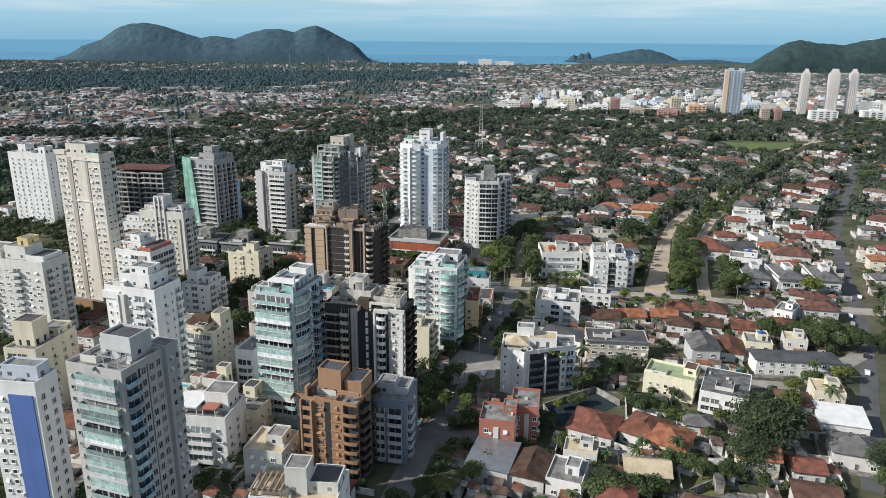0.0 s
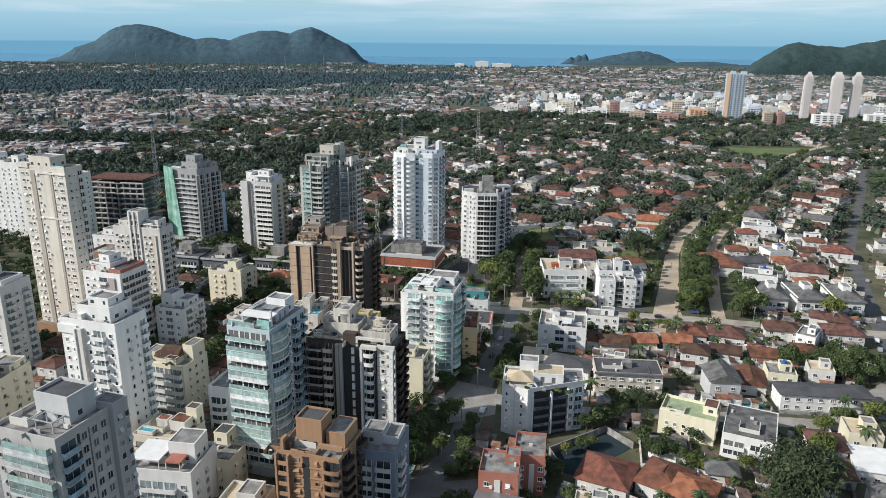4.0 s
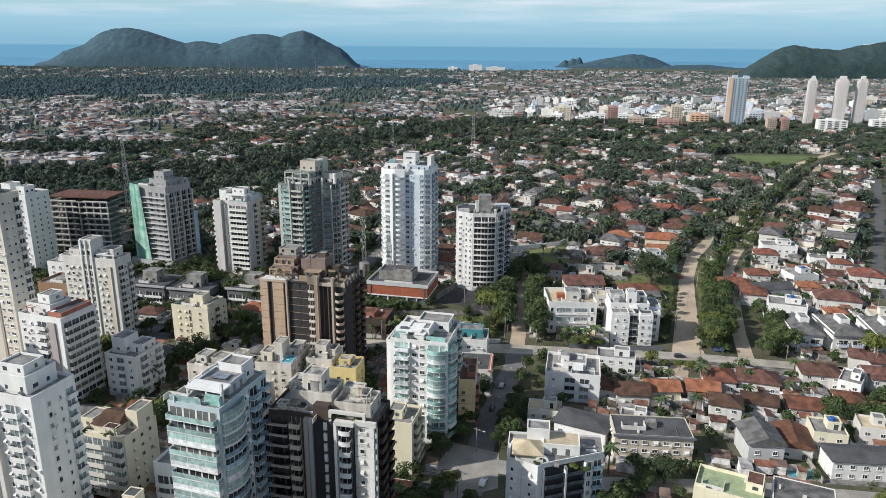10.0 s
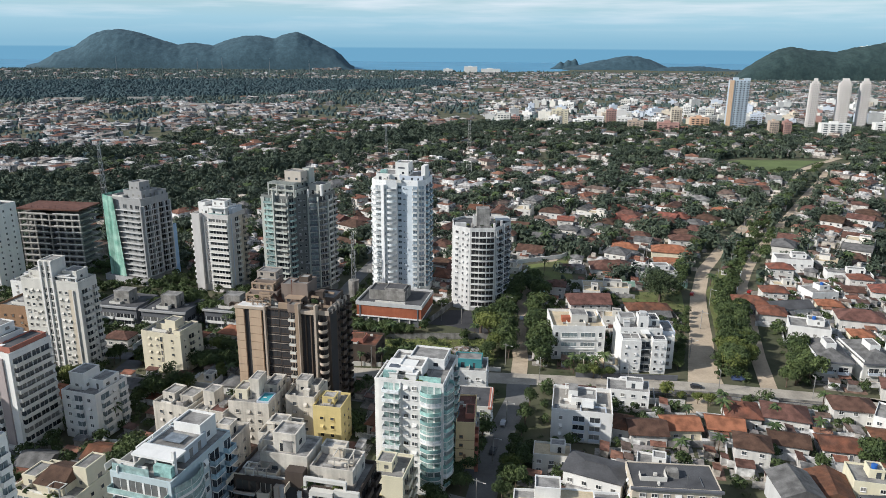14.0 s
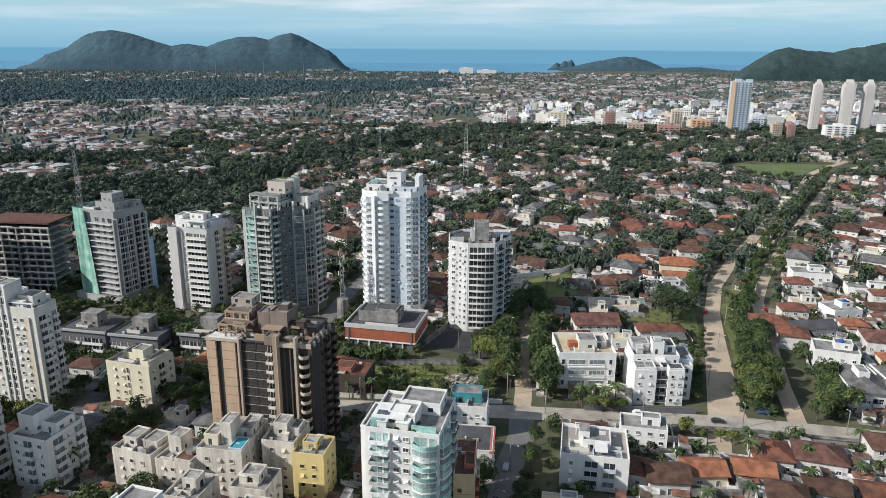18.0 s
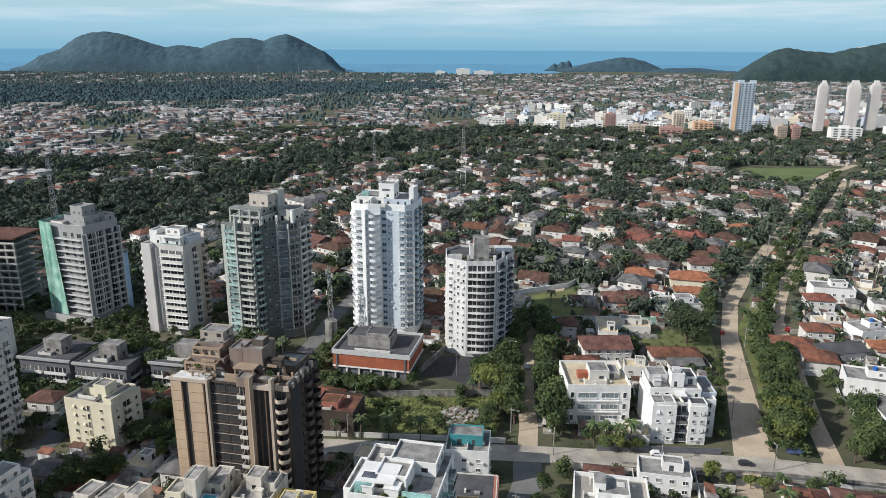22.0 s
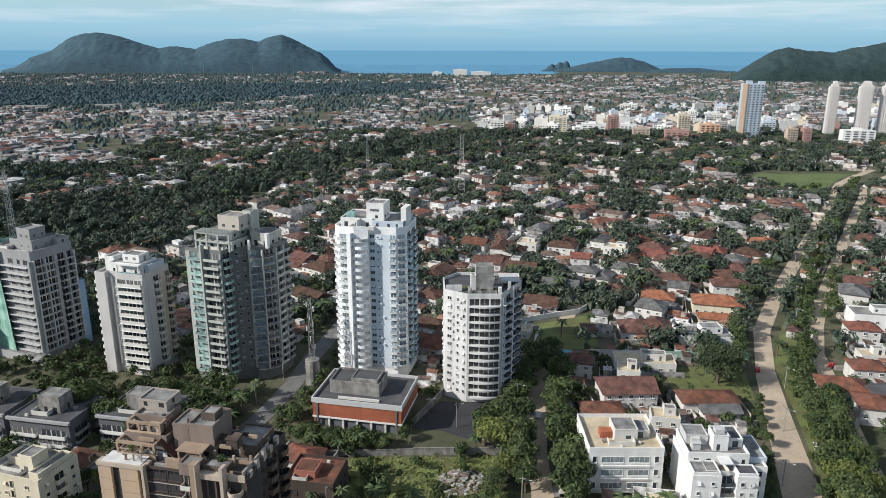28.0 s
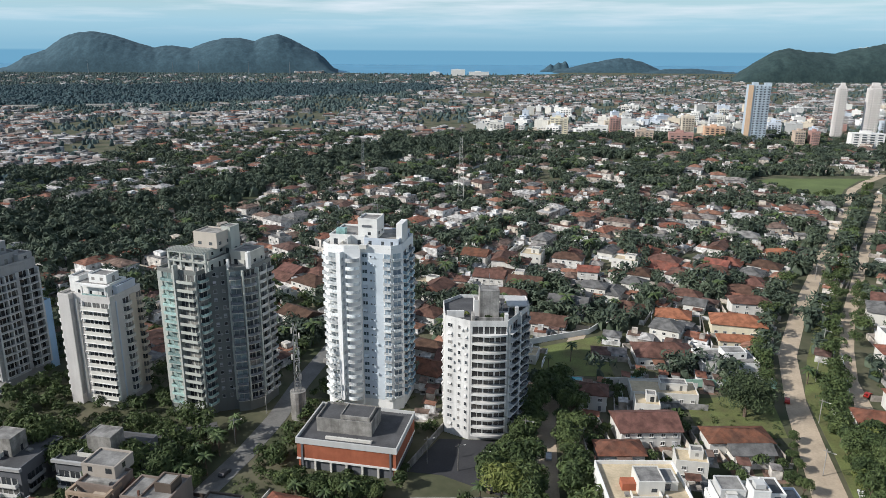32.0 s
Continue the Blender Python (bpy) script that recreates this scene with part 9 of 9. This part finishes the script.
woods, forest = Geo(), Geo()
WOODSPOTS = []
for poly, n_ in ((WOOD, 2200), (WOOD2, 300), (WOOD3, 260)):
    xs, ys = [p[0] for p in poly], [p[1] for p in poly]
    k = 0
    while k < n_:
        x, y = rnd.uniform(min(xs), max(xs)), rnd.uniform(min(ys), max(ys))
        if inside(x, y, poly):
            WOODSPOTS.append((x, y))
            k += 1
k = 0
while k < 25000:
    y = 790 + 2650 * rnd.random() ** 0.9
    x = rnd.uniform(-0.72, 0.72) * y
    if inside(x, y, WOOD) or inside(x, y, FIELD) or y < 1230 and x > -100 + (y - 900) * 0.6:
        continue
    thick = inside(x, y, FOREST) or inside(x, y, WOOD2)
    left = x < 0.08 * y - 150
    dens = 1.0 if thick else 0.42 + 0.5 * noise.noise(Vector((x / 130, y / 90, 5))) + (0.22 if left and y > 1560 else -0.2)
    if rnd.random() > dens:
        continue
    big = 1.6 if thick else 1.0
    clump(forest if thick else woods, x, y, 0, rnd.uniform(2.2, 5.0) * big, rnd.uniform(3.5, 7.5) * (1.25 if thick else 1), rnd)
    k += 1
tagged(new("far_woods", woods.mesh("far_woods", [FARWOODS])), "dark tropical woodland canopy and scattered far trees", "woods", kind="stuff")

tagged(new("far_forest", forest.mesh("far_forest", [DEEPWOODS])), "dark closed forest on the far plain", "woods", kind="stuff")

# gardens between the suburb houses: leaf clumps and palms in the distance
def leaf_field(name, label, spots, cards, size, lift, mat, seed, scale=1.0, kinds=None):
    """Many trees of leaf clumps in one mesh."""
    r_ = random.Random(seed)
    kinds = kinds or [np.array([tuple(v) for v in leaf_crown(seed + i, cards, 3.0, 2.4 + 0.6 * i, size, 6).v]) for i in range(4)]
    parts_ = []
    for i, (x, y) in enumerate(spots):
        s, a = r_.uniform(0.6, 1.4) * scale, r_.uniform(0, 6.28)
        c, s_ = math.cos(a) * s, math.sin(a) * s
        v = kinds[i % len(kinds)]
        q = np.empty_like(v)
        q[:, 0], q[:, 1], q[:, 2] = v[:, 0] * c - v[:, 1] * s_ + x, v[:, 0] * s_ + v[:, 1] * c + y, np.maximum(v[:, 2] * s + lift * s * r_.uniform(0.8, 1.3), 0.2)
        parts_.append(q)
    allv = np.concatenate(parts_)
    side = 4 if lift == 0.0 else 3
    if side == 3:
        allv = allv.reshape(-1, 4, 3)[:, :3].reshape(-1, 3).copy()
    me = bpy.data.meshes.new(name)
    me.vertices.add(len(allv))
    me.vertices.foreach_set("co", allv.ravel())
    me.loops.add(len(allv))
    me.loops.foreach_set("vertex_index", np.arange(len(allv), dtype=np.int32))
    me.polygons.add(len(allv) // side)
    me.polygons.foreach_set("loop_start", np.arange(0, len(allv), side, dtype=np.int32))
    me.polygons.foreach_set("loop_total", np.full(len(allv) // side, side, dtype=np.int32))
    me.materials.append(mat)
    me.update()
    me.validate()
    return tagged(new(name, me), label, "trees", kind="stuff")


spots = []
while len(spots) < 7800:
    x, y = rnd.uniform(-330, 720), 440 + 760 * rnd.random()
    if abs(x) > 0.64 * y + 40 or inside(x, y, FIELD) or inside(x, y, WOOD) or any(line_gap(x, y, p) < w - 2.6 * (y > 490) for p, w in LINES):
        continue
    if rnd.random() > 0.42 + 2.4 * noise.noise(Vector((x / 38, y / 38, 9))):
        continue
    if x < -20 and y < 470 or not clear(x, y, 1.0) or 44 < x < 88 and 446 < y < 492:
        continue
    spots.append((x, y))
leaf_field("garden_trees", "dense garden trees between the suburb houses", spots, 80, 0.92, 3.0, material("garden_foliage", (0.080, 0.104, 0.066), 0.8, scale=0.06, vary=0.45, fine=0.5, island=0.35, tint=(0.042, 0.060, 0.046)), 3, 1.5)
town_spots = []
for n_ in range(16000):
    x, y = rnd.uniform(-330, 230), rnd.uniform(140, 560)
    if len(town_spots) > 2600 or abs(x) > 0.66 * y + 15 or y > 445 and x > -40 or not free(x, y, 1.6):
        continue
    if 4 < x < 34 and 372 < y < 408 or -32 < x < 30 and 344 < y < 372 and rnd.random() < 0.85 or 2 < x < 24 and 230 < y < 264 or 95 < x < 128 and 400 < y < 436:
        continue
    if x > 40 and rnd.random() < 0.35:
        continue
    town_spots.append((x, y))
leaf_field("avenue_trees", "trees on the far median and verges of the avenue", FARROW, 420, 0.5, 3.2, LEAF, 150, 1.25)
leaf_field("town_trees", "dense dark trees filling the gaps between the blocks", town_spots, 180, 0.74, 2.6, LEAF, 90, 0.85)
pq = []
for f_, t_ in PALMS:
    q = [tuple(f_.vertices[i].co + Vector((0.2, 0.1, 5.8))) for p in f_.polygons for i in p.vertices]
    q += [tuple(t_.vertices[i].co) for p in t_.polygons for i in p.vertices]
    pq.append(np.array(q))
palm_spots = [(x + 2, y + 2) for x, y in spots[::8]]
leaf_field("garden_palms", "slender palms among the suburb gardens", palm_spots, 0, 0, 0.0, PALM, 120, 1.3, pq)
leaf_field("near_woods", "dark dense woodland canopy", WOODSPOTS, 130, 0.85, 3.8, WOODS, 60, 1.6)
inner, garden_inner = Geo(), Geo()
ri = random.Random(17)
for x, y in WOODSPOTS:
    clump(inner, x, y, 0, ri.uniform(3.2, 5.2), ri.uniform(6.0, 8.6), ri)
for x, y in spots:
    clump(garden_inner, x, y, 0.3, ri.uniform(1.8, 3.0), ri.uniform(3.6, 5.6), ri)
tagged(new("woodland_understory", inner.mesh("woodland_understory", [WOODS])), "dense inner foliage of the woodland", "woods", kind="stuff")
tagged(new("garden_understory", garden_inner.mesh("garden_understory", [bpy.data.materials["garden_foliage"]])), "inner foliage of the garden trees", "trees", kind="stuff")


# shrubs and hedges round the buildings, and the rough grass of the vacant lot
rb = random.Random(77)
shrubs = []
for n_ in range(12000):
    x, y = rb.uniform(-190, 260), rb.uniform(145, 450)
    if len(shrubs) > 2300 or abs(x) > 0.64 * y + 10 or not free(x, y, 0.7) or -5 < x < 34 and 374 < y < 408 or 2 < x < 24 and 230 < y < 264:
        continue
    shrubs.append((x, y))
leaf_field("garden_shrubs", "low shrubs and hedges in the yards", shrubs, 46, 0.9, 0.5, material("shrub_foliage", (0.090, 0.115, 0.042), 0.8, scale=0.2, vary=0.5, fine=2.0, island=0.35, tint=(0.040, 0.058, 0.024)), 210, 0.4)
tufts = [(rb.uniform(-29, 29), rb.uniform(346.5, 370.5)) for _ in range(900)]
leaf_field("rough_grass", "tall rough grass on the vacant lot", tufts, 40, 1.1, 0.15, material("rough_grass_blades", (0.27, 0.30, 0.10), 0.9, scale=0.15, vary=0.5, fine=1.5, tint=(0.16, 0.19, 0.065)), 230, 0.24)

# far apartment blocks
def far_block(x, y, rot, W, D, H, mat, label, bands, z=0.0):
    t = thing("far_apartment_block", label, "apartment block", x, y, z, rot, "far apartment blocks")
    g = Geo().box(0, 0, -0.3, W, D, H)
    if bands:
        for i in range(int(H / 3)):
            for a in (0.08, 0.32, 0.56, 0.8):
                g.box(W * a, -0.15, 1.2 + i * 3, W * (a + 0.14), 0.05, 2.6 + i * 3, 1)
            for a in (0.2, 0.6):
                g.box(W - 0.05, D * a, 1.2 + i * 3, W + 0.15, D * (a + 0.14), 2.6 + i * 3, 1)
            g.box(W * 0.3, -0.9, 0.3 + i * 3, W * 0.72, 0.02, 1.1 + i * 3, 0)
    put("wall", g.mesh("wall", [mat, GLASS]), t)
    put("roof", Geo().box(W * 0.3, D * 0.2, H, W * 0.6, D * 0.7, H + 3.5).box(-0.2, -0.2, H, W + 0.2, D + 0.2, H + 0.8).mesh("roof", [mat]), t)


DUSTYRED = paint("dusty_red_paint", (0.42, 0.255, 0.22))
DUSTYTAN = paint("dusty_tan_paint", (0.50, 0.40, 0.32))
for i in range(150):
    y = 1190 + 430 * rnd.random() ** 1.4
    x = rnd.uniform(0.05, 0.62) * y + 20
    m = rnd.choice([WHITE, OFFWHITE, WHITE, LGREY, OFFWHITE, WHITE, BEIGE, DUSTYRED if i % 4 == 0 else OFFWHITE, PALEBLUE])
    far_block(x, y, rnd.uniform(-40, 5), rnd.uniform(9, 24), 12, rnd.choice((6, 7, 9, 9, 11, 12, 14, 17)), m, "mid-rise apartment block of the far town", i < 60)
def far_tower(label, x, y, rot, W, D, H, wall, flank, tops):
    t = thing("far_tower", label, "tower", x, y, 0, rot, "far towers")
    g = Geo().box(0, 0, -0.3, W, D, H)
    for i in range(int(H / 3.1)):
        z = 2 + i * 3.1
        for a in (0.34, 0.52, 0.70, 0.88):
            g.box(W * a, -0.12, z + 0.9, W * (a + 0.08), 0.05, z + 2.4, 1)
        for a in (0.06, 0.42, 0.76):
            g.box(W * a, -1.3, z, W * (a + 0.2), 0.05, z + 1.1, 0)
        for a in (0.2, 0.6):
            g.box(W - 0.05, D * a, z + 0.9, W + 0.12, D * (a + 0.15), z + 2.4, 1)
    put("wall", g.mesh("wall", [wall, GLASS]), t)
    if flank:
        put("flank", Geo().box(-0.1, -1.5, -0.3, W * 0.22, 0.1, H).mesh("flank", [flank]), t, label="orange facing panel")
    for x0, x1, z1 in tops:
        block(t, "lift_room", x0, D * 0.2, x1, D * 0.7, H, H + z1, wall)


PINKWHITE = paint("warm_white_paint", (0.70, 0.66, 0.63))
far_tower("orange-flanked blue-grey far tower", 436, 1130, -16, 27, 18, 74, paint("blue_grey_paint", (0.44, 0.51, 0.57)), paint("orange_paint", (0.62, 0.44, 0.30)), ((5, 12, 3.5), (20, 28, 3.0)))
for x, y, W in ((556, 1135, 13), (601, 1140, 17), (633, 1140, 14)):
    far_tower("slim white far tower with stepped roof", x, y, -24, W, 12, 70, PINKWHITE, None, ((2, W - 2, 3), (4, W - 4, 7)))
for x, y, W, H, m in ((548, 1075, 38, 20, WHITE), (640, 1100, 40, 18, WHITE), (488, 1060, 10, 24, DUSTYRED), (470, 1064, 12, 24, DUSTYTAN), (330, 1110, 30, 20, DUSTYRED), (290, 1120, 22, 22, DUSTYTAN), (388, 1140, 26, 26, paint("peach_paint", (0.62, 0.40, 0.27))), (372, 1180, 16, 40, BEIGE), (285, 1230, 16, 30, DUSTYRED), (198, 1230, 26, 30, CREAM), (110, 1215, 20, 24, OFFWHITE), (238, 1195, 34, 20, WHITE)):
    far_block(x, y, -14, W, 16, H * (0.72 if x < 430 else 0.9), m, "mid-rise block at the edge of the far town", True)
# shore hotels
for x, W, H in ((70, 40, 14), (160, 58, 24), (235, 84, 15)):
    far_block(x, 3290, -2, W, 30, H, WHITE, "long white hotel block on the shore", False)
far_block(1702, 2950, -5, 70, 24, 14, WHITE, "white building high on the hill", False, 108.0)
for x, y in ((-1346, 3302), (-954, 3163), (-853, 3166), (-658, 3171), (-472, 3038)):
    t = thing("radio_mast", "slender lattice radio mast on the far plain", "mast", x, y, 0, 20, "far radio masts")
    put("lattice", Geo().box(-1.0, -1.0, -0.3, 1.0, 1.0, 44).mesh("lattice", [METAL]), t)
    put("antenna", Geo().box(-0.4, -0.4, 44, 0.4, 0.4, 58).mesh("antenna", [METAL]), t)


# shrubs in planters on the roof terraces
rs = random.Random(31)
for nm, W, D, H in (("faceted_tower", 20, 18, 39.6), ("brown_tower", 30, 16, 41.3), ("dark_striped_tower", 24, 8, 36.6), ("teal_balcony_tower", 16, 8, 34.1), ("cream_terraced_block", 14, 3, 18.7), ("arched_villa_block", 24, 4, 16.6)):
    host = [o for o in scene.objects if o.name == nm][0]
    for i in range(9 if nm == "faceted_tower" else 5):
        a = rs.uniform(-2.6, 1.8)
        q = Vector((8.6 * math.cos(a), 8.6 * math.sin(a), H)) if nm == "faceted_tower" else Vector((rs.uniform(0.06, 0.94) * W, rs.uniform(0.5, 1.6) if i % 2 else rs.uniform(0.1, 0.6) * D, H))
        p = host.matrix_basis @ q
        o = solo("terrace_shrub", BUSHES[i % 3], "leafy potted shrub on a roof terrace", "shrub", p.x, p.y, p.z + 0.5, rs.uniform(0, 360), "roof terrace shrubs")
        o.scale = (rs.uniform(0.4, 0.8),) * 3
